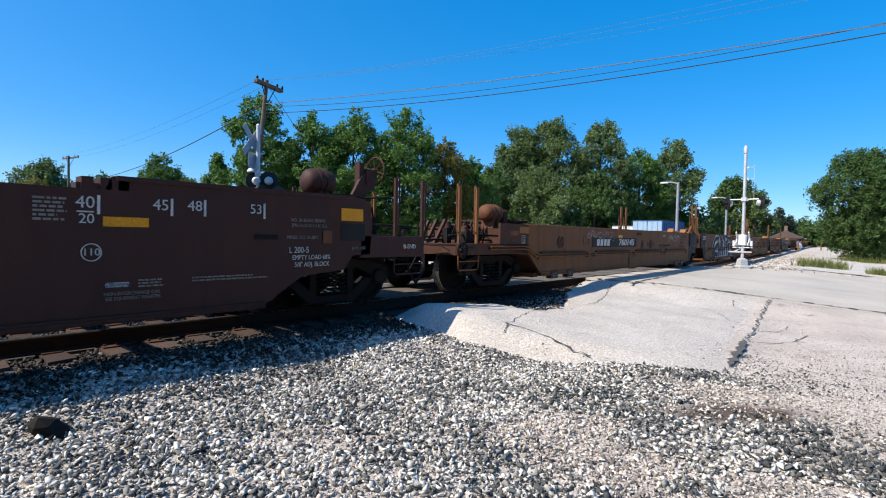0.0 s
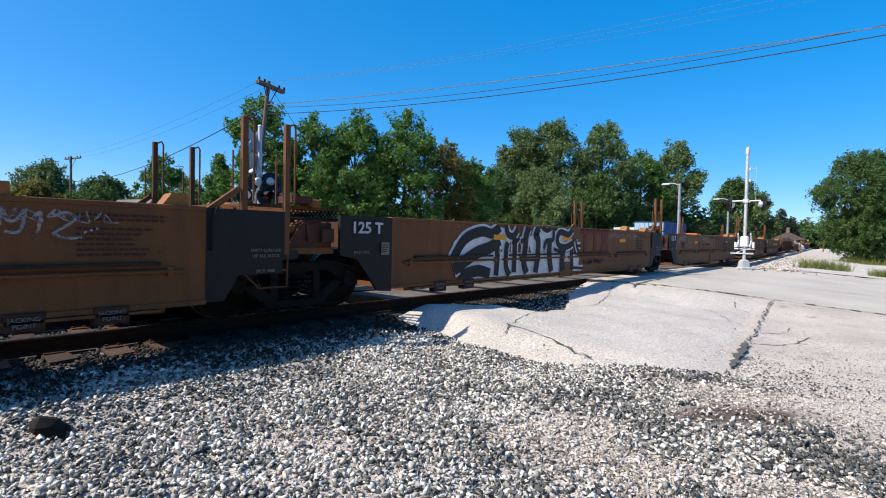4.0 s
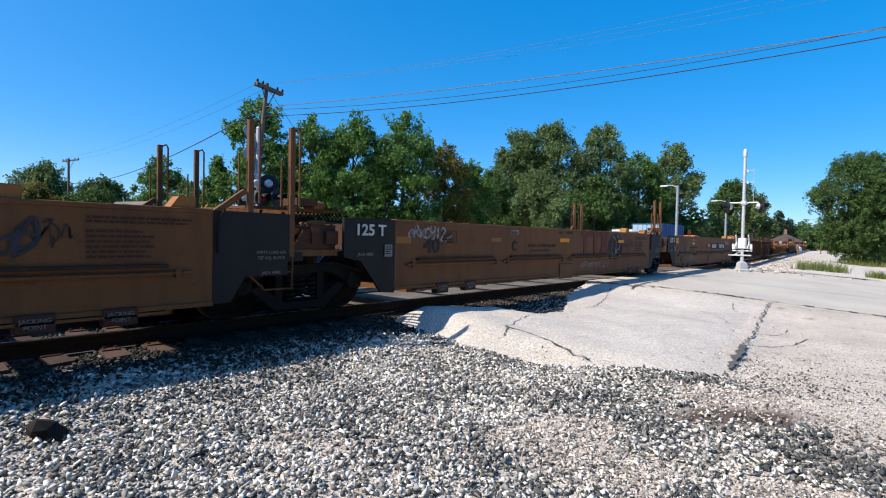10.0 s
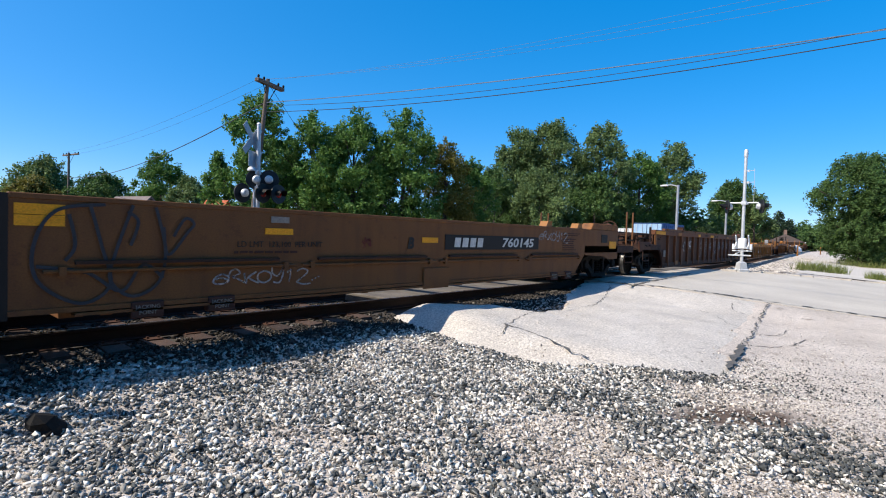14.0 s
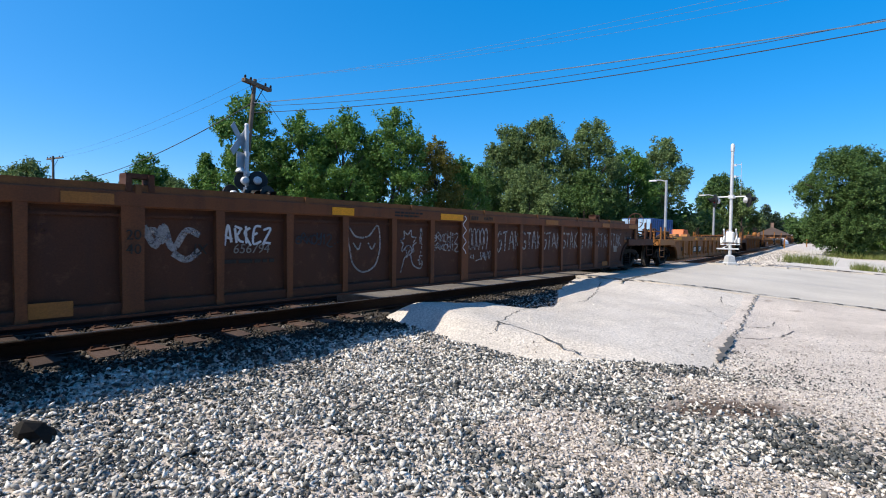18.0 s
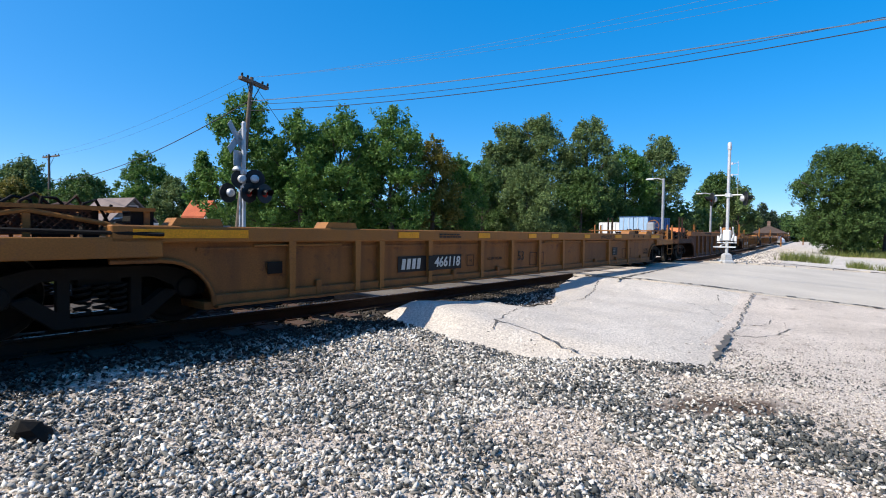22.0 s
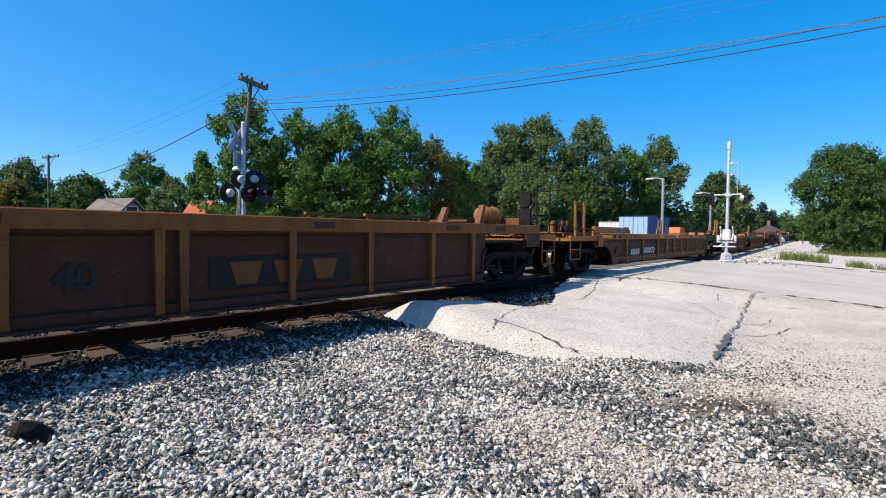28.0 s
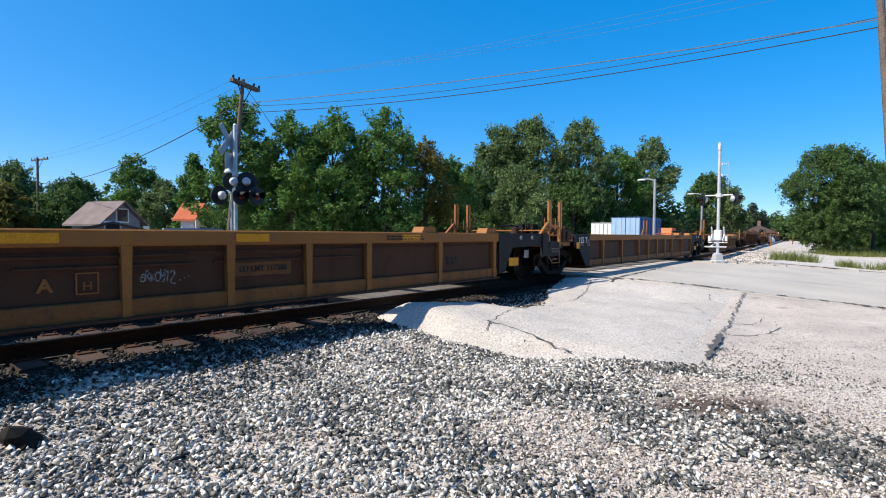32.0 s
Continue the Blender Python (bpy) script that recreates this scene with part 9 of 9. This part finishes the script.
    bars(u, L(121.0), L(121.2), 0.72, 4, 0.02, 0.045, "grey_paint", yw - 0.006, 62)
    for a, b in ((121.75, 122.08), (122.22, 122.5), (115.95, 116.27), (116.4, 116.6)):
        box_outline(u, "patch_plate", L(a), L(b), 0.42, 0.72, yw - 0.004, "panel", 0.02)
    plate(u, "paint_patch", L(118.9), L(120.4), 0.45, 0.92, yw, "tan")
    # boxes on the top chord
    for x in (108.3, 110.4, 124.2, 122.5):
        bm = bmesh.new()
        prism(bm, [(L(x) - 0.3, 1.19), (L(x) - 0.24, 1.28), (L(x) + 0.26, 1.28), (L(x) + 0.3, 1.19)], -SIDE + 0.03, -SIDE + 0.3)
        part("container_guide", bm, "ochre", u)
    return u


def car_low_brown():
    mid, half = 136.76, 7.19
    ribs = [131.9, 132.9, 134.0, 135.35, 136.68, 136.94, 138.36, 139.77, 141.25, 142.45]
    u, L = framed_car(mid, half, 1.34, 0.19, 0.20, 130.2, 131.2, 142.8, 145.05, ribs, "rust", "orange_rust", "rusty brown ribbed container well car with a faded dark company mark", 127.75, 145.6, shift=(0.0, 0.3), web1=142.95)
    y, yw = -SIDE - 0.012, -SIDE + 0.07
    coupler_end(u, L(127.75), -1, 1.02, "rust_dark", 1.30, 1.9, (L(127.9), L(128.45)), None, None, 0.2, 0.62, seed=41, frame="rust_dark", deck0=L(130.4), rail_low=0.42)
    coupler_end(u, L(145.84), 1, 1.13, "ochre", None, 1.9, (), None, (L(145.46), -0.9, 1.95, 0.22, "iron"), 0.12, 0.62, seed=42, frame="ochre", deck0=L(144.4), rail_low=0.42)
    for x, y2 in ((145.22, -1.3), (145.5, -0.7)):
        bm = bmesh.new()
        tube(bm, [(L(x), y2, 1.1), (L(x), y2, 1.62), (L(x) + 0.02, y2, 2.35)], 0.022, 6)
        part("stand_post", bm, "iron", u)
    bm = bmesh.new()
    box(bm, L(145.26), L(145.34), -1.1, -0.7, 1.1, 1.75)
    part("brake_stand", bm, "iron", u)
    bm = bmesh.new()
    tube(bm, [(L(145.78), -1.35, 1.05), (L(145.78), -1.35, 2.3)], 0.016, 6)
    ladder = part("end_ladder", bm, "iron", u, "thin iron end ladder")
    bm = bmesh.new()
    tube(bm, [(L(145.78), -0.6, 1.05), (L(145.78), -0.6, 2.3)], 0.016, 6)
    part("ladder_rail", bm, "iron", ladder)
    for z in (1.35, 1.6, 1.9, 2.2):
        bm = bmesh.new()
        tube(bm, [(L(145.78), -1.35, z), (L(145.78), -0.6, z)], 0.014, 6)
        part("rung", bm, "iron", ladder)
    bm = bmesh.new()
    lathe(bm, [(0.05, -0.06), (0.16, -0.05), (0.18, 0.0), (0.16, 0.05), (0.05, 0.06)], (L(145.38), -0.9, 1.95), "x", 20)
    part("brake_drum", bm, "iron", u, "dark round brake drum")
    reservoir(u, L(143.25), L(144.0), -1.0, 1.53, 0.19, "ochre", "ochre air reservoir tank")
    bm = bmesh.new()
    box(bm, L(144.35), L(144.6), -1.35, -1.0, 1.33, 1.50)
    part("valve_box", bm, "tan", u)
    bm = bmesh.new()
    box(bm, L(142.6), L(143.3), -1.2, -0.2, 1.38, 1.42)
    part("deck_plate", bm, "tan", u)
    for x, h in ((141.55, 1.62), (142.72, 1.72)):
        bm = bmesh.new()
        prism(bm, [(L(x) - 0.05, 1.34), (L(x) + 0.10, h), (L(x) + 0.16, h), (L(x) + 0.12, 1.34)], -SIDE + 0.04, -SIDE + 0.16)
        part("container_guide", bm, "tan", u)
    for x, y0, h in ((140.9, 0.6, 1.46), (142.0, 0.2, 1.46)):
        bm = bmesh.new()
        box(bm, L(x) - 0.9, L(x) + 0.9, y0 - 0.04, y0 + 0.04, h, h + 0.05)
        box(bm, L(x) - 0.8, L(x) - 0.72, y0 - 0.04, y0 + 0.04, 1.2, h)
        box(bm, L(x) + 0.72, L(x) + 0.8, y0 - 0.04, y0 + 0.04, 1.2, h)
        part("top_brace", bm, "ochre", u)
    bm = bmesh.new()
    box(bm, L(144.45), L(145.05), -SIDE - 0.004, -SIDE + 0.1, 0.84, 1.137)
    bevelled(bm, 0.012)
    part("chord_end", bm, "rust", u)
    valve_gear(u, L(144.7), -0.4, 1.18, 1.1, "rust_dark")
    valve_gear(u, L(129.2), -0.6, 1.05, 1.1, "rust_dark")
    number(u, "52,900 LBS MAX GROSS WT FOR 20 FT CONTAINERS", L(134.4), 1.26, 0.07, "dark_paint", y, name="stencil", width=0.8)
    number(u, "5564", L(133.35), 0.52, 0.19, "tan", yw - 0.004, 0.15, width=1.15)
    plate(u, "number_panel", L(137.25), L(139.4), 0.42, 0.82, yw, "black")
    for k in range(3):
        a = L(137.5) + 0.60 * k
        bm = bmesh.new()
        prism(bm, [(a, 0.76), (a + 0.45, 0.76), (a + 0.36, 0.47), (a + 0.09, 0.47)], yw - 0.006, yw)
        part("company_mark", bm, "tan", u, "faded block of a company mark")
    number(u, "40", L(135.92), 0.65, 0.28, "dark_paint", yw, bold=0.012)
    for a in (135.0, 138.7, 141.6, 143.2):
        plate(u, "reflector", L(a), L(a + 0.35), 1.19, 1.28, y, "panel")
    return u


def car_ochre_units():
    """Ochre ribbed units on shared trucks; the first is the one that passes near."""
    out = []
    spots = [147.94, 165.75, 183.55, 201.4]
    for k in range(3):
        ua, ub = spots[k], spots[k + 1]
        mid, half = (ua + ub) / 2, (ub - ua) / 2
        x0 = ua + (0.35 if k == 0 else 1.85)
        c0 = ua + (1.74 if k == 0 else 1.86)
        c1 = ub - (2.98 if k < 2 else 1.4)
        ribs = [ua + v for v in (2.99, 4.72, 6.52, 7.70, 8.85, 10.0, 11.13, 12.9, 14.7)]
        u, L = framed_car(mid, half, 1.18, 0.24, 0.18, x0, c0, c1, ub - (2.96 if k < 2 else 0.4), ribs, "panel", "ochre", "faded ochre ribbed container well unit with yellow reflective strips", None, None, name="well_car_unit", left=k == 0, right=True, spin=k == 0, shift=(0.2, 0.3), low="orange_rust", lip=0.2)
        y, yw = -SIDE - 0.012, -SIDE + 0.07
        if k == 0:
            coupler_end(u, L(146.55), -1, 1.10, "ochre", 1.2, 1.98, (L(146.88), L(147.45)), None, None, 0.14, 0.62, seed=51, frame="ochre", deck0=L(149.0), rail_low=0.48)
            plate(u, "number_panel", L(151.22), L(152.6), 0.42, 0.74, yw, "black")
            plate(u, "number_panel", L(152.76), L(154.42), 0.42, 0.74, yw, "black")
            mark_bars(u, L(151.48), 0.47, 0.20, 4, "white_paint", yw - 0.006, 0.80, 0.36)
            number(u, "400072", L(153.46), 0.585, 0.21, "white_paint", yw - 0.006, 0.15, bold=0.008, width=1.55)
            plate(u, "tag_holder", L(150.02), L(150.22), 0.56, 0.72, yw - 0.02, "panel")
            box_outline(u, "holder_frame", L(150.01), L(150.23), 0.55, 0.73, yw - 0.026, "red_rust", 0.014)
            plate(u, "notice", L(150.27), L(150.43), 0.56, 0.74, yw - 0.01, "orange_rust")
            bars(u, L(150.29), L(150.42), 0.72, 4, 0.02, 0.036, "panel", yw - 0.014, 80)
            plate(u, "paint_patch", L(149.75), L(150.0), 0.36, 0.57, yw, "orange_rust", depth=0.004)
            bars(u, L(149.78), L(150.02), 0.55, 4, 0.03, 0.05, "dark_paint", yw - 0.004, 79)
            for words, x in (("48", 149.66), ("45", 150.10), ("40", 150.79), ("20", 151.24)):
                number(u, words, L(x), 1.08, 0.085, "dark_paint", y - 0.008, name="length_mark")
            plate(u, "paint_patch", L(150.3), L(150.66), 1.03, 1.14, y, "orange_rust")
            for v in (149.76, 150.2):
                plate(u, "length_mark", L(v), L(v + 0.03), 1.03, 1.13, y - 0.004, "dark_paint")
            plate(u, "reflector", L(148.7), L(149.45), 1.04, 1.13, y, "yellow", "yellow reflective strip")
            bm = bmesh.new()
            box(bm, L(148.2), L(150.85), -SIDE + 0.02, -SIDE + 0.12, 1.183, 1.37)
            bevelled(bm, 0.012)
            part("upper_chord", bm, "ochre", u)
            bm = bmesh.new()
            for q in range(2):
                lathe(bm, [(0.02, -0.03), (0.09, -0.03), (0.09, 0.03), (0.02, 0.03)], (L(150.97) + 0.17 * q, -SIDE + 0.1, 1.30), "y", 14)
            box(bm, L(150.92), L(151.2), -SIDE + 0.02, -SIDE + 0.2, 1.183, 1.30)
            part("container_guide", bm, "tan", u)
            number(u, "EMPTY LOAD\n5/8\" ADJ. BLOCK", L(150.45), 0.33, 0.05, "dark_paint", y + 0.03, name="stencil")
            number(u, "110", L(150.12), 1.275, 0.052, "dark_paint", -SIDE + 0.008, name="stencil", bold=0.003)
            plate(u, "notice", L(150.05), L(150.19), 1.20, 1.35, -SIDE + 0.014, "grey_paint", depth=0.005)
            bm = bmesh.new()
            tube(bm, [(L(150.12) + 0.060 * math.cos(q * 0.2618), -SIDE + 0.010, 1.278 + 0.060 * math.sin(q * 0.2618)) for q in range(25)], 0.005, 4)
            part("ring_mark", bm, "dark_paint", u)
            valve_gear(u, L(147.6), -0.6, 1.14, 1.1, "orange_rust")
            for a_, b_ in ((149.4, 152.5), (152.8, 154.4), (154.6, 156.3)):
                bm = bmesh.new()
                tube(bm, [(L(a_), -SIDE + 0.05, 0.90), (L(b_), -SIDE + 0.05, 0.90)], 0.015, 6)
                part("air_pipe", bm, "panel", u)
            number(u, "A", L(154.95), 0.62, 0.13, "ochre", yw, bold=0.006)
            box_outline(u, "notice_frame", L(155.2), L(155.4), 0.52, 0.74, yw - 0.004, "ochre", 0.012)
            number(u, "H", L(155.3), 0.6, 0.09, "ochre", yw - 0.006)
            plate(u, "paint_patch", L(156.86), L(157.68), 0.60, 0.78, yw, "tan", depth=0.004)
            number(u, "LD LMT 117300", L(157.27), 0.69, 0.075, "dark_paint", yw - 0.006, name="stencil", bold=0.003)
            flow_tag(u, L(155.79), L(156.15), 0.6, 0.74, "spray_pale", yw, 0.012)
            for a_, b_, z_ in ((152.7, 154.5, 0.79), (154.7, 156.4, 0.79), (156.6, 158.9, 0.90), (156.6, 158.9, 0.80)):
                bm = bmesh.new()
                box(bm, L(a_), L(b_), -SIDE + 0.05, -SIDE + 0.075, z_ - 0.012, z_ + 0.012)
                part("web_ledge", bm, "panel", u)
            plate(u, "record_panel", L(148.35), L(148.7), 0.80, 1.06, -SIDE - 0.03, "ochre")
            bars(u, L(161.1), L(161.5), 0.72, 2, 0.05, 0.09, "dark_paint", yw, 75)
        else:
            joint_panel(u, L(ua + 0.77), L(ua + 1.86), 1.18, "125 T", False)
            plate(u, "reflector", L(ua + 0.85), L(ua + 1.05), 0.78, 0.95, -SIDE - 0.03, "yellow")
        if k < 2:
            joint_panel(u, L(ub - 2.96), L(ub - 0.72), 1.18, "", True)
            shared_end(u, half, "ochre", 2.0, 1.18)
            plate(u, "reflector", L(ub - 2.6), L(ub - 2.2), 0.46, 0.64, -SIDE - 0.03, "yellow")
            plate(u, "notice", L(ub - 1.95), L(ub - 1.75), 0.62, 0.80, -SIDE - 0.03, "grey_paint")
            for words, x in (("45", 2.1), ("48", 1.6)):
                number(u, words, L(ub - x), 1.08, 0.09, "white_paint", -SIDE - 0.03, name="length_mark")
        else:
            coupler_end(u, L(ub + 1.4), 1, 1.0, "ochre", 1.3, 1.7, (L(ub + 0.8), L(ub + 1.35)), None, None, 0.2, 0.62, seed=52, frame="ochre", deck0=L(ub - 0.6))
        if k == 0:
            plate(u, "paint_patch", L(151.86), L(152.17), 1.04, 1.13, y, "ochre")
            plate(u, "notice", L(152.2), L(152.38), 1.055, 1.135, y, "grey_paint")
            bars(u, L(152.215), L(152.37), 1.125, 3, 0.014, 0.022, "dark_paint", y - 0.006, 82)
            bars(u, L(151.56), L(151.84), 1.13, 3, 0.02, 0.034, "tan", y, 83)
            for a in (154.6, 156.85, 159.8):
                plate(u, "reflector", L(a), L(a + 0.45), 1.04, 1.14, y, "yellow", "yellow reflective strip")
        bars(u, L(ua + 11.5), L(ua + 12.6), 1.12, 2, 0.025, 0.045, "dark_paint", y, 73 + k)
        for x in (ua + 12.6, ua + 14.6):
            bm = bmesh.new()
            prism(bm, [(L(x) - 0.2, 1.18), (L(x) - 0.14, 1.28), (L(x) + 0.16, 1.28), (L(x) + 0.2, 1.18)], -SIDE + 0.03, -SIDE + 0.28)
            part("container_guide", bm, "ochre", u)
        out.append(u)
    return out


car_maroon()
tan_units = car_tan()
brown = car_framed_brown()
ochre = car_ochre()
low = car_low_brown()
car_ochre_units()


def again(src, shift):
    """A further car of the same kind, further back in the train."""
    for u, mid, half in list(UNITS):
        if u is src:
            UNITS.append((copy_thing(u, Matrix.Identity(4)), mid + shift, half))


again(brown, 208.0 - 84.70)
again(low, 230.2 - 129.57)
for t in tan_units:
    again(t, 248.8 - 8.25)
again(ochre, 325.7 - 106.97)


def motions():
    """The whole train rolls by at one speed along the track's line."""
    def unit_pose(s, half):
        a, b = s - half, s + half
        ya, yb = bend(a), bend(b)
        return pose(s, TRACK_Y + (ya + yb) / 2, 0, 0, 0, math.degrees(math.atan2(yb - ya, b - a)))
    for u, mid, half in UNITS:
        walk(u, [(t, unit_pose(mid - SPEED * t, half)) for t in range(0, 33)])
    turn = math.degrees(SPEED / 0.46)
    step = 4 / 30
    for w, x in SPINNING:
        walk(w, [(k * step, pose(x, 0, 0.46, 0, -turn * k * step, 0)) for k in range(241)])


motions()
